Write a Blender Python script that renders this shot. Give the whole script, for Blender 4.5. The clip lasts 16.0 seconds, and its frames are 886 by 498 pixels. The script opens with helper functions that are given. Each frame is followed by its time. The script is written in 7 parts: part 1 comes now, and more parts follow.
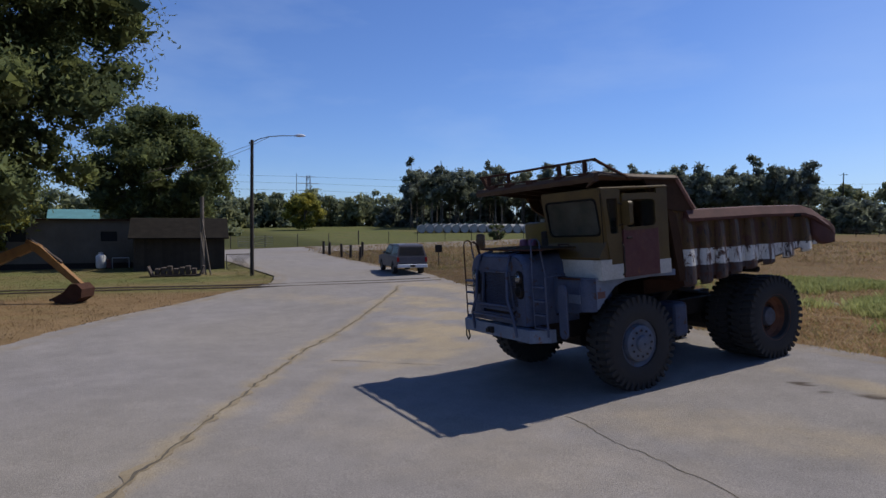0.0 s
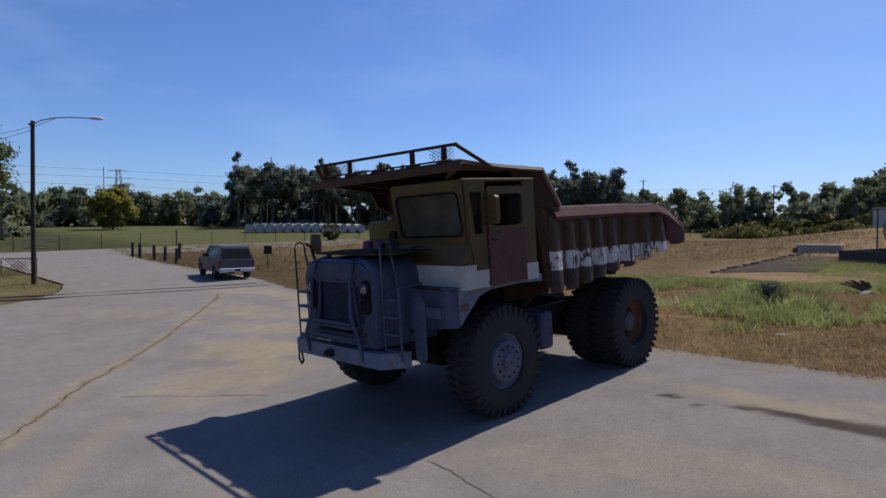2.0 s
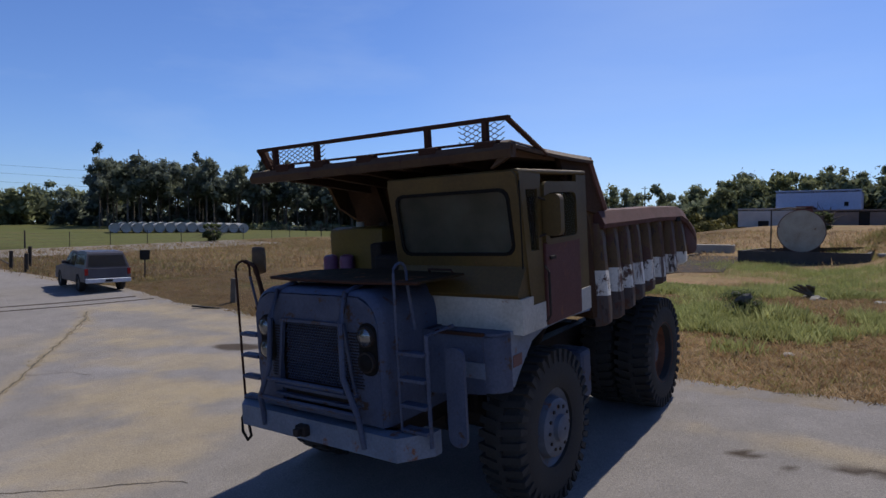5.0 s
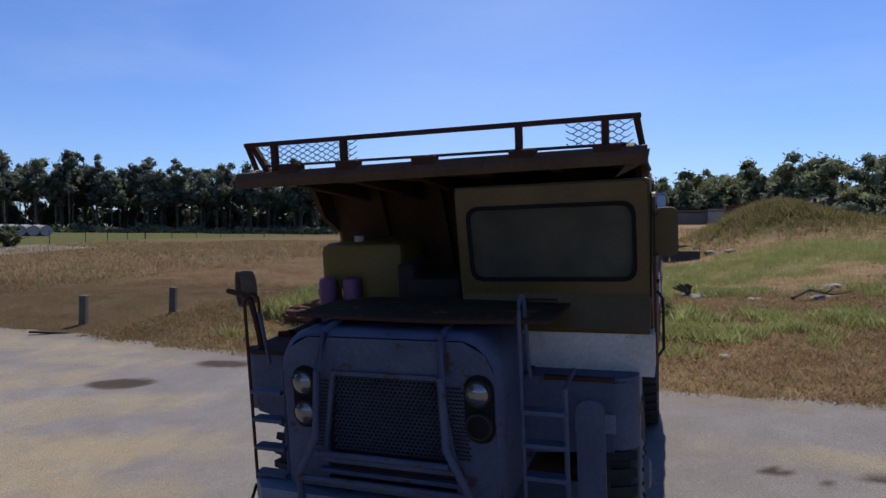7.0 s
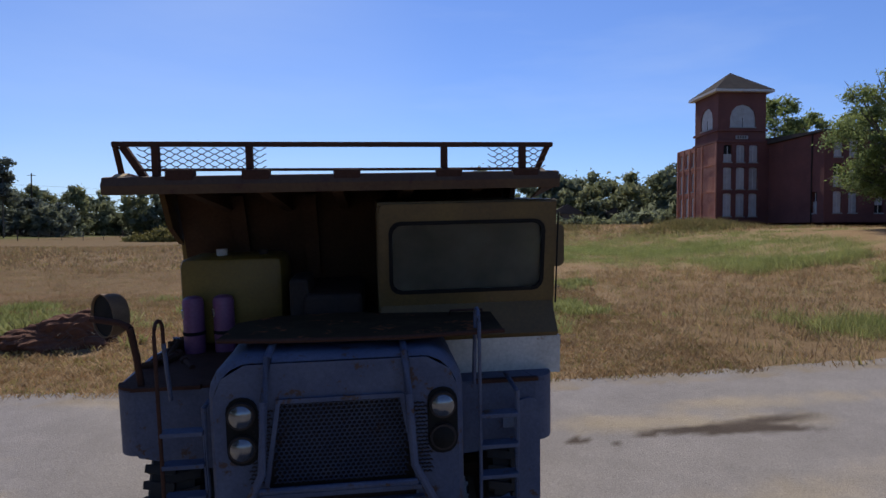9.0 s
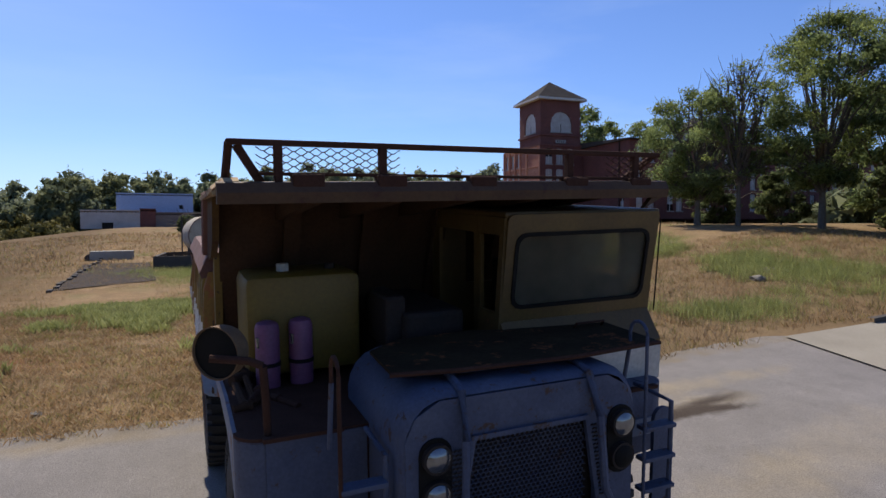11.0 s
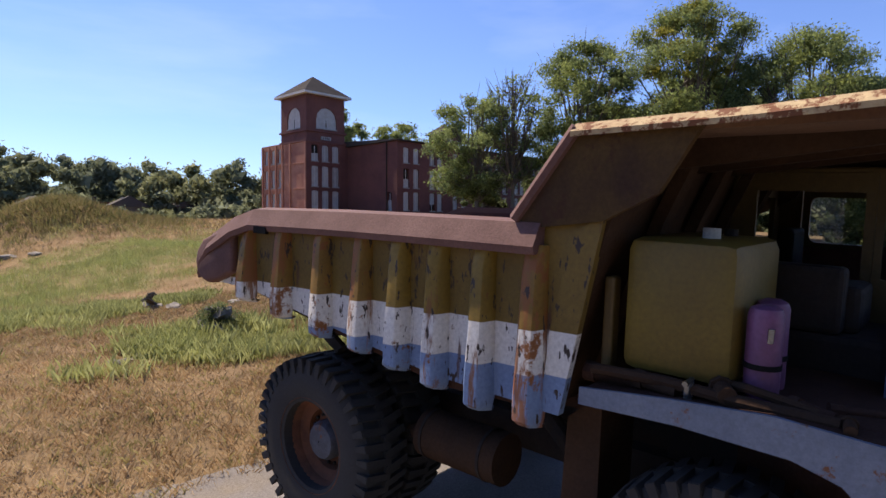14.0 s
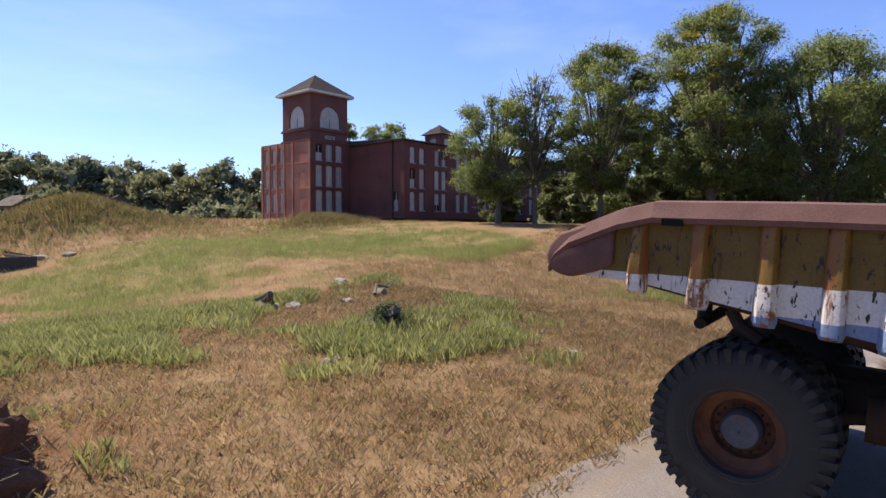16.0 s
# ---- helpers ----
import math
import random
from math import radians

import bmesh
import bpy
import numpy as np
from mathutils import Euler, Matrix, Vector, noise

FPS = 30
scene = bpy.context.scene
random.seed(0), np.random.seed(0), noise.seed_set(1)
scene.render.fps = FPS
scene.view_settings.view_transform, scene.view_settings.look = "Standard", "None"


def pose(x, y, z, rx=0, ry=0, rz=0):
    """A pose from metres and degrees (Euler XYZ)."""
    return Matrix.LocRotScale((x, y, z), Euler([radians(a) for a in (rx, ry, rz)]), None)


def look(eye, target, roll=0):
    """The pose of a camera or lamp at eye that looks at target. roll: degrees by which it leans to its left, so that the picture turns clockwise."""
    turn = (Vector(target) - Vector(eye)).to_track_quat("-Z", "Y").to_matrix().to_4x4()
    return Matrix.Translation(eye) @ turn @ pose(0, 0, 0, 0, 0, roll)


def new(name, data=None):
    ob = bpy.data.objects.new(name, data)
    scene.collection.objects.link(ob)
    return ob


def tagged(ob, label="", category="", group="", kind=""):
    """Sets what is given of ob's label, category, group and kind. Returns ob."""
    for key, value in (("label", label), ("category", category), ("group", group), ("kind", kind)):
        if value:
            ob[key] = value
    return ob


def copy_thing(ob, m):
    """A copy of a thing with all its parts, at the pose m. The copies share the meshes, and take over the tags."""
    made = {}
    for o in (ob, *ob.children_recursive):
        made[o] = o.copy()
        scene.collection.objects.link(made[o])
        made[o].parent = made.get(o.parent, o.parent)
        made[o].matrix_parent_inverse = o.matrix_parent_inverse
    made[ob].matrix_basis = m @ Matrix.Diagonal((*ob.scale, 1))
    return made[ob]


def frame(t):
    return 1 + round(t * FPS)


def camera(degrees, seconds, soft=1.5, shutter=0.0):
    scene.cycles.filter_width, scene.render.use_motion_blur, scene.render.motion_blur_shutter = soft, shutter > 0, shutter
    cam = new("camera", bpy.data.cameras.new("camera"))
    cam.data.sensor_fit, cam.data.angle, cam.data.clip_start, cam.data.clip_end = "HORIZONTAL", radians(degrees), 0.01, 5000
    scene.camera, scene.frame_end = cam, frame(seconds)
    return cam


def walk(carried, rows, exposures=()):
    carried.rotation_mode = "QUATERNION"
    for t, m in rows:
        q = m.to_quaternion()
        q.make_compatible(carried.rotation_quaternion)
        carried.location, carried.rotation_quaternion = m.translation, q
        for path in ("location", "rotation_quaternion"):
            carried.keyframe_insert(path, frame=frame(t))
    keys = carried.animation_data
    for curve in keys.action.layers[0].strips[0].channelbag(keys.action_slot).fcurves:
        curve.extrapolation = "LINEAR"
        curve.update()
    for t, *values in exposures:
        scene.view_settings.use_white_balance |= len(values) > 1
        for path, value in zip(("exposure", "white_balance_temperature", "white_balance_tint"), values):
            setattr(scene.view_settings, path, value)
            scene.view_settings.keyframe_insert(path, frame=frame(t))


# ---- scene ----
cam = camera(71.4, 16.0)
PATH = [
    (0, (10.548, -8.786, 3.134), (8.782, -7.85, 3.066), 0.1),
    (0.5, (10.04, -8.566, 3.13), (8.313, -7.56, 3.061), 0.1),
    (1, (9.537, -8.281, 3.127), (7.891, -7.146, 3.059), 0.2),
    (1.5, (9.122, -7.98, 3.115), (7.563, -6.729, 3.048), 0.2),
    (2, (8.583, -7.628, 3.12), (7.127, -6.259, 3.053), 0.2),
    (2.5, (8.004, -7.261, 3.131), (6.579, -5.86, 3.063), 0.1),
    (3, (7.413, -6.922, 3.133), (6.002, -5.506, 3.067), 0.1),
    (3.5, (6.862, -6.727, 3.169), (5.462, -5.3, 3.101), -0.1),
    (4, (6.178, -6.637, 3.201), (4.799, -5.19, 3.132), -0.1),
    (4.5, (5.638, -6.575, 3.234), (4.346, -5.05, 3.165), 0.1),
    (7, (2.25, -6.528, 3.457), (1.558, -4.653, 3.386), -0.1),
    (7.5, (1.496, -6.686, 3.485), (0.855, -4.793, 3.419), -0.1),
    (8, (1.058, -6.764, 3.528), (0.525, -4.838, 3.459), -0.0),
    (8.5, (0.71, -6.818, 3.534), (0.587, -4.823, 3.475), 0.3),
    (9, (0.305, -6.867, 3.561), (0.54, -4.882, 3.501), 0.1),
    (11.5, (-3.016, -5.277, 3.71), (-2.102, -3.499, 3.635), -0.1),
    (12, (-3.696, -4.687, 3.673), (-2.667, -2.973, 3.598), 0.0),
    (12.5, (-4.233, -4.016, 3.58), (-3.151, -2.336, 3.506), -0.1),
    (13, (-4.719, -3.244, 3.517), (-3.432, -1.715, 3.443), 0.1),
    (13.5, (-5.237, -2.354, 3.452), (-3.767, -1.0, 3.38), 0.1),
    (14, (-5.771, -1.176, 3.352), (-4.256, 0.128, 3.283), 0.1),
    (14.5, (-6.512, 0.059, 3.335), (-4.975, 1.336, 3.266), -0.2),
    (15, (-7.078, 1.058, 3.287), (-5.527, 2.32, 3.222), -0.1),
    (15.5, (-7.945, 1.937, 3.263), (-6.38, 3.18, 3.198), 0.0),
    (16, (-8.848, 2.568, 3.253), (-7.262, 3.784, 3.187), 0.1),
]
walk(cam, [(t, look(eye, target, roll)) for t, eye, target, roll in PATH],
     exposures=[(0, 0.0, 6500, 10), (4.5, 0.0, 6500, 10), (7.0, 0.1, 6500, 11), (9.0, 0.12, 6600, 11), (11.5, 0.4, 6900, 10), (13.5, 0.74, 7300, 15), (16.0, 0.92, 7400, 17)])
# ---- light ----
SUN_EL, SUN_AZ = radians(54.5), radians(-3.0)
world = bpy.data.worlds.new("sky")
scene.world = world
world.use_nodes = True
wn = world.node_tree
sky = wn.nodes.new("ShaderNodeTexSky")
sky.sky_type = "NISHITA"
sky.sun_disc = False
sky.sun_elevation, sky.sun_rotation = SUN_EL, SUN_AZ
sky.altitude, sky.air_density, sky.dust_density, sky.ozone_density = 200, 1.0, 0.3, 1.0
wn.nodes["Background"].inputs[1].default_value = 0.085
tint = wn.nodes.new("ShaderNodeMixRGB")
tint.blend_type, tint.inputs[0].default_value, tint.inputs[2].default_value = "MULTIPLY", 1.0, (0.67, 0.89, 1.4, 1)
wn.links.new(sky.outputs[0], tint.inputs[1])
sky_way = wn.nodes.new("ShaderNodeTexCoord")
stretch = wn.nodes.new("ShaderNodeMapping")
stretch.inputs["Scale"].default_value = (1.2, 2.2, 7.0)
stretch.inputs["Rotation"].default_value = (0.0, 0.12, 0.5)
wn.links.new(sky_way.outputs["Generated"], stretch.inputs["Vector"])
wisps = wn.nodes.new("ShaderNodeTexNoise")
wisps.inputs["Scale"].default_value, wisps.inputs["Detail"].default_value, wisps.inputs["Roughness"].default_value = 1.6, 6.0, 0.55
wn.links.new(stretch.outputs[0], wisps.inputs["Vector"])
thin = wn.nodes.new("ShaderNodeMapRange")
for key, v in (("From Min", 0.5), ("From Max", 0.78), ("To Min", 0.0), ("To Max", 0.14)):
    thin.inputs[key].default_value = v
wn.links.new(wisps.outputs["Fac"], thin.inputs["Value"])
side = wn.nodes.new("ShaderNodeVectorMath")
side.operation = "DOT_PRODUCT"
side.inputs[1].default_value = (-0.272, 0.949, 0.156)
wn.links.new(sky_way.outputs["Generated"], side.inputs[0])
bank = wn.nodes.new("ShaderNodeMapRange")
bank.interpolation_type = "SMOOTHSTEP"
for key, v in (("From Min", 0.9), ("From Max", 1.0), ("To Min", 0.0), ("To Max", 0.26)):
    bank.inputs[key].default_value = v
wn.links.new(side.outputs["Value"], bank.inputs["Value"])
haze = wn.nodes.new("ShaderNodeMath")
haze.operation = "MULTIPLY"
wn.links.new(bank.outputs[0], haze.inputs[0])
wn.links.new(wisps.outputs["Fac"], haze.inputs[1])
cirrus = wn.nodes.new("ShaderNodeMath")
cirrus.operation = "MAXIMUM"
wn.links.new(haze.outputs[0], cirrus.inputs[0])
wn.links.new(thin.outputs[0], cirrus.inputs[1])
veil = wn.nodes.new("ShaderNodeMixRGB")
veil.inputs[2].default_value = (7.2, 8.6, 10.6, 1)
wn.links.new(cirrus.outputs[0], veil.inputs[0])
wn.links.new(tint.outputs[0], veil.inputs[1])
wn.links.new(veil.outputs[0], wn.nodes["Background"].inputs[0])
sun_data = bpy.data.lights.new("sun", "SUN")
sun_data.energy, sun_data.angle, sun_data.color = 4.2, radians(0.53), (1.0, 0.93, 0.82)
sun = new("sun", sun_data)
to_sun = Vector((math.sin(SUN_AZ) * math.cos(SUN_EL), math.cos(SUN_AZ) * math.cos(SUN_EL), math.sin(SUN_EL)))
sun.matrix_world = look(to_sun * 50, (0, 0, 0))

# ---- materials ----
def node(nt, kind, **values):
    n = nt.nodes.new(kind)
    for key, value in values.items():
        n.inputs[key].default_value = value
    return n


def material(name, base, other=None, rough=0.8, metal=0.0, scale=3.0, grain=60.0, bump=0.15, amount=0.5, rust=0.0, rust_scale=4.0,
             rust_color=(0.16, 0.06, 0.025), random_tint=0.0, island_tint=0.0, spec=0.4):
    """A weathered surface: a base colour that drifts to another, fine grain, and rust or dirt in patches."""
    m = bpy.data.materials.new(name)
    m.use_nodes = True
    nt = m.node_tree
    bs = nt.nodes["Principled BSDF"]
    tc = nt.nodes.new("ShaderNodeTexCoord")
    big = node(nt, "ShaderNodeTexNoise", Scale=scale, Detail=6.0, Roughness=0.62)
    fine = node(nt, "ShaderNodeTexNoise", Scale=grain, Detail=3.0, Roughness=0.6)
    for n in (big, fine):
        nt.links.new(tc.outputs["Object"], n.inputs["Vector"])
    other = other or tuple(c * 0.7 for c in base)
    ramp = nt.nodes.new("ShaderNodeMapRange")
    ramp.inputs["From Min"].default_value, ramp.inputs["From Max"].default_value = 0.5 - 0.25 / max(amount, 0.05) * 0.5, 0.5 + 0.25 / max(amount, 0.05) * 0.5
    nt.links.new(big.outputs["Fac"], ramp.inputs["Value"])
    mix = nt.nodes.new("ShaderNodeMixRGB")
    mix.inputs[1].default_value, mix.inputs[2].default_value = (*base, 1), (*other, 1)
    nt.links.new(ramp.outputs[0], mix.inputs[0])
    col = mix.outputs[0]
    gm = nt.nodes.new("ShaderNodeMapRange")
    gm.inputs["From Min"].default_value, gm.inputs["From Max"].default_value = 0.3, 0.7
    gm.inputs["To Min"].default_value, gm.inputs["To Max"].default_value = 0.86, 1.12
    nt.links.new(fine.outputs["Fac"], gm.inputs["Value"])
    mul = nt.nodes.new("ShaderNodeMixRGB")
    mul.blend_type = "MULTIPLY"
    mul.inputs[0].default_value = 1.0
    nt.links.new(col, mul.inputs[1])
    nt.links.new(gm.outputs[0], mul.inputs[2])
    col = mul.outputs[0]
    rough_out = None
    if rust > 0:
        rn = node(nt, "ShaderNodeTexNoise", Scale=rust_scale, Detail=9.0, Roughness=0.72)
        nt.links.new(tc.outputs["Object"], rn.inputs["Vector"])
        rr = nt.nodes.new("ShaderNodeMapRange")
        edge = 0.72 - 0.34 * rust
        rr.inputs["From Min"].default_value, rr.inputs["From Max"].default_value = edge, edge + 0.05
        nt.links.new(rn.outputs["Fac"], rr.inputs["Value"])
        rm = nt.nodes.new("ShaderNodeMixRGB")
        rm.inputs[2].default_value = (*rust_color, 1)
        nt.links.new(rr.outputs[0], rm.inputs[0])
        nt.links.new(col, rm.inputs[1])
        col = rm.outputs[0]
    for amount_tint, kind, out in ((random_tint, "ShaderNodeObjectInfo", "Random"), (island_tint, "ShaderNodeNewGeometry", "Random Per Island")):
        if amount_tint > 0:
            oi = nt.nodes.new(kind)
            mr = nt.nodes.new("ShaderNodeMapRange")
            mr.inputs["To Min"].default_value, mr.inputs["To Max"].default_value = 1 - amount_tint, 1 + amount_tint
            nt.links.new(oi.outputs[out], mr.inputs["Value"])
            mm = nt.nodes.new("ShaderNodeMixRGB")
            mm.blend_type, mm.inputs[0].default_value = "MULTIPLY", 1.0
            nt.links.new(col, mm.inputs[1])
            nt.links.new(mr.outputs[0], mm.inputs[2])
            col = mm.outputs[0]
    nt.links.new(col, bs.inputs["Base Color"])
    rmap = nt.nodes.new("ShaderNodeMapRange")
    rmap.inputs["To Min"].default_value, rmap.inputs["To Max"].default_value = max(rough - 0.12, 0.02), min(rough + 0.12, 1.0)
    nt.links.new(big.outputs["Fac"], rmap.inputs["Value"])
    nt.links.new(rmap.outputs[0], bs.inputs["Roughness"])
    bs.inputs["Metallic"].default_value = metal
    bs.inputs["Specular IOR Level"].default_value = spec
    if bump > 0:
        bp = node(nt, "ShaderNodeBump", Strength=bump, Distance=0.02)
        nt.links.new(fine.outputs["Fac"], bp.inputs["Height"])
        nt.links.new(bp.outputs[0], bs.inputs["Normal"])
    return m


def attribute_material(name, rough=0.95, grain=40.0, bump=0.3, low=0.65, high=1.3, translucent=0.0, patch=1.2, drift=0.2):
    """A surface whose colour lies in the mesh (its plants and soil), with grain over it."""
    m = bpy.data.materials.new(name)
    m.use_nodes = True
    nt = m.node_tree
    bs = nt.nodes["Principled BSDF"]
    at = nt.nodes.new("ShaderNodeAttribute")
    at.attribute_name = "tone"
    tc = nt.nodes.new("ShaderNodeTexCoord")
    col = at.outputs["Color"]
    for sc, lo, hi in ((grain, low, high), (patch, 1 - drift, 1 + drift)):
        nz = node(nt, "ShaderNodeTexNoise", Scale=sc, Detail=5.0, Roughness=0.7)
        nt.links.new(tc.outputs["Object"], nz.inputs["Vector"])
        mr = nt.nodes.new("ShaderNodeMapRange")
        for key, v in (("From Min", 0.3), ("From Max", 0.7), ("To Min", lo), ("To Max", hi)):
            mr.inputs[key].default_value = v
        nt.links.new(nz.outputs["Fac"], mr.inputs["Value"])
        mm = nt.nodes.new("ShaderNodeMixRGB")
        mm.blend_type, mm.inputs[0].default_value = "MULTIPLY", 1.0
        nt.links.new(col, mm.inputs[1])
        nt.links.new(mr.outputs[0], mm.inputs[2])
        col = mm.outputs[0]
        if sc == grain and bump > 0:
            bp = node(nt, "ShaderNodeBump", Strength=bump, Distance=0.05)
            nt.links.new(nz.outputs["Fac"], bp.inputs["Height"])
            nt.links.new(bp.outputs[0], bs.inputs["Normal"])
    nt.links.new(col, bs.inputs["Base Color"])
    bs.inputs["Roughness"].default_value = rough
    bs.inputs["Specular IOR Level"].default_value = 0.04
    if translucent > 0:
        tr = nt.nodes.new("ShaderNodeBsdfTranslucent")
        nt.links.new(col, tr.inputs["Color"])
        ms = nt.nodes.new("ShaderNodeMixShader")
        ms.inputs[0].default_value = translucent
        nt.links.new(bs.outputs[0], ms.inputs[1])
        nt.links.new(tr.outputs[0], ms.inputs[2])
        nt.links.new(ms.outputs[0], nt.nodes["Material Output"].inputs["Surface"])
    return m


def foliage(name, base, tint=0.35, translucent=0.3, drift=(1.25, 1.12, 0.8), drift_scale=0.35):
    """Leaves: each spray a shade of its own, drifting in patches towards another tone."""
    m = bpy.data.materials.new(name)
    m.use_nodes = True
    nt = m.node_tree
    bs = nt.nodes["Principled BSDF"]
    geo = nt.nodes.new("ShaderNodeNewGeometry")
    cr = nt.nodes.new("ShaderNodeValToRGB")
    a, b = cr.color_ramp.elements
    a.color = (base[0] * (1 - tint), base[1] * (1 - tint), base[2] * (1 - tint), 1)
    b.color = (base[0] * (1 + tint * 1.2), base[1] * (1 + tint), base[2] * (1 + tint * 0.7), 1)
    nt.links.new(geo.outputs["Random Per Island"], cr.inputs[0])
    tc = nt.nodes.new("ShaderNodeTexCoord")
    nz = node(nt, "ShaderNodeTexNoise", Scale=drift_scale, Detail=3.0, Roughness=0.6)
    nt.links.new(tc.outputs["Object"], nz.inputs["Vector"])
    mr = nt.nodes.new("ShaderNodeMapRange")
    mr.inputs["From Min"].default_value, mr.inputs["From Max"].default_value = 0.38, 0.66
    nt.links.new(nz.outputs["Fac"], mr.inputs["Value"])
    mx = nt.nodes.new("ShaderNodeMixRGB")
    mx.inputs[1].default_value, mx.inputs[2].default_value = (0.9, 0.92, 0.95, 1), (*drift, 1)
    nt.links.new(mr.outputs[0], mx.inputs[0])
    mm = nt.nodes.new("ShaderNodeMixRGB")
    mm.blend_type, mm.inputs[0].default_value = "MULTIPLY", 1.0
    nt.links.new(cr.outputs[0], mm.inputs[1])
    nt.links.new(mx.outputs[0], mm.inputs[2])
    nt.links.new(mm.outputs[0], bs.inputs["Base Color"])
    bs.inputs["Roughness"].default_value = 0.7
    bs.inputs["Specular IOR Level"].default_value = 0.08
    tr = nt.nodes.new("ShaderNodeBsdfTranslucent")
    nt.links.new(mm.outputs[0], tr.inputs["Color"])
    ms = nt.nodes.new("ShaderNodeMixShader")
    ms.inputs[0].default_value = translucent
    nt.links.new(bs.outputs[0], ms.inputs[1])
    nt.links.new(tr.outputs[0], ms.inputs[2])
    nt.links.new(ms.outputs[0], nt.nodes["Material Output"].inputs["Surface"])
    return m


def glass(name, tint=(0.8, 0.85, 0.85), dust=0.5, dust_color=(0.35, 0.33, 0.28), rough=0.06):
    """A pane: glass under an uneven coat of dust."""
    m = bpy.data.materials.new(name)
    m.use_nodes = True
    nt = m.node_tree
    bs = nt.nodes["Principled BSDF"]
    bs.inputs["Base Color"].default_value = (*tint, 1)
    bs.inputs["Roughness"].default_value = rough
    bs.inputs["Transmission Weight"].default_value = 1.0
    bs.inputs["IOR"].default_value = 1.1
    df = nt.nodes.new("ShaderNodeBsdfDiffuse")
    df.inputs[0].default_value = (*dust_color, 1)
    tc = nt.nodes.new("ShaderNodeTexCoord")
    nz = node(nt, "ShaderNodeTexNoise", Scale=2.2, Detail=5.0)
    nt.links.new(tc.outputs["Object"], nz.inputs["Vector"])
    mr = nt.nodes.new("ShaderNodeMapRange")
    for key, v in (("From Min", 0.3), ("From Max", 0.7), ("To Min", dust * 0.7), ("To Max", min(dust * 1.3, 1))):
        mr.inputs[key].default_value = v
    nt.links.new(nz.outputs["Fac"], mr.inputs["Value"])
    back = nt.nodes.new("ShaderNodeBsdfTranslucent")
    back.inputs[0].default_value = (*(min(1, c * 4) for c in dust_color), 1)
    coat = nt.nodes.new("ShaderNodeMixShader")
    nt.links.new(df.outputs[0], coat.inputs[1])
    nt.links.new(back.outputs[0], coat.inputs[2])
    ms = nt.nodes.new("ShaderNodeMixShader")
    nt.links.new(mr.outputs[0], ms.inputs[0])
    nt.links.new(bs.outputs[0], ms.inputs[1])
    nt.links.new(coat.outputs[0], ms.inputs[2])
    nt.links.new(ms.outputs[0], nt.nodes["Material Output"].inputs["Surface"])
    return m


# ---- mesh helpers ----
def link_mesh(name, verts, faces, mat, parent=None, smooth=False):
    me = bpy.data.meshes.new(name)
    me.from_pydata(verts, [], faces)
    me.materials.append(mat)
    if smooth:
        me.polygons.foreach_set("use_smooth", [True] * len(me.polygons))
    ob = new(name, me)
    if parent:
        ob.parent = parent
    return ob


def part(name, bm, mat, parent=None, label="", smooth=False):
    """Links a bmesh as one mesh object under a thing."""
    bmesh.ops.recalc_face_normals(bm, faces=bm.faces)
    me = bpy.data.meshes.new(name)
    bm.to_mesh(me)
    bm.free()
    me.materials.append(mat)
    if smooth:
        me.polygons.foreach_set("use_smooth", [True] * len(me.polygons))
        me.set_sharp_from_angle(angle=radians(40))
    ob = new(name, me)
    if parent:
        ob.parent = parent
    if label:
        ob["label"] = label
    return ob


def thing(name, m, label, category, group="", kind=""):
    ob = new(name)
    ob.matrix_world = m
    ob.empty_display_size = 0.2
    return tagged(ob, label, category, group, kind)


def add_box(bm, x0, x1, y0, y1, z0, z1, bevel=0.0):
    g = bmesh.ops.create_cube(bm, size=1.0)
    for v in g["verts"]:
        v.co = Vector(((x0 + x1) / 2 + v.co.x * (x1 - x0), (y0 + y1) / 2 + v.co.y * (y1 - y0), (z0 + z1) / 2 + v.co.z * (z1 - z0)))
    if bevel > 0:
        edges = {e for v in g["verts"] for e in v.link_edges}
        bmesh.ops.bevel(bm, geom=list(edges), offset=bevel, segments=2, affect="EDGES", profile=0.5)
    return bm


def box(x0, x1, y0, y1, z0, z1, bevel=0.0):
    return add_box(bmesh.new(), x0, x1, y0, y1, z0, z1, bevel)


def add_prism(bm, outline, axis, a, b):
    """A plate: an outline in the two other axes, from a to b along the axis."""
    def place(u, v, w):
        return {"x": (w, u, v), "y": (u, w, v), "z": (u, v, w)}[axis]
    low = [bm.verts.new(place(u, v, a)) for u, v in outline]
    high = [bm.verts.new(place(u, v, b)) for u, v in outline]
    bm.faces.new(low)
    bm.faces.new(list(reversed(high)))
    for i in range(len(outline)):
        j = (i + 1) % len(outline)
        bm.faces.new((low[i], low[j], high[j], high[i]))
    return bm


def prism(outline, axis, a, b):
    return add_prism(bmesh.new(), outline, axis, a, b)


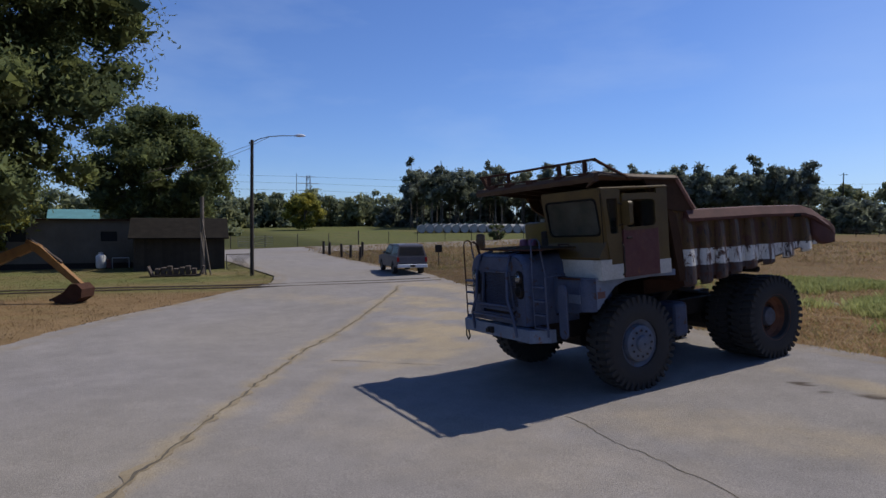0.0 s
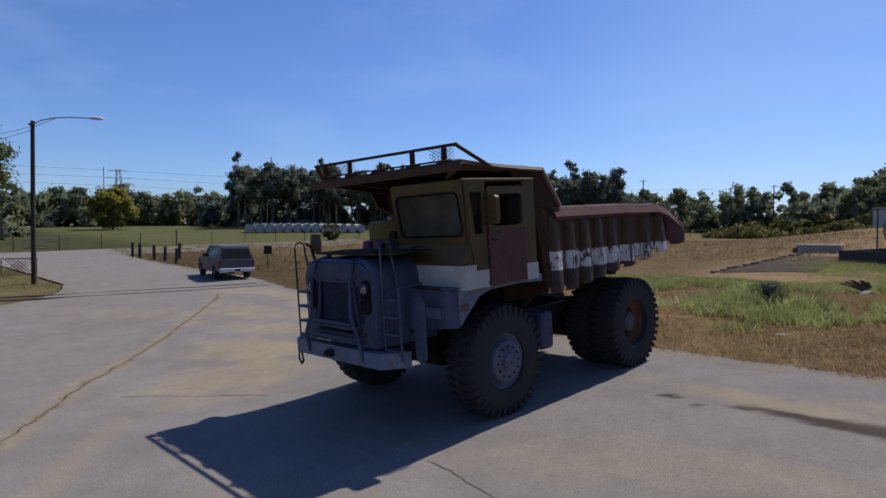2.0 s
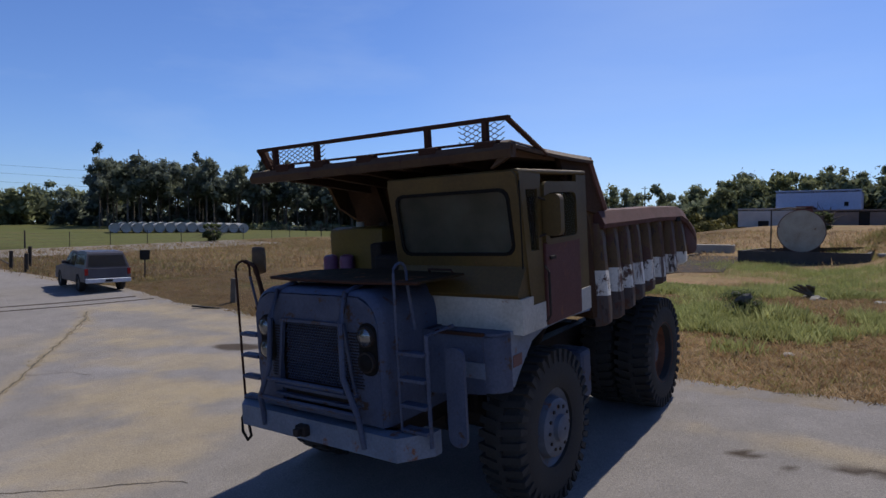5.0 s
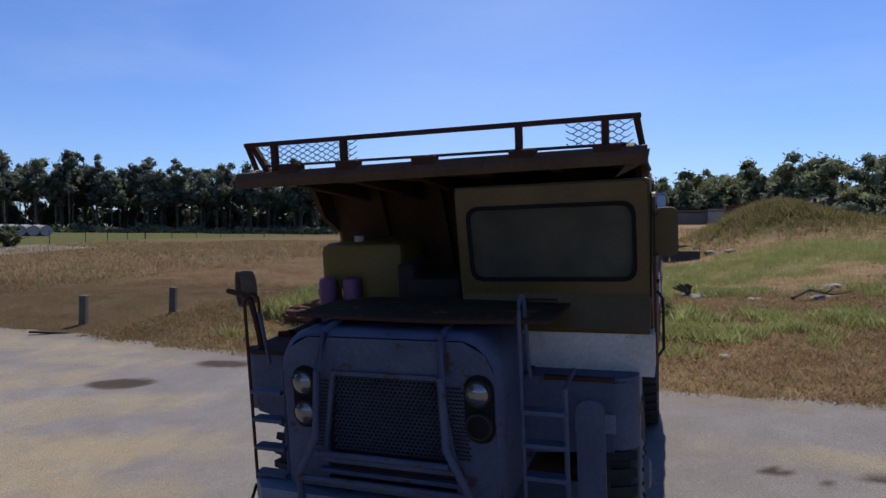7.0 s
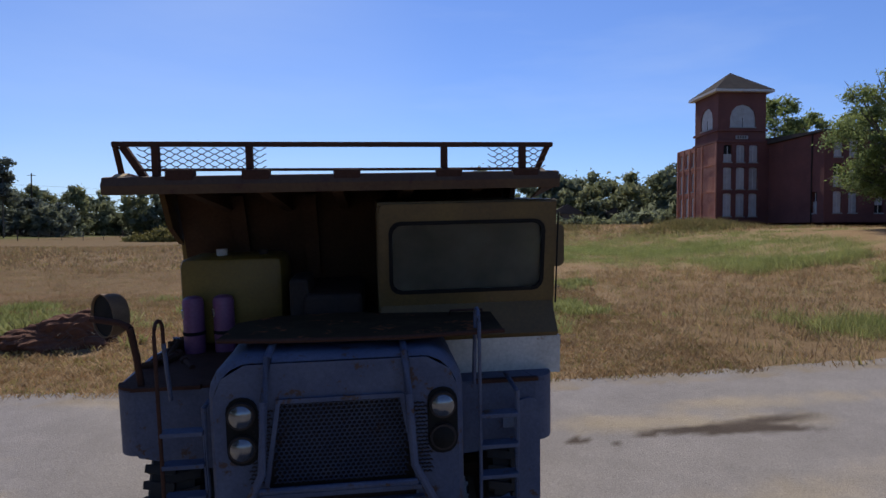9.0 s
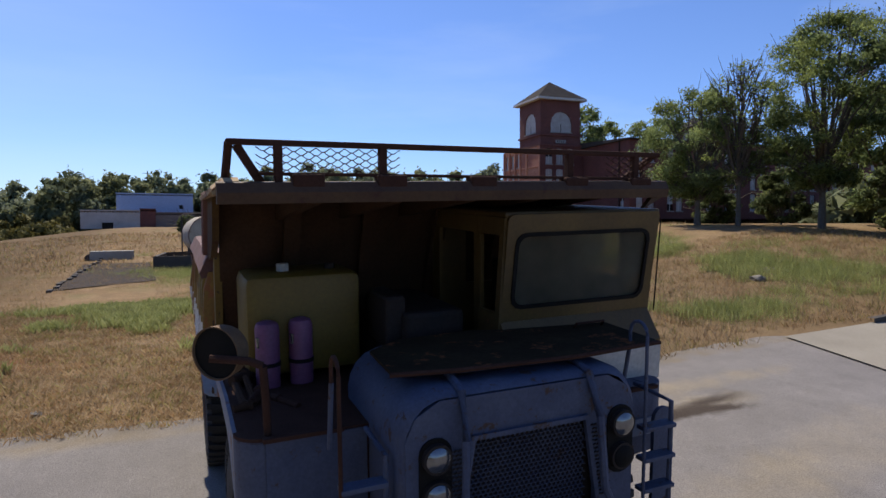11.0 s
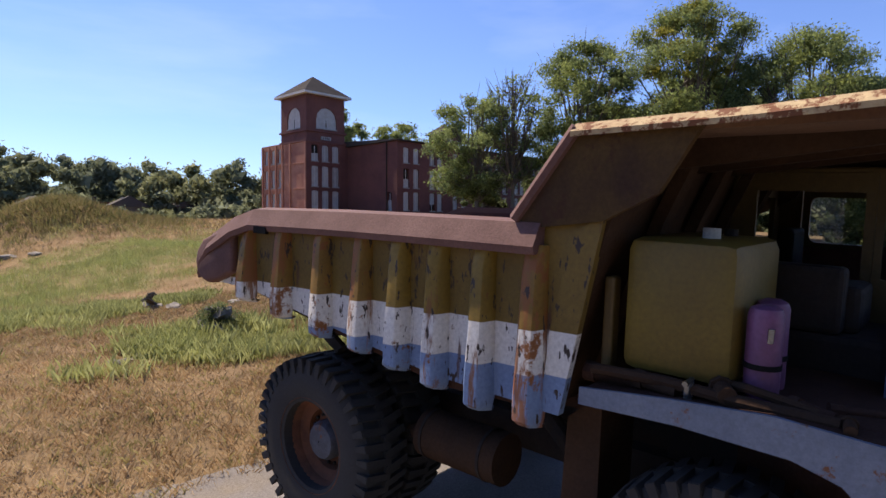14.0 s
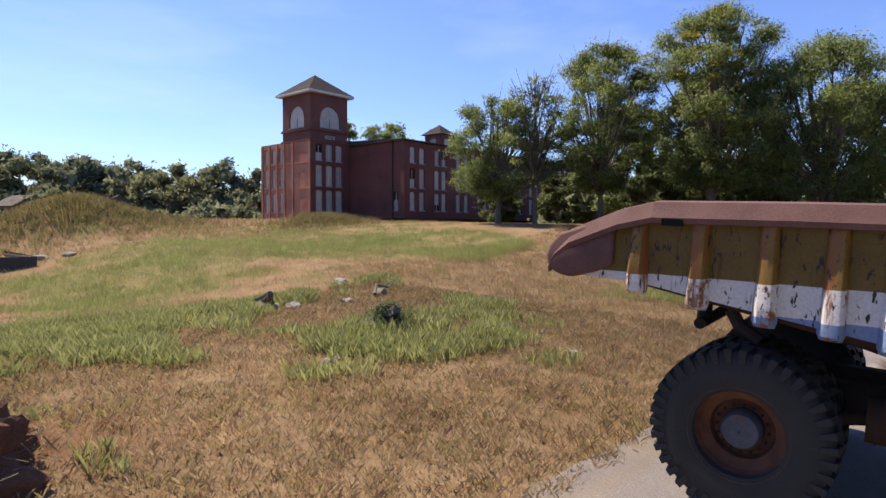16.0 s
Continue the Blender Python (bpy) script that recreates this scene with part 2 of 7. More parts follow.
def add_tube(bm, points, r, n=8, r_end=None):
    """A pipe along points."""
    pts = [Vector(p) for p in points]
    rings = []
    up = Vector((0.13, 0.31, 0.94))
    for i, p in enumerate(pts):
        d = (pts[min(i + 1, len(pts) - 1)] - pts[max(i - 1, 0)]).normalized()
        side = d.cross(up)
        if side.length < 0.05:
            side = d.cross(Vector((1, 0, 0)))
        side.normalize()
        top = side.cross(d).normalized()
        rad = r if r_end is None else r + (r_end - r) * i / (len(pts) - 1)
        rings.append([bm.verts.new(p + rad * (math.cos(2 * math.pi * k / n) * side + math.sin(2 * math.pi * k / n) * top)) for k in range(n)])
    for a, b in zip(rings, rings[1:]):
        for k in range(n):
            bm.faces.new((a[k], a[(k + 1) % n], b[(k + 1) % n], b[k]))
    bm.faces.new(list(reversed(rings[0])))
    bm.faces.new(rings[-1])
    return bm


def tube(points, r, n=8, r_end=None):
    return add_tube(bmesh.new(), points, r, n, r_end)


def lathe(profile, n=40, axis="x", close=True):
    """A ring-shaped solid: profile of (radius, along) round the axis through the origin."""
    bm = bmesh.new()
    rings = []
    for r, h in profile:
        ring = []
        for k in range(n):
            a = 2 * math.pi * k / n
            c, s = r * math.cos(a), r * math.sin(a)
            ring.append(bm.verts.new({"x": (h, c, s), "y": (c, h, s), "z": (c, s, h)}[axis]))
        rings.append(ring)
    pairs = list(zip(rings, rings[1:])) + ([(rings[-1], rings[0])] if close else [])
    for a, b in pairs:
        for k in range(n):
            bm.faces.new((a[k], a[(k + 1) % n], b[(k + 1) % n], b[k]))
    if not close:
        bm.faces.new(rings[0])
        bm.faces.new(list(reversed(rings[-1])))
    return bm


def arc(cx, cy, r, a0, a1, n=6):
    return [(cx + r * math.cos(radians(a0 + (a1 - a0) * i / n)), cy + r * math.sin(radians(a0 + (a1 - a0) * i / n))) for i in range(n + 1)]


def round_rect(x0, x1, y0, y1, r, n=4):
    return arc(x1 - r, y1 - r, r, 0, 90, n) + arc(x0 + r, y1 - r, r, 90, 180, n) + arc(x0 + r, y0 + r, r, 180, 270, n) + arc(x1 - r, y0 + r, r, 270, 360, n)


def frame_plate(outer, inner, axis, a, b):
    """A plate with a hole: two outlines with the same number of corners."""
    bm = bmesh.new()
    def place(u, v, w):
        return {"x": (w, u, v), "y": (u, w, v), "z": (u, v, w)}[axis]
    sets = [[bm.verts.new(place(u, v, w)) for u, v in line] for w in (a, b) for line in (outer, inner)]
    n = len(outer)
    for i in range(n):
        j = (i + 1) % n
        oa, ia, ob_, ib = sets
        bm.faces.new((oa[i], oa[j], ia[j], ia[i]))
        bm.faces.new((ob_[j], ob_[i], ib[i], ib[j]))
        bm.faces.new((oa[j], oa[i], ob_[i], ob_[j]))
        bm.faces.new((ia[i], ia[j], ib[j], ib[i]))
    return bm


def smooth_step(a, b, v):
    u = min(max((v - a) / (b - a), 0), 1)
    return u * u * (3 - 2 * u)

# ---- ground ----
def ground_z(x, y):
    """The height of the ground: it rises behind the truck towards the mill."""
    if y < -2.5:
        s = -0.1525 - 0.02 * (1 - math.exp((y + 2.5) / 2))
    else:
        s = 0.061 * min(y, 60) + (0.003 * (min(y, 140) - 60) if y > 60 else 0)
    k = (1 - 0.62 * smooth_step(-6, -32, x)) * (1 + 0.16 * smooth_step(5, 40, x)) if y > 0 else 1
    lean = 0.028 * x * math.exp(-(x * x + y * y) / 160)
    far = 0.02 * max(0, min(-x - 60, 150))
    mound = 2.3 * math.exp(-(((x - 10) / 5.5) ** 2 + ((y - 51) / 5) ** 2)) + 0.5 * math.exp(-(((x - 17) / 6) ** 2 + ((y - 55) / 4) ** 2))
    mound += 0.8 * math.exp(-(((x - 29) / 4.5) ** 2 + ((y - 46) / 3) ** 2)) + 0.2 * math.exp(-(((x + 6.9) / 1.6) ** 2 + ((y - 10.4) / 1.1) ** 2))
    bank = 1.75 * smooth_step(16, 38, x) * smooth_step(6.7, 7.3, y) * (1 - smooth_step(25, 60, y))
    dip = 1.55 * smooth_step(12, 1, x) * smooth_step(13, 31, y) * (1 - smooth_step(50, 95, y)) * (1 - smooth_step(-14, -32, x))
    return s * k + lean + far + mound + bank - dip - 0.03


def lot_top(x):
    """The far edge of the asphalt."""
    xs = (-72, -61, -48, -35, -26, -17.5, -14, -10.6, -8, -5, -2, 0, 4, 8, 10, 13, 16, 60)
    ys = (13.5, 12.2, 10.6, 9.4, 9.0, 7.0, 7.0, 6.6, 6.4, 6.2, 5.9, 5.65, 5.65, 5.9, 6.2, 6.6, 6.4, 6.4)
    return float(np.interp(x, xs, ys))


def lot_bottom(x):
    xs = (-72, -60, -52, -42, -30, -25.8, -22.6, -18.4, -15.8, -13, -10.7, -8, -6, 60)
    ys = (-12, -3, 0.3, 0.35, 0.25, -0.85, -3.85, -6.8, -9.0, -10.6, -11.8, -13.5, -30, -40)
    return float(np.interp(x, xs, ys))


def on_asphalt(x, y, margin=0.0):
    return -72 < x < 60 and lot_bottom(x) + margin < y < lot_top(x) - margin


def blob(x, y, cx, cy, rx, ry):
    return math.exp(-(((x - cx) / rx) ** 2 + ((y - cy) / ry) ** 2))


def greenness(x, y):
    """Where weeds and green grass grow instead of dry grass, 0 to 1."""
    n = noise.noise((x * 0.23, y * 0.23, 3.1)) * 0.6 + noise.noise((x * 0.8, y * 0.8, 7.7)) * 0.5
    g = -0.22 + n + 0.2 * noise.noise((x * 2.1, y * 2.1, 4.4)) + 0.16 * smooth_step(16, 30, y) * smooth_step(-9, 0, x)
    for cx, cy, rx, ry, s in ((1.5, 12.2, 2.2, 1.8, 0.6), (0.5, 16.5, 5.0, 3.5, 0.45), (-3.0, 14.5, 3.0, 2.5, 0.25), (2.0, 26, 4.5, 5.0, 0.7), (8, 34, 6, 5, 0.7), (20, 32, 8, 4.5, 1.1), (10, 22, 3, 3, 0.35),
                              (22, 25, 4.5, 3.5, 0.9), (26.5, 12.5, 4, 3, 0.6), (17, 10, 4, 2.2, 0.75), (-8.6, 10.5, 1.2, 0.7, 0.6), (-20, 12, 5, 2, 0.4), (26, 17, 6, 4, 0.6), (-2, 37, 5, 3, 0.7), (14, 38, 6, 4, 0.5), (25, 42, 8, 3, 0.6), (-3, 20, 5, 3, 0.3)):
        g += s * blob(x, y, cx, cy, rx, ry)
    if x < -74:
        g += 1.1
    if x < -22 and y < 1:
        g += 0.75 * smooth_step(-22, -27, x)
    g += 0.25 * smooth_step(-14, -40, x)
    return min(max(g, 0), 1)


def redness(x, y):
    r = -0.35 + noise.noise((x * 0.3, y * 0.3, 11.0)) * 0.6 + 0.85 * blob(x, y, -17, 20, 11, 5) + 0.7 * blob(x, y, -28, 30, 14, 6) + 0.35 * blob(x, y, -5, 30, 6, 5) + 0.9 * blob(x, y, -6.5, 10.6, 1.8, 1.0)
    r += 0.45 * blob(x, y, 8.5, 27, 4, 3)
    return min(max(r, 0), 1)


DRY, DRY_PALE, GREEN, RED = Vector((0.275, 0.181, 0.096)), Vector((0.395, 0.279, 0.162)), Vector((0.175, 0.237, 0.075)), Vector((0.24, 0.1, 0.05))


def field_tone(x, y):
    p = 0.5 + 0.5 * noise.noise((x * 0.5, y * 0.5, 0.3))
    c = DRY.lerp(DRY_PALE, min(max(p, 0), 1))
    c = c.lerp(RED, 0.8 * redness(x, y))
    c = c.lerp(GREEN, 0.72 * greenness(x, y))
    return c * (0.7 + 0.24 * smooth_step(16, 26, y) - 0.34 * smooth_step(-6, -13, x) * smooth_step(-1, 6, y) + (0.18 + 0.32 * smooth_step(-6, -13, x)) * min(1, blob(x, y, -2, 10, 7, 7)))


ground_mat = attribute_material("field_soil_and_thatch", grain=14.0, bump=0.5, low=0.72, high=1.25)
asphalt_mat = attribute_material("weathered_asphalt", rough=0.9, grain=48.0, bump=0.45, low=0.66, high=1.34, patch=1.3, drift=0.1)


def spread(stops):
    out = []
    for (a, step), (b, _) in zip(stops, stops[1:]):
        n = max(1, round((b - a) / step))
        out += [a + (b - a) * i / n for i in range(n)]
    return out + [stops[-1][0]]


gx = spread([(-2500, 400), (-500, 60), (-200, 20), (-80, 3), (-30, 0.8), (-12, 0.45), (14, 0.8), (40, 3), (100, 20), (300, 100), (700, 500), (2500, 0)])
gy = spread([(-2500, 500), (-500, 100), (-100, 20), (-30, 3), (4, 0.45), (24, 0.8), (60, 3), (120, 20), (300, 80), (700, 500), (2500, 0)])
verts, tones = [], []
for y in gy:
    for x in gx:
        z = ground_z(x, y)
        if 6 < y < 40 and abs(x) < 25:
            z += 0.06 * noise.noise((x * 0.7, y * 0.7, 1.0)) * smooth_step(6.5, 9, y)
        if on_asphalt(x, y, 0.5):
            z -= 0.03
        verts.append((x, y, z))
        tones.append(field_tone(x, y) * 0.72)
w = len(gx)
faces = [(j * w + i, j * w + i + 1, (j + 1) * w + i + 1, (j + 1) * w + i) for j in range(len(gy) - 1) for i in range(w - 1)]
ground = link_mesh("ground", verts, faces, ground_mat, smooth=True)
layer = ground.data.color_attributes.new("tone", "FLOAT_COLOR", "POINT")
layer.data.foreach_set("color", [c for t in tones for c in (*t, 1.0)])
tagged(ground, "field of dry tan grass with green weeds and red soil", "field", kind="structure")


def sheet(name, rows, mat, label, category, lift):
    """A paved sheet that follows the ground: rows of points with equal counts."""
    v = [(x, y, ground_z(x, y) + lift) for row in rows for x, y in row]
    n = len(rows[0])
    f = [(j * n + i, j * n + i + 1, (j + 1) * n + i + 1, (j + 1) * n + i) for j in range(len(rows) - 1) for i in range(n - 1)]
    return tagged(link_mesh(name, v, f, mat, smooth=True), label, category, kind="structure")


def jag(x, s):
    return 0.16 * noise.noise((x * 1.3, s, 0)) + 0.09 * noise.noise((x * 4.1, s, 5))


SAND_WASH = ((-9.0, 1.9, 3.4, 0.8, 25, 1.0), (-13.5, 3.0, 2.6, 0.8, 12, 0.9), (5.6, 3.0, 3.0, 0.45, -3, 0.8), (8.0, 3.9, 2.8, 0.4, 4, 0.8), (-6.2, 0.6, 2.0, 0.6, 38, 0.9), (-11.0, 4.9, 3.0, 0.5, 8, 0.8),
             (-4.0, 5.5, 2.4, 0.3, -4, 0.6), (-18.0, 5.6, 2.8, 1.1, 20, 1.0), (4.2, -0.6, 2.4, 1.0, 30, 0.45), (7.5, 0.5, 3.0, 0.8, 15, 0.4), (-16, 0, 6, 1.2, 30, 0.4), (-4.6, -1.6, 1.6, 2.4, 20, 1.0), (-7.4, -0.2, 2.2, 1.5, 10, 0.9), (-14, 5.6, 4, 0.8, 6, 0.9), (-11.2, 3.0, 2.6, 0.7, 35, 0.8), (-6.0, 0.9, 2.2, 0.8, 12, 0.8), (-1.5, -5.4, 3, 0.3, 148, 0.5), (3, -4, 4, 1.5, 20, 0.25))
MUD = ((-8.95, 3.55, 0.75, 0.36, 18, 1.0), (-7.75, 5.4, 0.75, 0.3, 8, 0.9), (3.58, 2.5, 0.2, 0.12, 0, 1.0), (6.25, 2.6, 1.5, 0.2, -4, 1.0), (4.75, 2.55, 0.2, 0.09, 0, 0.8), (7.0, 2.9, 1.2, 0.2, 8, 0.5), (4.15, 2.25, 0.12, 0.08, 0, 0.8))


def spot(x, y, cx, cy, rx, ry, rot):
    c, s = math.cos(radians(rot)), math.sin(radians(rot))
    dx, dy = x - cx, y - cy
    u, v = (dx * c + dy * s) / rx, (-dx * s + dy * c) / ry
    return u * u + v * v


CRACK = ((6.0, -10.6), (3.6, -9.6), (2.2, -8.9), (-0.2, -7.7), (-2.5, -6.4), (-6.4, -4.2), (-11.2, -0.7), (-16.9, 3.15), (-19, 4.2))


def crack_gap(x, y):
    """The distance from a point to the long crack."""
    best = 9.0
    for (x0, y0), (x1, y1) in zip(CRACK, CRACK[1:]):
        dx, dy = x1 - x0, y1 - y0
        u = min(max(((x - x0) * dx + (y - y0) * dy) / (dx * dx + dy * dy), 0), 1)
        best = min(best, math.hypot(x - x0 - u * dx, y - y0 - u * dy))
    return best


def asphalt_tone(x, y):
    """Grey, bleached in patches, with sand washed over it and a few damp mud marks."""
    n = noise.noise((x * 0.45, y * 0.45, 2)) * 0.5 + noise.noise((x * 1.6, y * 1.6, 5)) * 0.3 + noise.noise((x * 5, y * 5, 8)) * 0.15
    c = Vector((0.213, 0.199, 0.195)) * (1 + 0.22 * n)
    c = c.lerp(Vector((0.222, 0.2, 0.172)), min(max(0.2 + 0.6 * noise.noise((x * 0.16, y * 0.16, 21)) + 0.2 * smooth_step(-2, 6, x), 0), 0.8))
    edge = 0.55 * noise.noise((x * 1.1, y * 1.1, 14)) + 0.35 * noise.noise((x * 3.7, y * 3.7, 15))
    for cx, cy, rx, ry, rot, k in SAND_WASH:
        q = spot(x, y, cx, cy, rx, ry, rot)
        if q < 3:
            c = c.lerp(Vector((0.31, 0.255, 0.175)), min(max(k * 0.72 * (1.05 - q * 0.8 + 1.3 * edge), 0), 0.7))
    if -20 < x < 7 and y < 5:
        near = crack_gap(x, y)
        if near < 0.7:
            c = c.lerp(Vector((0.29, 0.24, 0.165)), min(max(0.75 - near * 1.9 + 1.1 * edge, 0), 0.75))
    if lot_top(x) - y < 0.7 or y - lot_bottom(x) < 0.9:
        c = c.lerp(Vector((0.21, 0.165, 0.105)), min(max(0.25 + edge, 0), 0.6))
    for cx, cy, rx, ry, rot, k in MUD:
        q = spot(x, y, cx, cy, rx, ry, rot)
        if q < 2.5:
            c = c.lerp(Vector((0.066, 0.052, 0.042)), min(max(k * (2.1 - 1.6 * q + 0.9 * edge), 0), 0.97))
    return c


def tone_layer(ob, tone):
    layer = ob.data.color_attributes.new("tone", "FLOAT_COLOR", "POINT")
    layer.data.foreach_set("color", [c for v in ob.data.vertices for c in (*tone(v.co.x, v.co.y), 1.0)])


cols = spread([(-72, 2.0), (-30, 0.5), (-18, 0.14), (11, 0.4), (20, 3), (60, 0)])
rows = []
for x in cols:
    lo, hi = lot_bottom(x) + jag(x, 2), lot_top(x) + jag(x, 9)
    start = max(lo, -10.0)
    mids = [lo + (start - lo) * k / 10 for k in range(10)] + [start + (hi - start) * k / 110 for k in range(111)]
    rows.append([(x, y) for y in mids])
lot = sheet("asphalt_lot", rows, asphalt_mat, "sun-bleached cracked asphalt lot with sandy stains", "asphalt", 0.022)
tone_layer(lot, asphalt_tone)
cross = sheet("crossing_road", [[(x, y) for x in (-71.9, -66, -60)] for y in range(-60, 50, 6)], asphalt_mat, "grey asphalt road along a wire fence", "road", 0.03)
tone_layer(cross, asphalt_tone)

# ---- the haul truck ----
blue_paint = material("faded_blue_paint", (0.042, 0.055, 0.098), (0.085, 0.098, 0.14), rough=0.6, scale=2.6, grain=35, bump=0.15, rust=0.42, rust_scale=5.5, rust_color=(0.06, 0.035, 0.025), spec=0.25)
tank_yellow = material("mustard_tank_paint", (0.175, 0.118, 0.016), (0.12, 0.075, 0.014), rough=0.55, scale=1.6, grain=30, bump=0.08, rust=0.12)
pale_blue = material("bleached_pale_blue_paint", (0.17, 0.2, 0.255), (0.1, 0.125, 0.175), rough=0.6, scale=2.5, grain=35, bump=0.1, rust=0.4, rust_scale=4)
yellow_paint = material("faded_yellow_paint", (0.115, 0.072, 0.017), (0.07, 0.042, 0.014), rough=0.55, scale=2.0, grain=30, bump=0.08, rust=0.22)
white_paint = material("dirty_white_paint", (0.5, 0.48, 0.43), (0.38, 0.355, 0.31), rough=0.55, scale=3.0, grain=30, bump=0.08, rust=0.15)
rust_mat = material("brown_rust", (0.07, 0.033, 0.022), (0.042, 0.021, 0.015), spec=0.12, rough=0.9, scale=3.0, grain=40, bump=0.35)
rail_rust = material("faded_red_brown_steel", (0.17, 0.085, 0.072), (0.105, 0.05, 0.042), rough=0.8, scale=2.5, grain=45, bump=0.2, rust=0.25)
# rusted steel, its base darkened to paint in the shade under the canopy
shaded_rust = material("shaded_rust_brown_steel", (0.042, 0.026, 0.018), (0.07, 0.038, 0.023), spec=0.06, rough=0.9, scale=2.5, grain=30, bump=0.3)
dark_steel = material("greasy_black_steel", (0.026, 0.022, 0.021), (0.045, 0.034, 0.028), spec=0.12, rough=0.7, scale=4, grain=30, bump=0.2)
rubber = material("dusty_black_rubber", (0.02, 0.019, 0.019), (0.037, 0.034, 0.032), rough=0.85, scale=3, grain=40, bump=0.2)
hub_blue = material("chipped_grey_blue_paint", (0.12, 0.14, 0.18), (0.065, 0.075, 0.1), rough=0.6, scale=5, grain=40, bump=0.15, rust=0.35, rust_scale=6)
door_red = material("peeling_red_brown_paint", (0.075, 0.018, 0.017), (0.12, 0.05, 0.04), rough=0.7, scale=6, grain=40, bump=0.2, rust=0.3)
purple_paint = material("faded_purple_paint", (0.2, 0.075, 0.15), (0.13, 0.05, 0.1), rough=0.5, scale=4, grain=30, bump=0.06, rust=0.1)
canopy_top_mat = material("peeling_tan_and_rust", (0.5, 0.4, 0.22), (0.33, 0.2, 0.11), rough=0.85, scale=5, grain=25, bump=0.35, rust=0.68, rust_scale=9)
black_gasket = material("black_gasket", (0.012, 0.011, 0.01), spec=0.15, rough=0.8, bump=0)
chrome_glass = material("old_lamp_glass", (0.22, 0.23, 0.24), (0.12, 0.12, 0.13), rough=0.2, metal=0.8, bump=0)
dust_glass = glass("dusty_windscreen", tint=(0.8, 0.8, 0.7), dust=0.74, dust_color=(0.14, 0.132, 0.1))
side_glass = glass("side_window_glass", dust=0.04)


def striped_paint(name, rust, edge, streak, top=(0.18, 0.112, 0.02), low=(0.15, 0.225, 0.37)):
    """The dump body's paint: yellow over a white band over blue, with rust runs and chips."""
    m = material(name, top, tuple(c * 0.65 for c in top), rough=0.6, scale=2.0, grain=30, bump=0.1, rust=rust, rust_scale=4.2, rust_color=streak)
    nt = m.node_tree
    first = next(n for n in nt.nodes if n.type == "MIX_RGB" and n.blend_type == "MIX" and not n.inputs[1].is_linked)
    tc = next(n for n in nt.nodes if n.type == "TEX_COORD")
    sep = nt.nodes.new("ShaderNodeSeparateXYZ")
    nt.links.new(tc.outputs["Object"], sep.inputs[0])
    slope = node(nt, "ShaderNodeMath")
    slope.operation = "MULTIPLY_ADD"
    slope.inputs[1].default_value, slope.inputs[2].default_value = 0.025, 0.0
    nt.links.new(sep.outputs["Y"], slope.inputs[0])
    high = node(nt, "ShaderNodeMath")
    nt.links.new(slope.outputs[0], high.inputs[0])
    nt.links.new(sep.outputs["Z"], high.inputs[1])
    targets = list(first.outputs[0].links)
    col = first.outputs[0]
    for level, paint in ((2.615, (0.62, 0.6, 0.56, 1)), (2.285, (*low, 1))):
        lt = node(nt, "ShaderNodeMapRange")
        lt.inputs["From Min"].default_value, lt.inputs["From Max"].default_value = level + 0.003, level - 0.003
        nt.links.new(high.outputs[0], lt.inputs["Value"])
        mx = nt.nodes.new("ShaderNodeMixRGB")
        mx.inputs[2].default_value = paint
        nt.links.new(lt.outputs[0], mx.inputs[0])
        nt.links.new(col, mx.inputs[1])
        col = mx.outputs[0]
    for link in targets:
        nt.links.new(col, link.to_socket)
    # rust runs stretched downwards
    mp = nt.nodes.new("ShaderNodeMapping")
    mp.inputs["Scale"].default_value = (7.0, 7.0, 0.9)
    nt.links.new(tc.outputs["Object"], mp.inputs["Vector"])
    rn = node(nt, "ShaderNodeTexNoise", Scale=1.0, Detail=6.0, Roughness=0.7)
    nt.links.new(mp.outputs[0], rn.inputs["Vector"])
    rr = nt.nodes.new("ShaderNodeMapRange")
    rr.inputs["From Min"].default_value, rr.inputs["From Max"].default_value = edge, edge + 0.06
    rr.inputs["To Max"].default_value = 0.9
    nt.links.new(rn.outputs["Fac"], rr.inputs["Value"])
    bs = nt.nodes["Principled BSDF"]
    mx = nt.nodes.new("ShaderNodeMixRGB")
    mx.inputs[2].default_value = (*streak, 1)
    src = bs.inputs["Base Color"].links[0].from_socket
    nt.links.new(rr.outputs[0], mx.inputs[0])
    nt.links.new(src, mx.inputs[1])
    # dark chips, drawn out downwards
    mp = nt.nodes.new("ShaderNodeMapping")
    mp.inputs["Scale"].default_value = (15.0, 15.0, 6.0)
    nt.links.new(tc.outputs["Object"], mp.inputs["Vector"])
    rn = node(nt, "ShaderNodeTexNoise", Scale=1.0, Detail=4.0, Roughness=0.6)
    nt.links.new(mp.outputs[0], rn.inputs["Vector"])
    rr = nt.nodes.new("ShaderNodeMapRange")
    rr.inputs["From Min"].default_value, rr.inputs["From Max"].default_value = 0.605, 0.635
    nt.links.new(rn.outputs["Fac"], rr.inputs["Value"])
    chip = nt.nodes.new("ShaderNodeMixRGB")
    chip.inputs[2].default_value = (0.035, 0.022, 0.018, 1)
    nt.links.new(rr.outputs[0], chip.inputs[0])
    nt.links.new(mx.outputs[0], chip.inputs[1])
    nt.links.new(chip.outputs[0], bs.inputs["Base Color"])
    return m


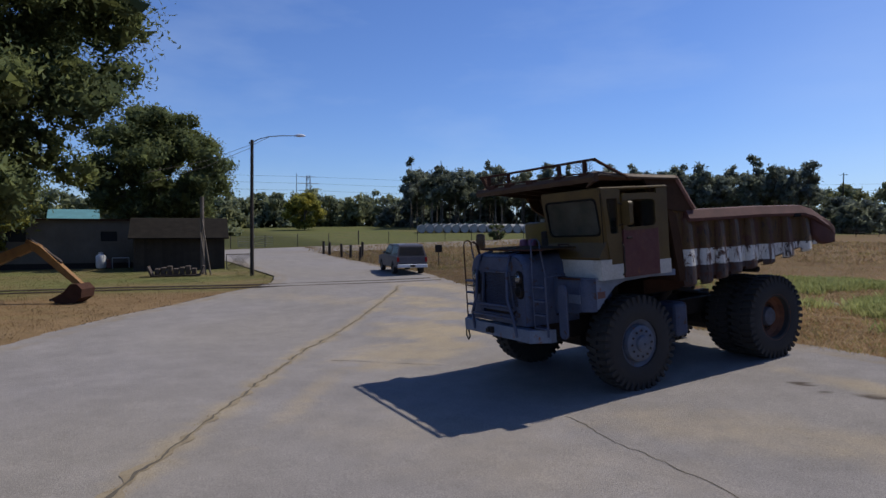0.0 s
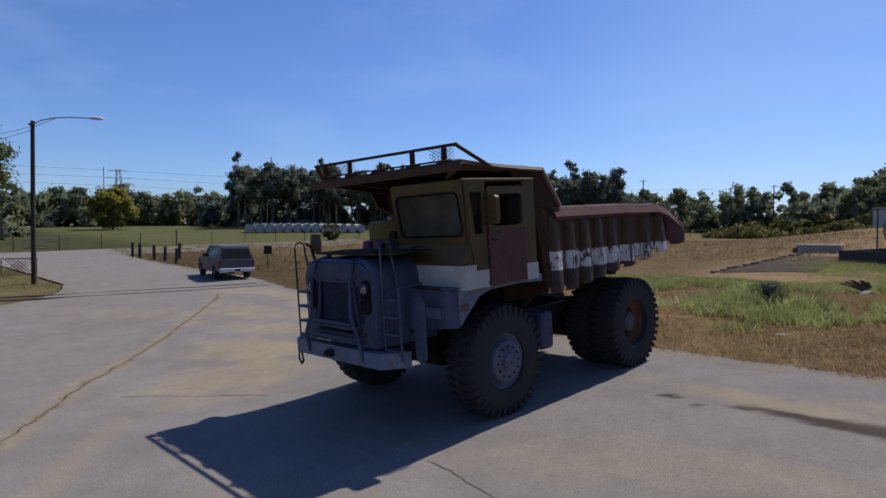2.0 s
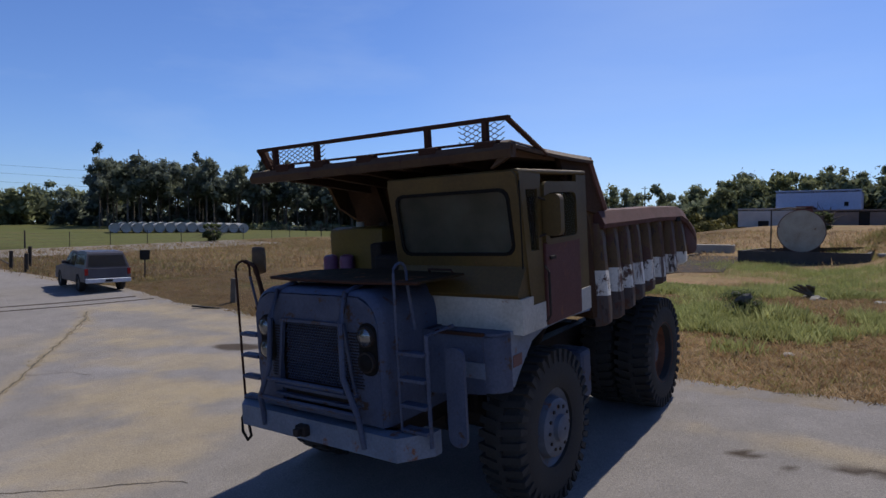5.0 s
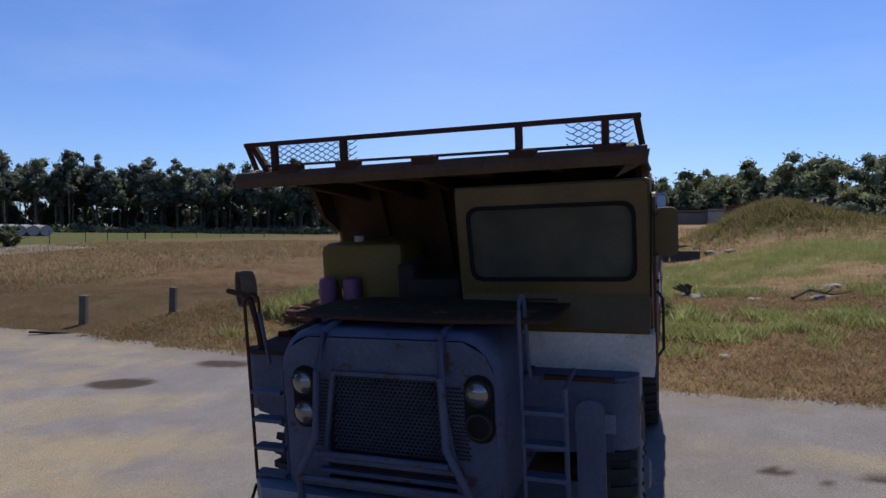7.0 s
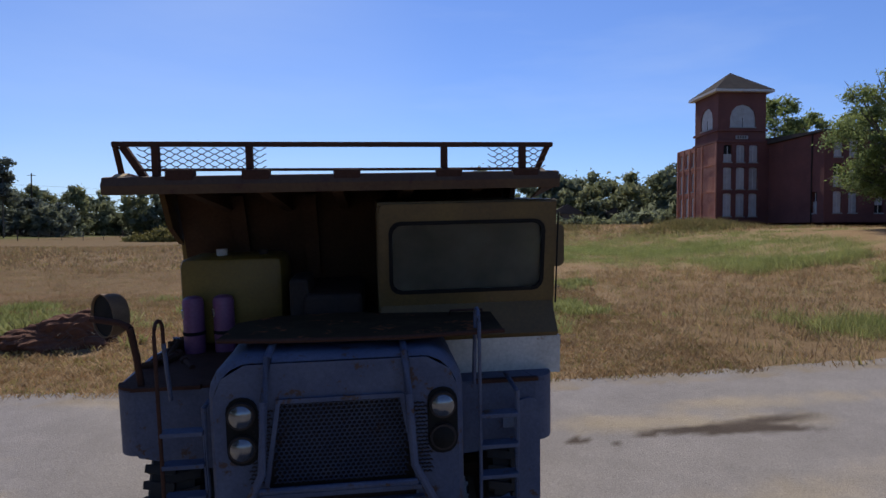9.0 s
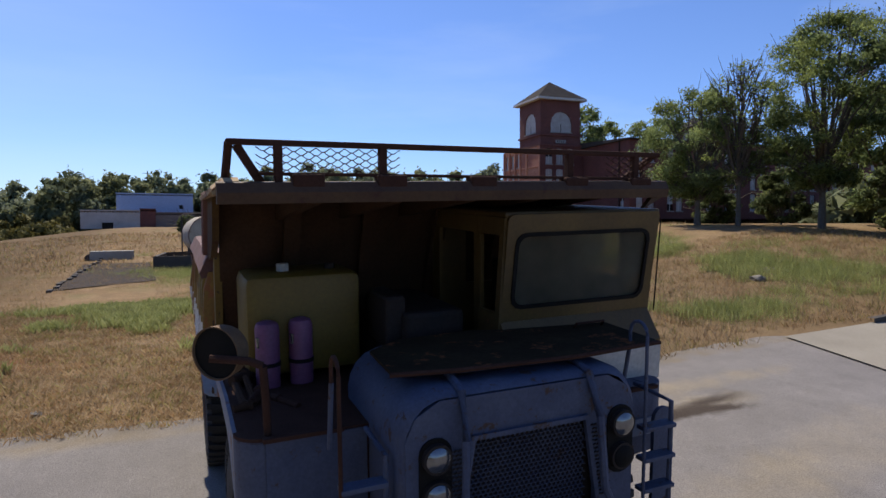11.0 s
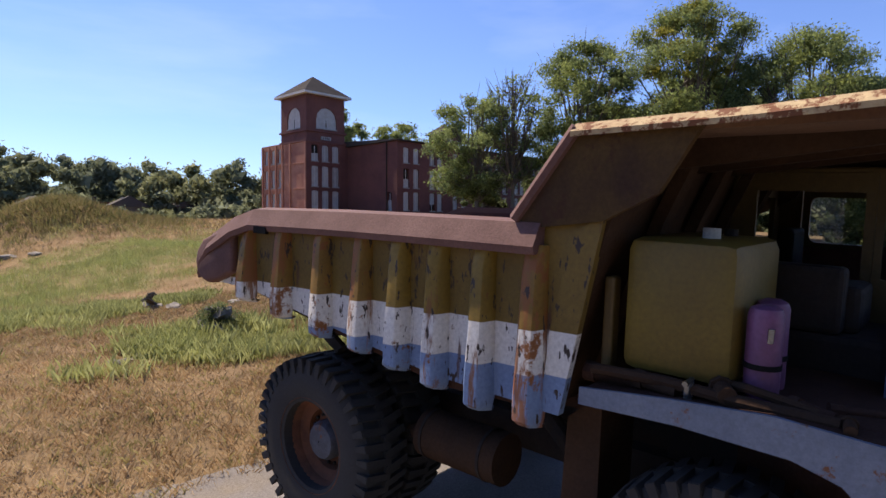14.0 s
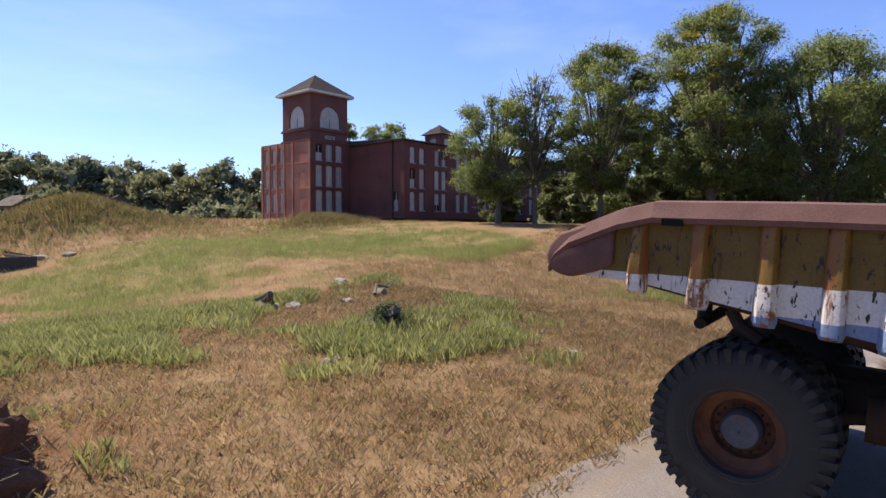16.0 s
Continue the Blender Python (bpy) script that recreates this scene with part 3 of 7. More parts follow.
body_paint = striped_paint("yellow_white_blue_striped_paint", 0.3, 0.6, (0.085, 0.036, 0.02))
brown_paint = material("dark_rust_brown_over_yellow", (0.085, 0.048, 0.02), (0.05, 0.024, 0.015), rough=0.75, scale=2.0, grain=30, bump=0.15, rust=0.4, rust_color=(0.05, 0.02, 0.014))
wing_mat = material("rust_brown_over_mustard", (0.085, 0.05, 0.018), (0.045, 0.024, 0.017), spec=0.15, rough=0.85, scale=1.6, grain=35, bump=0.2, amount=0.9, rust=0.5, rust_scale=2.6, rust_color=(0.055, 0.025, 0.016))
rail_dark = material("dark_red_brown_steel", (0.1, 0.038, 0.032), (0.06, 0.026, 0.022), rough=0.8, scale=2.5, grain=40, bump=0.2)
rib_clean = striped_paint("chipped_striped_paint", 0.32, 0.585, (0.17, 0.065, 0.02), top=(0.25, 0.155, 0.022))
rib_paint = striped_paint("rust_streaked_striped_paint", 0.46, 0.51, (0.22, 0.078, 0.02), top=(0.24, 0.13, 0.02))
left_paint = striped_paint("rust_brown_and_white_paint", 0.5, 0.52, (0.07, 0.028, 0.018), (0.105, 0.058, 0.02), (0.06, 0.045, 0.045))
TILT_TRUCK = Euler((radians(3.5), 0, 0)).to_matrix().to_4x4() @ Euler((0, radians(-1.6), 0)).to_matrix().to_4x4()
truck = thing("haul_truck", TILT_TRUCK @ pose(0.12, 0, 0), "derelict blue, white and yellow mining truck on cracked asphalt", "dump truck")
T = truck

# frame and running gear
part("chassis", add_box(add_box(box(-0.55, -0.35, -1.7, 4.8, 0.95, 1.3), 0.35, 0.55, -1.7, 4.8, 0.95, 1.3), -0.5, 0.5, -1.2, 0.9, 0.9, 1.9), dark_steel, T)
part("axle", add_tube(tube([(-1.4, 0.08, 0.885), (1.4, 0.08, 0.885)], 0.16, 12), [(-0.5, 0, 0.87), (0.5, 0, 0.87)], 0.24, 12), dark_steel, T)
part("axle", add_tube(tube([(-1.2, 4.08, 0.885), (1.2, 4.08, 0.885)], 0.26, 14), [(-0.4, 4, 0.9), (0.4, 4, 0.9)], 0.45, 14), dark_steel, T)
for s in (-1, 1):
    part("suspension_cylinder", add_tube(tube([(s * 0.85, 0.05, 0.8), (s * 0.8, 0.05, 1.9)], 0.11, 12), [(s * 0.83, 0.05, 1.3), (s * 0.8, 0.05, 2.0)], 0.15, 12), dark_steel, T)
    part("hoist_cylinder", tube([(s * 0.62, 1.6, 1.0), (s * 0.62, 2.7, 2.0)], 0.1, 12), dark_steel, T)

RADIUS = 0.93


def tyre(name_parent, x_in, x_out, y, z):
    """A lugged tyre between two faces, with its treads proud of the casing."""
    w = x_out - x_in
    sgn = 1 if w > 0 else -1
    w = abs(w)
    prof = [(0.46, 0.02), (0.52, 0.0), (0.68, -0.015), (0.82, 0.01), (0.88, 0.05), (0.886, w / 2), (0.88, w - 0.05), (0.82, w - 0.01), (0.68, w + 0.015), (0.52, w), (0.46, w - 0.02), (0.45, w / 2)]
    bm = lathe(prof, 48)
    for v in bm.verts:
        v.co = Vector((x_in + sgn * v.co.x, y + v.co.y, z + v.co.z))
    t = part("tyre", bm, rubber, name_parent, smooth=True)
    bm = bmesh.new()
    n = 38
    for side in (0, 1):
        for k in range(n):
            a0 = 2 * math.pi * (k + 0.5 * side) / n
            half = math.pi / n * 0.58
            h0, h1 = (0.0, w * 0.56) if side == 0 else (w, w * 0.44)
            skew = 0.05
            ring = []
            for hh, da in ((h0, 0.0), (h1, skew)):
                for r0, r1 in ((0.83, RADIUS),):
                    ring.append([(r, hh, a0 + da + q) for r, q in ((r0, -half), (r1 - (0.015 if hh == h0 else 0), -half * 0.85), (r1 - (0.015 if hh == h0 else 0), half * 0.85), (r0, half))])
            vs = [[bm.verts.new((x_in + sgn * hh, y + r * math.cos(a), z + r * math.sin(a))) for r, hh, a in rr] for rr in ring]
            a, b = vs
            for i in range(3):
                bm.faces.new((a[i], a[i + 1], b[i + 1], b[i]))
            bm.faces.new(a)
            bm.faces.new(b)
            # the lug's shoulder runs a little down the side wall
            out = h0
            so = -0.012 if side == 0 else 0.012
            q = [(RADIUS - 0.02, -half * 0.85), (RADIUS - 0.02, half * 0.85), (0.76, half * 0.7), (0.76, -half * 0.7)]
            face_out = [bm.verts.new((x_in + sgn * (out + so), y + r * math.cos(a0 + qq), z + r * math.sin(a0 + qq))) for r, qq in q]
            face_in = [bm.verts.new((x_in + sgn * (out - so * 3), y + r * math.cos(a0 + qq), z + r * math.sin(a0 + qq))) for r, qq in q]
            bm.faces.new(face_out)
            for i in range(4):
                bm.faces.new((face_out[i], face_out[(i + 1) % 4], face_in[(i + 1) % 4], face_in[i]))
    part("tread", bm, rubber, t, "heavy block tread")
    return t


def at_wheel(bm, x, y, z, sgn):
    for v in bm.verts:
        v.co = Vector((x + sgn * v.co.x, y + v.co.y, z + v.co.z))
    return bm


def bolts(x, y, z, sgn, r, n, size, wheel):
    for k in range(n):
        a = 2 * math.pi * k / n
        p = Vector((x, y + r * math.cos(a), z + r * math.sin(a)))
        part("wheel_bolt", tube([p, p + Vector((sgn * size * 1.3, 0, 0))], size, 6), dark_steel, wheel)


for s in (-1, 1):
    y, z = 0.08, 0.885
    wheel = new("front_wheel")
    wheel.parent = T
    tyre(wheel, s * 1.4, s * 1.9, y, z)
    part("rim", at_wheel(lathe([(0.47, 0.0), (0.49, -0.01), (0.46, -0.04), (0.36, -0.08), (0.34, 0.02), (0.30, 0.04), (0.16, 0.05), (0.15, 0.1), (0.1, 0.12), (0.02, 0.12), (0.02, -0.3), (0.45, -0.3)], 36), s * 1.88, y, z, s), hub_blue, wheel, "grey-blue painted wheel disc", smooth=True)
    bolts(s * 1.91, y, z, s, 0.25, 12, 0.022, wheel)
    y, z = 4.08, 0.885
    wheel = new("rear_wheel")
    wheel.parent = T
    tyre(wheel, s * 1.44, s * 1.97, y, z)
    tyre(wheel, s * 0.85, s * 1.36, y, z)
    part("rim", at_wheel(lathe([(0.50, 0.0), (0.52, -0.015), (0.49, -0.03), (0.46, -0.10), (0.44, -0.22), (0.33, -0.26), (0.31, -0.36), (0.04, -0.36), (0.04, -0.5), (0.5, -0.5)], 40), s * 1.97, y, z, s), material("orange_brown_rim_rust", (0.21, 0.078, 0.036), (0.075, 0.033, 0.022), rough=0.85, scale=5, grain=40, bump=0.3), wheel, "deep rusty dished rim", smooth=True)
    part("hub", at_wheel(lathe([(0.21, -0.36), (0.21, -0.20), (0.18, -0.15), (0.05, -0.13), (0.01, -0.13), (0.01, -0.36)], 28), s * 1.97, y, z, s), material("grimy_blue_grey_hub", (0.1, 0.11, 0.14), (0.05, 0.045, 0.045), rough=0.7, scale=6, bump=0.2, rust=0.3), wheel, "chipped grey-blue hub", smooth=True)
    bolts(s * 1.69, y, z, s, 0.26, 16, 0.02, wheel)
    # mudflap-like brackets behind the body
    part("brake_housing", at_wheel(lathe([(0.36, -0.5), (0.36, -0.9), (0.2, -0.95), (0.02, -0.95), (0.02, -0.5)], 20), s * 1.93, y, z, s), dark_steel, wheel, smooth=True)

# hood
hood_line = [(-1.0, 1.35), (-1.0, 2.42)] + [(-1.0 + 0.3 * (1 - math.cos(radians(a))), 2.40 + 0.32 * math.sin(radians(a))) for a in (20, 40, 60, 80, 90)]
hood_line += [(-x, z) for x, z in reversed(hood_line)]
bm = bmesh.new()
rings = []
for y, inset, drop in ((-1.86, 0.05, 0.05), (-1.83, 0.02, 0.02), (-1.76, 0.0, 0.0), (-1.2, 0.0, 0.0), (-0.62, 0.0, -0.02)):
    rings.append([bm.verts.new((x * (1 - inset), y, z - (drop if z > 2 else 0))) for x, z in hood_line])
for a, b in zip(rings, rings[1:]):
    for k in range(len(hood_line) - 1):
        bm.faces.new((a[k], a[k + 1], b[k + 1], b[k]))
part("hood", bm, blue_paint, T, smooth=True)
# front sheet with the grille's opening
outer = [(-0.95, 1.35), (-0.95, 2.4), (-0.88, 2.56), (-0.7, 2.66), (0.7, 2.66), (0.88, 2.56), (0.95, 2.4), (0.95, 1.35)]
inner = [(-0.56, 1.42), (-0.56, 1.9), (-0.49, 2.3), (-0.45, 2.36), (0.49, 2.36), (0.53, 2.3), (0.6, 1.9), (0.6, 1.42)]
part("front_sheet", frame_plate(outer, inner, "y", -1.87, -1.82), blue_paint, T)
# perforated grille
bm = bmesh.new()
for j in range(22):
    z = 1.68 + j * 0.0315
    n = 26
    for i in range(n):
        x = -0.5 + (i + 0.5 * (j % 2)) * 1.04 / n
        if abs(x - 0.02) > 0.49 + (2.36 - z) * 0.09:
            continue
        add_tube(bm, [(x - 0.02, -1.815, z), (x, -1.822, z + 0.0125), (x + 0.02, -1.815, z)], 0.0075, 3)
        add_tube(bm, [(x, -1.815, z + 0.0125), (x, -1.815, z + 0.0315)], 0.0075, 3)
part("grille_mesh", bm, blue_paint, T, "perforated steel grille")
for s in (-1, 1):
    bm = bmesh.new()
    for j in range(19):
        z = 1.72 + j * 0.0315
        for i in range(4):
            x = 0.53 + 0.09 * (2.36 - z) + (i + 0.5 * (j % 2)) * 0.034
            add_tube(bm, [(s * (x - 0.017) + 0.02, -1.878, z), (s * x + 0.02, -1.882, z + 0.0125), (s * (x + 0.017) + 0.02, -1.878, z)], 0.007, 3)
    part("grille_flank", bm, dark_steel, T, "perforated side strip of the grille")
part("grille_backing", box(-0.6, 0.64, -1.79, -1.76, 1.38, 2.4), dark_steel, T)
part("grille_frame", frame_plate([(-0.6, 1.62), (-0.47, 2.385), (0.51, 2.385), (0.64, 1.62)], [(-0.555, 1.66), (-0.44, 2.35), (0.48, 2.35), (0.595, 1.66)], "y", -1.9, -1.86), blue_paint, T)
for k, z in enumerate((1.62, 1.52, 1.42)):
    part("grille_bar", box(-0.62, 0.66, -1.93, -1.87, z - 0.02, z + 0.02, 0.006), blue_paint, T)
# headlamps in pairs
for s in (-1, 1):
    x = -0.735 if s < 0 else 0.82
    part("lamp_plate", prism(round_rect(x - 0.12, x + 0.12, 1.87, 2.41, 0.11), "y", -1.885, -1.865), black_gasket, T)
    for z, lit in ((2.275, True), (2.015, s < 0)):
        lamp = part("headlamp", at_wheel(lathe([(0.105, 0.0), (0.105, 0.05), (0.09, 0.055), (0.085, 0.02), (0.01, 0.0)], 24, axis="y"), x, -1.93, z, 1), dark_steel, T, smooth=True)
        part("lens", at_wheel(lathe([(0.088, 0.03), (0.06, 0.012), (0.03, 0.004), (0.001, 0.0), (0.001, 0.04), (0.088, 0.04)], 20, axis="y"), x, -1.965, z, 1), chrome_glass if lit else black_gasket, lamp, "clear round glass" if lit else "empty lamp socket", smooth=True)
# guard posts and bumper
for s in (-1, 1):
    part("guard_post", tube([(s * 0.52, -1.6, 2.76), (s * 0.53, -1.86, 2.7), (s * 0.55, -1.98, 2.4), (s * 0.58, -2.02, 1.85), (s * 0.76, -2.03, 1.5), (s * 0.78, -1.98, 1.15)], 0.032, 8), blue_paint, T, smooth=True)
part("guard_bar", tube([(-0.6, -2.03, 1.72), (0.6, -2.03, 1.72)], 0.025, 8), blue_paint, T)
part("guard_bar", tube([(-0.74, -2.04, 1.5), (0.74, -2.04, 1.5)], 0.025, 8), blue_paint, T)
part("bumper", add_prism(prism([(-1.45, -1.72), (-1.2, -1.98), (1.2, -1.98), (1.43, -1.66), (1.43, -1.55), (1.1, -1.8), (-1.1, -1.8), (-1.45, -1.6)], "z", 1.08, 1.32), [(-1.2, -1.85), (1.2, -1.85), (1.2, -1.4), (-1.2, -1.4)], "z", 1.1, 1.16), pale_blue, T, "dented pale blue steel bumper")
part("tow_hook", add_box(box(-0.18, -0.02, -2.06, -1.96, 1.14, 1.26, 0.02), -0.14, -0.06, -2.12, -2.04, 1.16, 1.24, 0.01), dark_steel, T)
part("air_hose", tube([(-1.45, -1.72, 1.2), (-1.47, -1.8, 1.05), (-1.42, -1.84, 0.9), (-1.3, -1.86, 0.82), (-1.2, -1.88, 0.9), (-1.17, -1.92, 1.05), (-1.2, -1.94, 1.14)], 0.018, 6), black_gasket, T, smooth=True)

# fenders: a front box, a deck and a side skirt that rises over the wheel
for s in (-1, 1):
    skirt = [(-1.0, 1.66), (-1.0, 2.23 if s > 0 else 2.305), (-0.2, 2.25 if s > 0 else 2.345), (0.4, 2.27 if s > 0 else 2.3), (1.03, 2.23), (1.03, 2.11), (0.35, 2.14), (-0.3, 2.12), (-0.55, 2.05), (-0.85, 1.78), (-0.96, 1.66)]
    part("fender_skirt", prism(skirt, "x", s * 1.93, s * 1.96), pale_blue, T, "bleached pale blue fender side")
    up = 0.0 if s > 0 else 0.09
    front = [(s * 1.02, 1.55), (s * 1.02, 2.21 + up), (s * 1.76, 2.21 + up), (s * 1.76, 1.62 + up)]
    bend = [(s * (1.76 + 0.2 * math.sin(radians(a))), -1.0 - 0.2 * math.cos(radians(a))) for a in range(0, 91, 15)]
    bend += [(s * (1.76 + 0.17 * math.sin(radians(a))), -1.0 - 0.17 * math.cos(radians(a))) for a in range(90, -1, -15)]
    part("fender_corner", prism(bend, "z", 1.63 + up, 2.21 + up), blue_paint, T, smooth=True)
    part("deck_corner", prism([(s * 1.7, -0.95)] + bend[:7], "z", 2.195 + up, 2.235 + up), rust_mat if s < 0 else blue_paint, T)
    part("fender_front", prism(front, "y", -1.22, -1.18), blue_paint, T)
    part("deck", add_box(prism([(-1.21, 2.19 + up), (-1.21, 2.23 + up), (-0.2, 2.23 + 1.2 * up), (0.4, 2.23 + 0.6 * up), (1.0, 2.23), (1.0, 2.19), (0.4, 2.19 + 0.6 * up), (-0.2, 2.19 + 1.2 * up)], "x", min(s * 0.6, s * 1.74), max(s * 0.6, s * 1.74)), min(s * 1.0, s * 1.06), max(s * 1.0, s * 1.06), -1.2, 0.2, 1.5, 2.24), rust_mat if s < 0 else blue_paint, T, "rusty walkway deck" if s < 0 else "")
    part("deck_margin", prism([(-1.0, 2.19 + up), (-1.0, 2.23 + up), (-0.2, 2.23 + 1.2 * up), (0.4, 2.23 + 0.6 * up), (1.0, 2.23), (1.0, 2.19), (0.4, 2.19 + 0.6 * up), (-0.2, 2.19 + 1.2 * up)], "x", min(s * 1.742, s * 1.93), max(s * 1.742, s * 1.93)), rust_mat if s < 0 else blue_paint, T)
    part("deck_lip", box(min(s * 1.2, s * 1.78), max(s * 1.2, s * 1.78), -1.26, -1.2, 2.215 + up, 2.25 + up, 0.006), rust_mat, T)
    # ladder in front
    rail_x = -1.37 if s < 0 else 1.14
    in_x = -1.05 if s < 0 else 1.46
    hoop = [(rail_x, -1.72, 1.3), (rail_x, -1.76, 1.26), (rail_x, -1.8, 1.3), (rail_x, -1.8, 2.9)] + [(rail_x, -1.8 + 0.1 * (1 - math.cos(radians(a))), 2.9 + 0.1 * math.sin(radians(a))) for a in (30, 60, 90, 120, 150, 180)] + [(rail_x, -1.6, 2.8)]
    ladder = new("ladder")
    ladder.parent = T
    part("handrail", tube(hoop, 0.015, 8), rust_mat if s < 0 else blue_paint, ladder, smooth=True)
    part("stringer", tube([(in_x, -1.75, 1.2), (in_x, -1.75, 2.3), (in_x, -1.3, 2.32)], 0.022, 8), blue_paint, ladder)
    part("stringer", tube([(rail_x, -1.6, 2.8), (rail_x, -1.5, 2.3)], 0.018, 8), blue_paint, ladder)
    for z in (1.35, 1.6, 1.86, 2.12):
        part("step", box(min(rail_x, in_x), max(rail_x, in_x), -1.82, -1.7, z - 0.018, z + 0.018, 0.005), blue_paint, ladder)
part("step_plate", prism(round_rect(1.5, 1.72, 1.15, 2.15, 0.1), "y", -1.52, -1.48), blue_paint, T)
part("fender_reflector", box(1.962, 1.968, -0.98, -0.8, 1.86, 1.98), rail_rust, T)
part("marker_panel", box(1.45, 1.78, -1.235, -1.222, 1.78, 1.94), pale_blue, T, "faded pale panel")

# cab
cab_sheet = yellow_paint
CX0, CX1, CY0, CY1 = 0.37, 2.05, -0.8, 0.72
def ring4(x0, x1, z0, z1, r):
    return round_rect(x0, x1, z0, z1, r, 3)
LEAN_FRONT = Matrix.Translation((0, -0.81, 3.3)) @ pose(0, 0, 0, 9) @ Matrix.Translation((0, 0.81, -3.3))
part("cab_front", frame_plate(round_rect(CX0, CX1, 2.84, 3.86, 0.06, 3), ring4(0.47, 1.94, 3.0, 3.68, 0.1), "y", -0.84, -0.78), cab_sheet, T).matrix_basis = LEAN_FRONT
part("windscreen", prism(ring4(0.475, 1.935, 3.005, 3.675, 0.1), "y", -0.815, -0.805), dust_glass, T, "dusty windscreen glass").matrix_basis = LEAN_FRONT
part("windscreen_gasket", frame_plate(ring4(0.455, 1.955, 2.985, 3.695, 0.11), ring4(0.49, 1.92, 3.02, 3.66, 0.09), "y", -0.852, -0.835), black_gasket, T).matrix_basis = LEAN_FRONT
part("cab_apron", prism([(-0.775, 2.87), (-0.98, 2.6), (-0.96, 2.56), (-0.7, 2.56), (-0.7, 2.87)], "x", CX0, CX1), cab_sheet, T)
part("white_band", prism([(-0.955, 2.557), (-0.94, 2.19), (-0.7, 2.19), (-0.7, 2.557)], "x", 0.95, CX1 + 0.03), white_paint, T, "white painted band")
part("cab_apron", prism([(-0.952, 2.557), (-0.94, 2.19), (-0.72, 2.19), (-0.72, 2.557)], "x", CX0, 0.947), cab_sheet, T)
part("white_band", box(CX1 - 0.02, CX1 + 0.03, -0.7, -0.42, 2.19, 2.46), white_paint, T)
part("white_band", box(CX1 - 0.02, CX1 + 0.03, 0.5, 0.8, 2.19, 2.46), white_paint, T)
# left side: quarter window, door, rear pillar
part("cab_side", frame_plate([(-0.72, 2.46), (-0.88, 3.84), (-0.42, 3.82), (-0.42, 2.46)], [(-0.68, 3.02), (-0.76, 3.66), (-0.5, 3.66), (-0.5, 3.02)], "x", CX1 - 0.03, CX1 + 0.02), cab_sheet, T)
part("quarter_window", box(CX1 - 0.015, CX1 - 0.005, -0.74, -0.5, 3.02, 3.66), side_glass, T)
part("cab_side", box(CX1 - 0.03, CX1 + 0.02, 0.5, 0.78, 2.46, 3.82), cab_sheet, T)
door = new("cab_door")
door.parent = T
part("door_panel", box(CX1 + 0.0, CX1 + 0.045, -0.4, 0.49, 2.2, 3.08, 0.008), door_red, door, "peeling dark red lower door panel")
part("door_frame", frame_plate(round_rect(-0.4, 0.49, 3.06, 3.74, 0.08, 3), round_rect(-0.33, 0.42, 3.12, 3.62, 0.08, 3), "x", CX1, CX1 + 0.05), cab_sheet, door)
part("door_window", box(CX1 + 0.02, CX1 + 0.028, 0.1, 0.42, 3.1, 3.62), side_glass, door)
part("door_handle", box(CX1 + 0.045, CX1 + 0.07, -0.33, -0.2, 2.9, 2.94, 0.006), dark_steel, door)
part("grab_bar", tube([(CX1 + 0.05, -0.46, 2.25), (CX1 + 0.1, -0.46, 2.32), (CX1 + 0.1, -0.46, 2.78), (CX1 + 0.05, -0.46, 2.85)], 0.014, 6), dark_steel, T)
part("cab_roof", box(CX0 - 0.02, CX1 + 0.02, -0.9, 0.8, 3.82, 3.87, 0.02), cab_sheet, T)
part("cab_back", frame_plate([(CX0, 2.3), (CX0, 3.82), (CX1, 3.82), (CX1, 2.3)], [(0.75, 3.0), (0.75, 3.6), (1.8, 3.6), (1.8, 3.0)], "y", 0.72, 0.77), cab_sheet, T)
part("cab_inner_side", frame_plate([(-0.72, 2.3), (-0.88, 3.82), (-0.36, 3.82), (-0.36, 2.3)], [(-0.7, 2.95), (-0.79, 3.66), (-0.42, 3.66), (-0.42, 2.95)], "x", CX0 - 0.02, CX0 + 0.02), cab_sheet, T)
part("cab_inner_side", frame_plate([(-0.357, 2.3), (-0.357, 3.82), (0.75, 3.82), (0.75, 2.3)], [(-0.28, 2.4), (-0.28, 3.66), (0.55, 3.66), (0.55, 2.4)], "x", CX0 - 0.02, CX0 + 0.02), cab_sheet, T)
part("canopy_bracket", prism([(1.8, 3.88), (2.06, 4.0), (2.08, 4.1), (2.0, 4.1)], "y", -0.98, -0.92), brown_paint, T)
part("cab_floor", box(CX0, CX1, -0.78, 0.75, 2.28, 2.33), dark_steel, T)
part("seat", add_box(box(0.95, 1.5, -0.1, 0.4, 2.5, 2.75, 0.04), 0.95, 1.5, 0.35, 0.5, 2.7, 3.3, 0.04), black_gasket, T)
part("steering_wheel", at_wheel(lathe([(0.22, 0.0), (0.235, 0.012), (0.22, 0.024), (0.205, 0.012)], 24, axis="y"), 1.22, -0.45, 2.95, 1), black_gasket, T)
# door mirror
part("mirror", prism(round_rect(2.09, 2.29, 3.16, 3.6, 0.06), "y", -0.42, -0.33), yellow_paint, T, "yellow door mirror housing", smooth=False)
part("mirror_arm", tube([(2.05, -0.5, 3.58), (2.19, -0.31, 3.5)], 0.012, 6), dark_steel, T)
part("mirror_arm", tube([(2.05, -0.5, 3.15), (2.19, -0.31, 3.22)], 0.012, 6), dark_steel, T)
part("antenna", tube([(2.06, -0.86, 2.86), (2.08, -0.9, 3.75)], 0.008, 6), black_gasket, T)

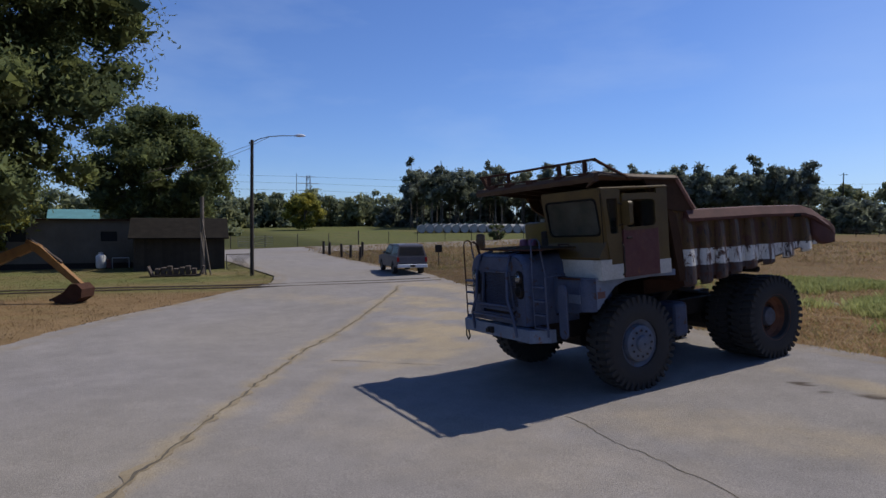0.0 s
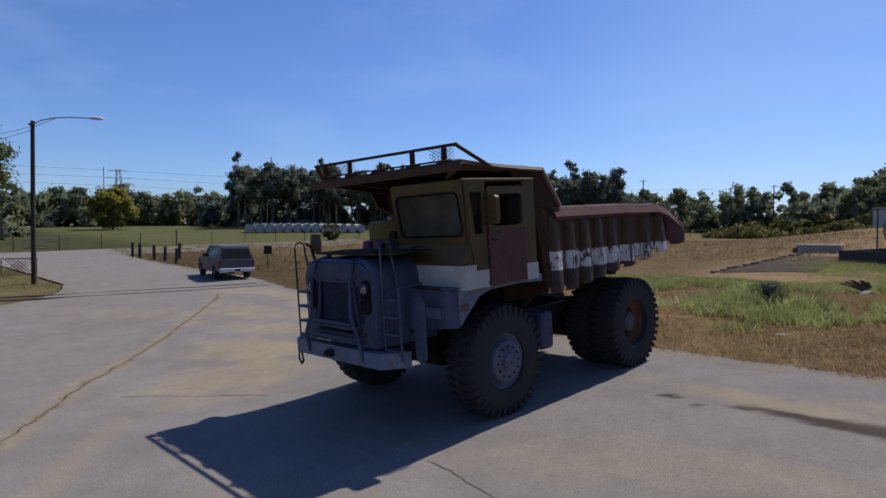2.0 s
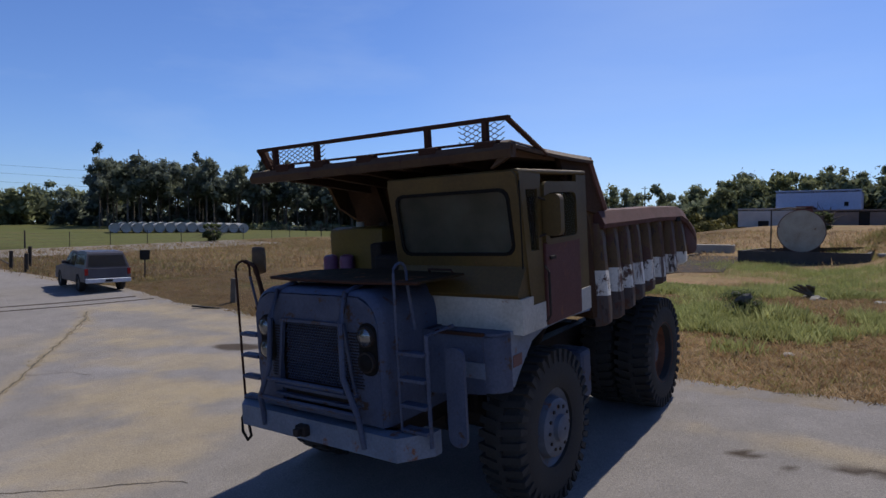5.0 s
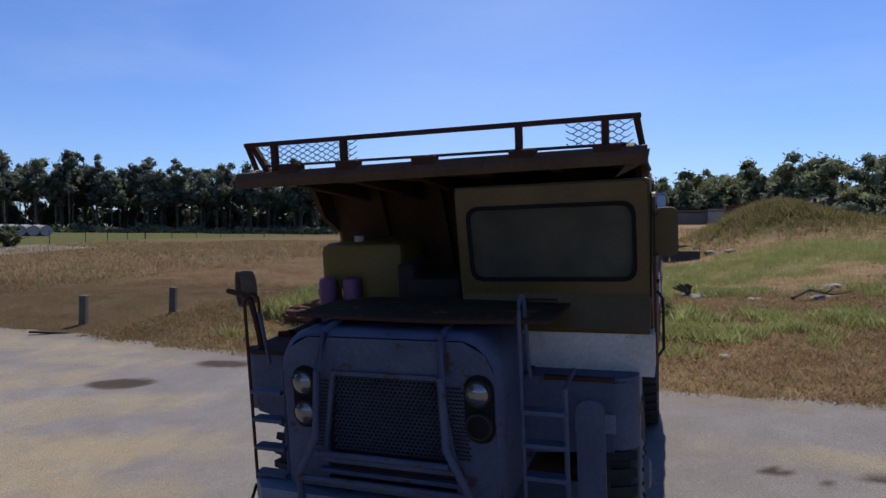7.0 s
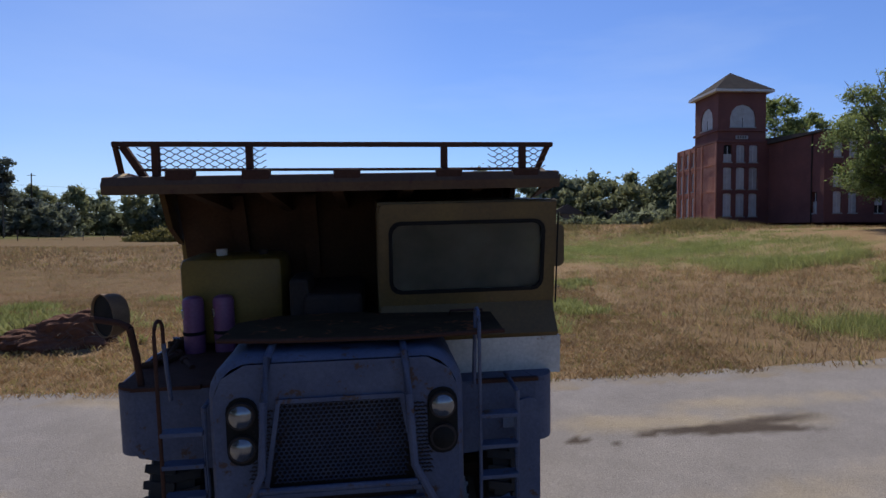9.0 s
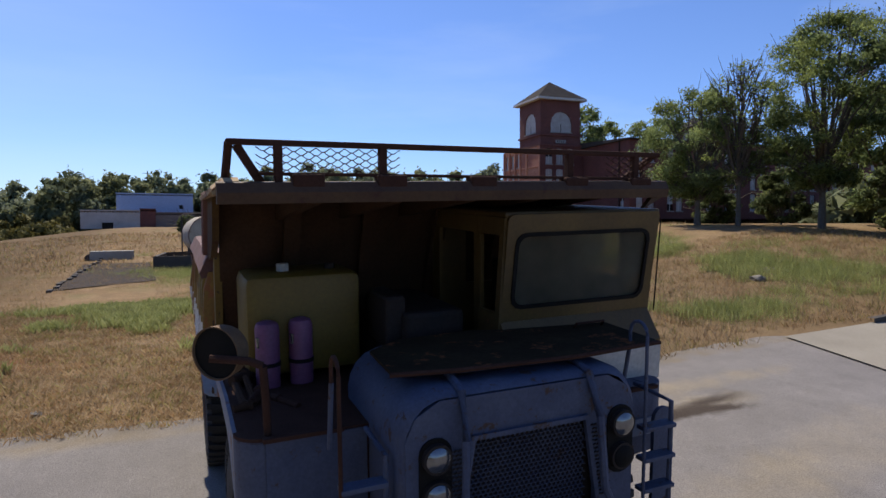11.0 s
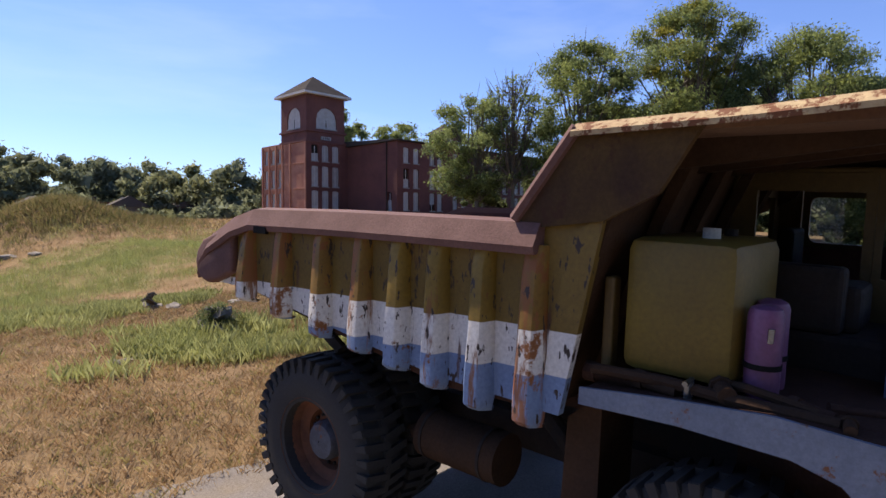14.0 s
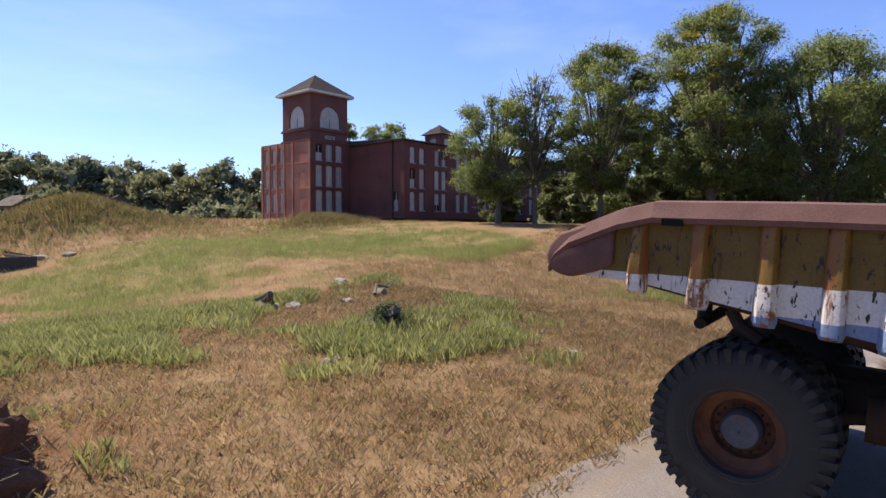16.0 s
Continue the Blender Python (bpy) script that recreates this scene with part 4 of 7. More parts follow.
# deck plate over the hood with its rusted lip
part("hood_plate", prism([(-0.95, -1.6), (-0.45, -1.7), (0.5, -1.74), (1.36, -1.68), (1.4, -0.95), (0.37, -0.8), (0.1, -0.7), (-0.6, -0.75), (-0.92, -1.0)], "z", 2.79, 2.815), material("oily_brown_yellow_plate", (0.045, 0.032, 0.016), (0.026, 0.017, 0.011), spec=0.05, rough=0.85, scale=2.5, grain=25, rust=0.4), T, "oily rust-edged plate over the hood")
part("plate_lip", tube([(-0.96, -1.6, 2.795), (-0.45, -1.71, 2.8), (0.5, -1.75, 2.795), (1.37, -1.69, 2.8)], 0.02, 6), rust_mat, T)
part("plate_handle", tube([(1.0, -1.0, 2.8), (1.0, -1.05, 2.86), (1.3, -1.05, 2.86), (1.3, -1.0, 2.8)], 0.012, 6), rust_mat, T)

# engine behind the hood
part("engine", add_box(add_box(box(-0.55, 0.35, -0.6, 1.0, 1.8, 2.6, 0.05), -0.4, 0.2, -0.4, 0.9, 2.6, 2.95, 0.05), -0.55, -0.35, -0.3, 0.3, 2.6, 3.1, 0.04), dark_steel, T)
# yellow tank on the deck
part("side_tank", add_box(bmesh.new(), -1.74, -0.66, 0.1, 0.85, 2.36, 3.3, 0.09), tank_yellow, T, "rounded yellow steel tank", smooth=True)
part("tank_cap", tube([(-1.35, 0.4, 3.3), (-1.35, 0.4, 3.37)], 0.06, 12), white_paint, T)
part("tank_cap", tube([(-0.9, 0.4, 3.3), (-0.9, 0.4, 3.35)], 0.05, 12), dark_steel, T)
part("tank_post", box(-1.72, -1.6, 0.92, 1.0, 2.3, 3.0, 0.02), yellow_paint, T)
part("deck_pipe", add_tube(tube([(-1.82, -0.5, 2.34), (-1.84, 0.1, 2.35), (-1.8, 0.5, 2.36), (-1.83, 1.0, 2.35)], 0.04, 8), [(-1.66, -0.3, 2.36), (-1.74, -0.5, 2.34), (-1.76, 0.0, 2.42), (-1.6, 0.3, 2.38)], 0.03, 8), shaded_rust, T)
for k, (x, y) in enumerate(((-1.57, -0.03), (-1.27, 0.0))):
    f = part("filter_canister", at_wheel(lathe([(0.02, 0.0), (0.1, 0.0), (0.106, 0.05), (0.106, 0.56), (0.092, 0.6), (0.05, 0.62), (0.02, 0.62)], 24, axis="z", close=False), x, y, 2.3, 1), purple_paint, T, "faded purple filter canister", smooth=True)
    part("band", at_wheel(lathe([(0.112, 0.0), (0.112, 0.035), (0.104, 0.035), (0.104, 0.0)], 24, axis="z"), x, y, 2.52, 1), black_gasket, f)
    part("gauge", add_tube(bmesh.new(), [(x - 0.08, y - 0.05, 2.7), (x - 0.085, y - 0.055, 2.79)], 0.022, 8), chrome_glass, f)
# drum lamp on a bent pipe
part("lamp_post", tube([(-1.73, -1.12, 2.26), (-1.74, -1.17, 2.6), (-1.76, -1.22, 2.86)], 0.03, 10), rust_mat, T, "bent rusty pipe", smooth=True)
axis = Vector((-0.66, -0.75, 0.0)).normalized()
drum = lathe([(0.17, -0.16), (0.185, -0.12), (0.195, 0.0), (0.186, 0.0), (0.18, -0.05), (0.001, -0.06), (0.001, -0.17)], 32, axis="x")
turn = axis.to_track_quat("X", "Z").to_matrix().to_4x4()
for v in drum.verts:
    v.co = Vector((-2.06, -1.02, 2.93)) + (turn @ v.co)
part("work_lamp_drum", drum, material("rusty_tan_drum_steel", (0.21, 0.13, 0.06), (0.11, 0.06, 0.035), rough=0.8, scale=5, bump=0.2), T, "rusty tan drum lamp housing", smooth=True)
face = lathe([(0.183, -0.028), (0.183, -0.02), (0.001, -0.015), (0.001, -0.045)], 28, axis="x")
for v in face.verts:
    v.co = Vector((-2.06, -1.02, 2.93)) + (turn @ v.co)
part("work_lamp_face", face, black_gasket, T, "black lamp face")
part("lamp_arm", tube([(-1.76, -1.22, 2.86), (-1.85, -1.2, 2.9), (-2.1, -1.13, 2.93)], 0.028, 8), rust_mat, T)

# dump body
S_TOP, KINK = 3.36, 5.1
side_line = [(1.36, 1.97), (2.46, 1.99), (4.74, 2.3), (5.3, 2.38), (6.1, 2.38), (6.32, 2.42), (6.36, 2.55), (6.15, 2.95), (5.2, 3.2), (1.6, 3.3), (0.92, 3.45)]
for s in (-1, 1):
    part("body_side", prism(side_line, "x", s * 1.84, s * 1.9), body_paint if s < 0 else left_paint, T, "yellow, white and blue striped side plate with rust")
    # top rail: a folded hat section, kinked down at the tail
    rail = [(1.84, 3.16), (2.035, 3.13), (2.055, 3.19), (1.97, 3.36), (1.8, 3.38), (1.8, 3.3)]
    bm = bmesh.new()
    rings = []
    for y, dz, sq in ((1.4, 0.0, 1), (2.6, -0.012, 1), (3.7, -0.02, 1), (4.4, -0.04, 1), (5.1, -0.06, 1), (5.5, -0.16, 1), (6.1, -0.42, 0.98), (6.3, -0.58, 0.97), (6.38, -0.75, 0.96)):
        wob = 0.012 * noise.noise((y * 2.1, s, 0))
        rings.append([bm.verts.new((s * (x * sq + wob), y, z + dz + wob)) for x, z in rail])
    for a, b in zip(rings, rings[1:]):
        for k in range(len(rail)):
            bm.faces.new((a[k], a[(k + 1) % len(rail)], b[(k + 1) % len(rail)], b[k]))
    bm.faces.new(rings[0])
    bm.faces.new(list(reversed(rings[-1])))
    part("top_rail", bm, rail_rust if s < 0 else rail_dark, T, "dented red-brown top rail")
    part("rail_slot", box(s * 2.035 - 0.02, s * 2.035 + 0.02, 4.75, 4.98, 3.05, 3.125), black_gasket, T)
    # tail corner: the rail's end, folded over and beaten round
    tail = [(5.55, 2.56), (5.8, 2.42), (6.1, 2.36), (6.28, 2.37), (6.38, 2.46), (6.42, 2.6), (6.37, 2.74), (6.22, 2.88), (5.95, 2.98), (5.55, 3.06)]
    bm = prism(tail, "x", s * 1.81, s * 1.985)
    bmesh.ops.recalc_face_normals(bm, faces=bm.faces)
    bmesh.ops.bevel(bm, geom=list(bm.edges), offset=0.05, segments=3, affect="EDGES", profile=0.5)
    for v in bm.verts:
        v.co += Vector((0.5, 1, 1)) * 0.03 * noise.noise(v.co * 3.1 + Vector((0, s, 0)))
    part("tail_corner", bm, rail_rust if s < 0 else rail_dark, T, "bent rusty tail corner", smooth=True)
    for k, (y, zb) in enumerate(((1.45, 1.93), (1.92, 1.94), (2.39, 2.0), (2.84, 2.06), (3.33, 2.12), (3.92, 2.16), (4.59, 2.25), (5.26, 2.34))):
        top = 3.2 if y < 5 else 3.1
        prof = [(-0.12, 0.0), (-0.09, 0.14), (-0.068, 0.168), (0.048, 0.172), (0.075, 0.15), (0.125, 0.0)]
        bm = bmesh.new()
        rr = []
        zb -= 0.1
        for z, f in ((top, 0.5), (top - 0.1, 0.66), (top - 0.2, 0.8), (zb + 0.24, 1.12), (zb + 0.13, 1.1), (zb + 0.06, 0.97), (zb + 0.015, 0.68), (zb, 0.3), (zb + 0.01, -0.4)):
            ring = []
            for u, d in prof:
                dent = 0.012 * noise.noise((y * 5, z * 3, u * 9 + s)) if z < top else 0
                ring.append(bm.verts.new((s * (1.885 + d * f + (0.02 * f if z < zb + 0.1 else 0) + dent), y + u * (1.0 if f > 0.8 else 0.85), z)))
            rr.append(ring)
        for a, b in zip(rr, rr[1:]):
            for i in range(5):
                bm.faces.new((a[i], a[i + 1], b[i + 1], b[i]))
            bm.faces.new((a[5], a[0], b[0], b[5]))
        bm.faces.new(rr[0])
        bm.faces.new(list(reversed(rr[-1])))
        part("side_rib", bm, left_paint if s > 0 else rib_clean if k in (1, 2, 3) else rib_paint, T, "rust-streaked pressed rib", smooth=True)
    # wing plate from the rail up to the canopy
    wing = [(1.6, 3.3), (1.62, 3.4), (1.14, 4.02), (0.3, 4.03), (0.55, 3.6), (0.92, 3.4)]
    part("canopy_wing", prism(wing, "x", s * 1.9, s * 1.96), wing_mat if s < 0 else shaded_rust, T, "rusty brown wing plate")
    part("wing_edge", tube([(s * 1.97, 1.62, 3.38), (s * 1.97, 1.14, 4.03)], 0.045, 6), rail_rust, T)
    part("front_post", prism([(1.2, 1.97), (1.36, 1.97), (1.3, 2.6), (1.16, 3.3), (0.92, 3.45), (1.08, 2.6)], "x", s * 1.86, s * 1.93), body_paint if s < 0 else shaded_rust, T)
# floor, front wall; the front wall's dark colour paints in its shade
part("body_floor", add_prism(prism([(1.36, 1.95), (2.4, 1.9), (5.9, 2.45), (5.9, 2.55), (2.4, 2.02), (1.36, 2.05)], "x", -1.86, 1.86), [(1.4, 1.6), (2.4, 1.6), (5.2, 2.25), (5.2, 2.4), (1.4, 1.9)], "x", -0.75, 0.75), rust_mat, T)
part("body_front_wall", prism([(1.36, 1.95), (0.88, 3.45), (0.66, 4.0), (0.74, 4.0), (0.96, 3.45), (1.44, 1.95)], "x", -1.88, 1.88), shaded_rust, T)
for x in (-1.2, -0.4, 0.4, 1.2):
    part("front_wall_rib", prism([(1.3, 2.1), (0.84, 3.45), (0.62, 3.95), (0.52, 3.95), (0.76, 3.4), (1.2, 2.1)], "x", x - 0.08, x + 0.08), shaded_rust, T)
# canopy: a sheet with a folded border
part("canopy_sheet", prism([(1.14, 3.98), (1.14, 4.02), (-0.85, 4.1), (-0.95, 4.08), (-0.95, 4.02), (-0.2, 4.0)], "x", -1.9, 1.9), material("flaking_canopy_rust", (0.17, 0.095, 0.055), (0.1, 0.05, 0.032), rough=0.9, scale=1.6, grain=30, bump=0.3, rust=0.35, rust_scale=3, rust_color=(0.3, 0.22, 0.12)), T, "peeling tan and rust canopy over the cab")
for s in (-1, 1):
    bm = bmesh.new()
    rings = []
    for y, z in ((1.16, 4.0), (0.6, 4.02), (0.0, 4.05), (-0.6, 4.09), (-0.8, 4.11), (-0.9, 4.08)):
        w = 0.012 * noise.noise((y * 3, s * 2.0, 1))
        rings.append([bm.verts.new((s * x, y, z + dz + w)) for x, dz in ((1.84, 0.065), (1.95, 0.06), (2.03, 0.0), (2.025, -0.035), (1.94, -0.02), (1.84, 0.0))])
    for a, b in zip(rings, rings[1:]):
        for k in range(6):
            bm.faces.new((a[k], a[(k + 1) % 6], b[(k + 1) % 6], b[k]))
    bm.faces.new(rings[0])
    bm.faces.new(list(reversed(rings[-1])))
    part("canopy_edge", bm, canopy_top_mat if s < 0 else brown_paint, T, "folded tan canopy edge with peeling paint" if s < 0 else "folded dark brown canopy edge")
part("canopy_lip", prism([(-1.0, 3.98), (-1.02, 4.06), (-0.98, 4.13), (-0.9, 4.14), (-0.9, 3.98)], "x", -2.0, 2.06), brown_paint, T, "brown rust-worn front lip")
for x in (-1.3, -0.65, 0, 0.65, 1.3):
    part("canopy_beam", prism([(0.9, 3.75), (0.9, 4.0), (-0.9, 4.03), (-0.9, 3.97)], "x", x - 0.05, x + 0.05), shaded_rust, T)
# railing along the canopy's front
rail = new("canopy_railing")
rail.parent = T
rail.matrix_basis = pose(0, 0, -0.021, 0, 0.62, 0)
part("top_bar", box(-1.97, 1.97, -0.94, -0.88, 4.4, 4.445, 0.01), rust_mat, rail)
part("lower_bar", box(-1.75, 1.85, -0.94, -0.9, 4.185, 4.21, 0.006), rust_mat, rail)
for x in (-1.61, -0.81, 0.94, 1.68):
    part("post", box(x - 0.03, x + 0.03, -0.945, -0.875, 4.1, 4.41, 0.006), rust_mat, rail)
for x in (-1.4, -0.75, 0.05, 0.98, 1.7):
    part("post_foot", box(x - 0.12, x + 0.12, -1.0, -0.87, 4.1, 4.2, 0.015), rust_mat, rail)
part("brace", box(-0.03, 0.03, -0.03, 0.03, 0.0, 0.34), rust_mat, rail).matrix_basis = pose(-1.72, -0.86, 4.12, 0, -32, 0)
part("brace", tube([(1.93, -0.9, 4.42), (1.97, -0.15, 4.08)], 0.03, 6), rust_mat, rail)
part("brace", tube([(-1.95, -0.9, 4.42), (-1.97, -0.71, 4.12)], 0.03, 6), rust_mat, rail)
for x0, x1 in ((-1.72, -0.66), (1.4, 1.92)):
    bm = bmesh.new()
    cell, hgt, z_low, z_high = 0.11, 0.055, 4.2, 4.41
    rows = int((z_high - z_low) / hgt * 2)
    for j in range(rows):
        for i in range(int((x1 - x0) / cell) + 1):
            xx, zz = x0 + (i + 0.5 * (j % 2)) * cell, z_low + j * hgt * 0.5
            if xx + cell * 0.5 > x1 + 0.02 or (x0 < 0 and i > 7 and (i * 3 + j) % 7 == 0):
                continue
            up = hgt * 0.5
            add_tube(bm, [(xx, -0.91, zz), (xx + cell * 0.15, -0.912, zz), (xx + cell * 0.5, -0.91, zz + up), (xx + cell * 0.6, -0.908, zz + up)], 0.005, 3)
            add_tube(bm, [(xx, -0.91, zz), (xx - cell * 0.1, -0.912, zz), (xx - cell * 0.45, -0.91, zz + up)], 0.005, 3)
    part("wire_mesh", bm, rust_mat, rail, "torn expanded metal mesh")
# right side tank, bracket plate; left step tank
part("air_tank", add_tube(tube([(-1.3, 2.05, 1.16), (-1.3, 3.0, 1.16)], 0.24, 20), [(-1.3, 3.0, 1.16), (-1.3, 3.25, 1.1)], 0.07, 10), shaded_rust, T, "black rust-stained cylindrical air tank", smooth=True)
for y in (2.2, 2.9):
    part("tank_strap", at_wheel(lathe([(0.25, 0.0), (0.25, 0.03), (0.24, 0.03), (0.24, 0.0)], 24, axis="y"), -1.3, y, 1.16, 1), dark_steel, T)
part("wheel_guard", prism([(1.02, 0.6), (1.02, 2.1), (1.3, 1.85), (1.35, 0.6)], "x", -1.6, -1.0), shaded_rust, T, "brown plate behind the front wheel")
part("fuel_tank", box(1.15, 1.72, 1.25, 1.62, 0.8, 1.5, 0.08), blue_paint, T, "pale blue box tank")
part("tail_hinge", add_tube(tube([(-0.9, 4.75, 1.85), (-0.9, 4.75, 2.25)], 0.09, 10), [(-1.1, 4.75, 1.85), (1.1, 4.75, 1.85)], 0.07, 10), dark_steel, T)
part("rock_ejector", tube([(-1.6, 4.3, 2.15), (-1.62, 4.2, 1.98), (-1.6, 4.0, 1.85)], 0.07, 8), dark_steel, T)
for s in (-1, 1):
    part("deck_shelf", prism([(-1.2, 1.5), (-1.2, 2.24), (0.9, 2.24), (0.9, 2.0), (-0.4, 2.0)], "x", s * 1.02, s * 1.06), dark_steel, T)

# loose scrap along the right deck: pipe ends, a valve, a coupling
for k, (x, y, l, r, a) in enumerate(((-1.78, 0.55, 0.3, 0.05, 80), (-1.7, 0.92, 0.34, 0.055, 95), (-1.8, 0.12, 0.16, 0.06, 30), (-1.72, -0.35, 0.26, 0.04, 70), (-1.85, -0.55, 0.14, 0.035, 10), (-1.5, -0.55, 0.3, 0.03, 120))):
    d = Vector((math.cos(radians(a)), math.sin(radians(a)), 0.05)) * l / 2
    c = Vector((x, y, 2.225 + 0.09 * smooth_step(1.0, 0.1, y) + r))
    part("pipe_scrap", add_tube(tube([c - d, c + d], r, 10), [c + d * 0.6, c + d * 1.1], r * 1.35, 8), rust_mat if k % 2 else shaded_rust, T, smooth=True)
part("shut_off_valve", add_tube(tube([(-1.83, 0.33, 2.27), (-1.83, 0.33, 2.4)], 0.035, 8), [(-1.9, 0.33, 2.4), (-1.76, 0.33, 2.4)], 0.02, 6), chrome_glass, T)

# ---- plants ----
rng = np.random.default_rng(7)


def ball_triangles(steps):
    bm = bmesh.new()
    bmesh.ops.create_icosphere(bm, subdivisions=steps, radius=1.0)
    tri = np.array([[v.co[:] for v in f.verts] for f in bm.faces])
    bm.free()
    return tri


INNER_FINE, INNER_COARSE = ball_triangles(2), ball_triangles(1)


def unit(v):
    return v / np.maximum(np.linalg.norm(v, axis=-1, keepdims=True), 1e-6)


def leaf_cards(centers, radii, count, size, squash=0.8, shell=0.55, inner=0.0, coarse=False, mess=0.45, rise=0.6):
    """Leaf sprays as small triangles round each clump's middle, over an inner tangle; each row a corner and its normal, which leans out of the clump."""
    centers, radii = np.array(centers, float), np.array(radii, float)
    pick = rng.choice(len(centers), count, p=radii**2 / (radii**2).sum())
    d = unit(rng.normal(size=(count, 3)))
    r = radii[pick] * (shell + (1 - shell) * rng.random(count)) * (0.7 + 0.7 * rng.random(count) ** 2)
    p = centers[pick] + d * r[:, None] * np.array([1, 1, squash])
    a = unit(rng.normal(size=(count, 3)))
    b = unit(np.cross(a, rng.normal(size=(count, 3))))
    s = size * (0.6 + 0.8 * rng.random(count))[:, None]
    tri = np.stack([p - a * s, p + b * s * 0.6, p + a * s * 0.9 - b * s * 0.25], 1)
    out = unit(d + mess * rng.normal(size=(count, 3)) + np.array([0, 0, rise]))
    if inner > 0:
        ball = INNER_COARSE if coarse else INNER_FINE
        shape = radii[:, None, None, None] * inner * ball[None] * np.array([1, 1, squash])
        shape = shape * (0.7 + 0.6 * rng.random((len(radii), len(ball), 1, 1))) + rng.normal(size=(len(radii), len(ball), 3, 3)) * (radii * (0.14 if coarse else 0.1))[:, None, None, None]
        tri = np.concatenate([tri, (centers[:, None, None, :] + shape).reshape(-1, 3, 3)])
        ball_out = np.broadcast_to(unit(ball.mean(1))[None], (len(radii), len(ball), 3)).reshape(-1, 3)
        out = np.concatenate([out, unit(ball_out + mess * rng.normal(size=ball_out.shape))])
    facing = np.einsum("ij,ij->i", np.cross(tri[:, 1] - tri[:, 0], tri[:, 2] - tri[:, 0]), out) < 0
    tri[facing] = tri[facing][:, ::-1]
    return np.concatenate([tri, np.repeat(out[:, None], 3, 1)], 2).reshape(-1, 6)


def leaf_mesh(name, points, mat, parent=None, extra=None):
    """A mesh of loose leaves, and with them the faces of another mesh (its second material)."""
    n = len(points) // 3
    verts, normals = points[:, :3].tolist(), points[:, 3:].tolist()
    faces = [(3 * i, 3 * i + 1, 3 * i + 2) for i in range(n)]
    me = bpy.data.meshes.new(name)
    if extra:
        ev, ef, emat = extra
        k = len(verts)
        verts = verts + ev
        normals += [(0.0, 0.0, 0.0)] * len(ev)
        me.from_pydata(verts, [], faces + [tuple(i + k for i in f) for f in ef])
        me.materials.append(mat)
        me.materials.append(emat)
        me.polygons.foreach_set("material_index", [0] * n + [1] * len(ef))
    else:
        me.from_pydata(verts, [], faces)
        me.materials.append(mat)
    me.polygons.foreach_set("use_smooth", [True] * len(me.polygons))
    me.normals_split_custom_set_from_vertices(normals)
    ob = new(name, me)
    if parent:
        ob.parent = parent
    return ob


bark = material("grey_brown_bark", (0.15, 0.125, 0.1), (0.085, 0.07, 0.055), rough=0.95, scale=4, grain=25, bump=0.6)
leaf_dark = foliage("dark_oak_leaves", (0.115, 0.15, 0.075), translucent=0.5)
leaf_mid = foliage("green_leaves", (0.185, 0.243, 0.11), translucent=0.6, drift=(1.2, 1.12, 0.8))
leaf_yellow = foliage("yellow_green_leaves", (0.24, 0.25, 0.07), translucent=0.5)
# far leaves are given paler, greyer colours that paint in the haze
leaf_pine = foliage("hazy_pine_needles", (0.145, 0.175, 0.15), tint=0.22, translucent=0.4, drift=(1.1, 1.05, 0.85), drift_scale=0.12)
leaf_wood = foliage("hazy_wood_leaves", (0.16, 0.195, 0.13), tint=0.22, translucent=0.4, drift_scale=0.12)
leaf_far = foliage("hazy_green_leaves", (0.17, 0.205, 0.14), tint=0.22, translucent=0.4, drift_scale=0.1)


def tree(name, x, y, height, spread_r, mat, leaves, size, label, low=0.3, seed=1, trunk_r=0.35, bare=False, lean=(0, 0), clumps=46, inner=0.0, full=(0.15, 0.3), limbs=18, squash=0.75, shell=0.6):
    """A broad tree: tapered trunk, forked limbs, clumped crown."""
    rs = random.Random(seed)
    base = ground_z(x, y)
    t = thing(name, pose(x, y, base - 0.1), label, "tree")
    bm = bmesh.new()
    fork = height * low
    add_tube(bm, [(0, 0, 0), (0.05 * lean[0], 0, fork * 0.5), (lean[0] * 0.15, lean[1] * 0.15, fork), (lean[0] * 0.4, lean[1] * 0.4, height * 0.65)], trunk_r, 8, trunk_r * 0.4)
    tips = []
    mid_z, half_z = fork * 0.8 + (height - fork * 0.8) * 0.5, (height - fork * 0.8) * 0.5
    for k in range(clumps):
        ang, u = rs.uniform(0, 2 * math.pi), rs.uniform(-0.95, 1)
        rr = spread_r * math.sqrt(max(0.0, 1 - abs(u) ** 2.4)) * math.sqrt(rs.uniform(0.12, 1)) * 0.92
        up = 0.5 + 0.5 * u
        tips.append(Vector((lean[0] * up + rr * math.cos(ang), lean[1] * up + rr * math.sin(ang), mid_z + half_z * u * 0.9)))
    for tip in tips[:limbs if not bare else 40]:
        s = Vector((lean[0] * 0.2, lean[1] * 0.2, fork * rs.uniform(0.8, 1.5)))
        mid = s.lerp(tip, 0.5) + Vector((rs.uniform(-0.4, 0.4), rs.uniform(-0.4, 0.4), rs.uniform(0.1, 0.8)))
        add_tube(bm, [s, mid, tip], trunk_r * 0.35, 5, 0.03)
        for _ in range(2 if not bare else 5):
            q = tip + Vector((rs.uniform(-1.6, 1.6), rs.uniform(-1.6, 1.6), rs.uniform(-0.4, 1.5)))
            add_tube(bm, [mid.lerp(tip, rs.uniform(0.2, 0.9)), mid.lerp(q, 0.7), q], 0.04, 4, 0.012)
    part("trunk", bm, bark, t, smooth=True)
    if leaves:
        radii = [spread_r * rs.uniform(*full) for _ in tips]
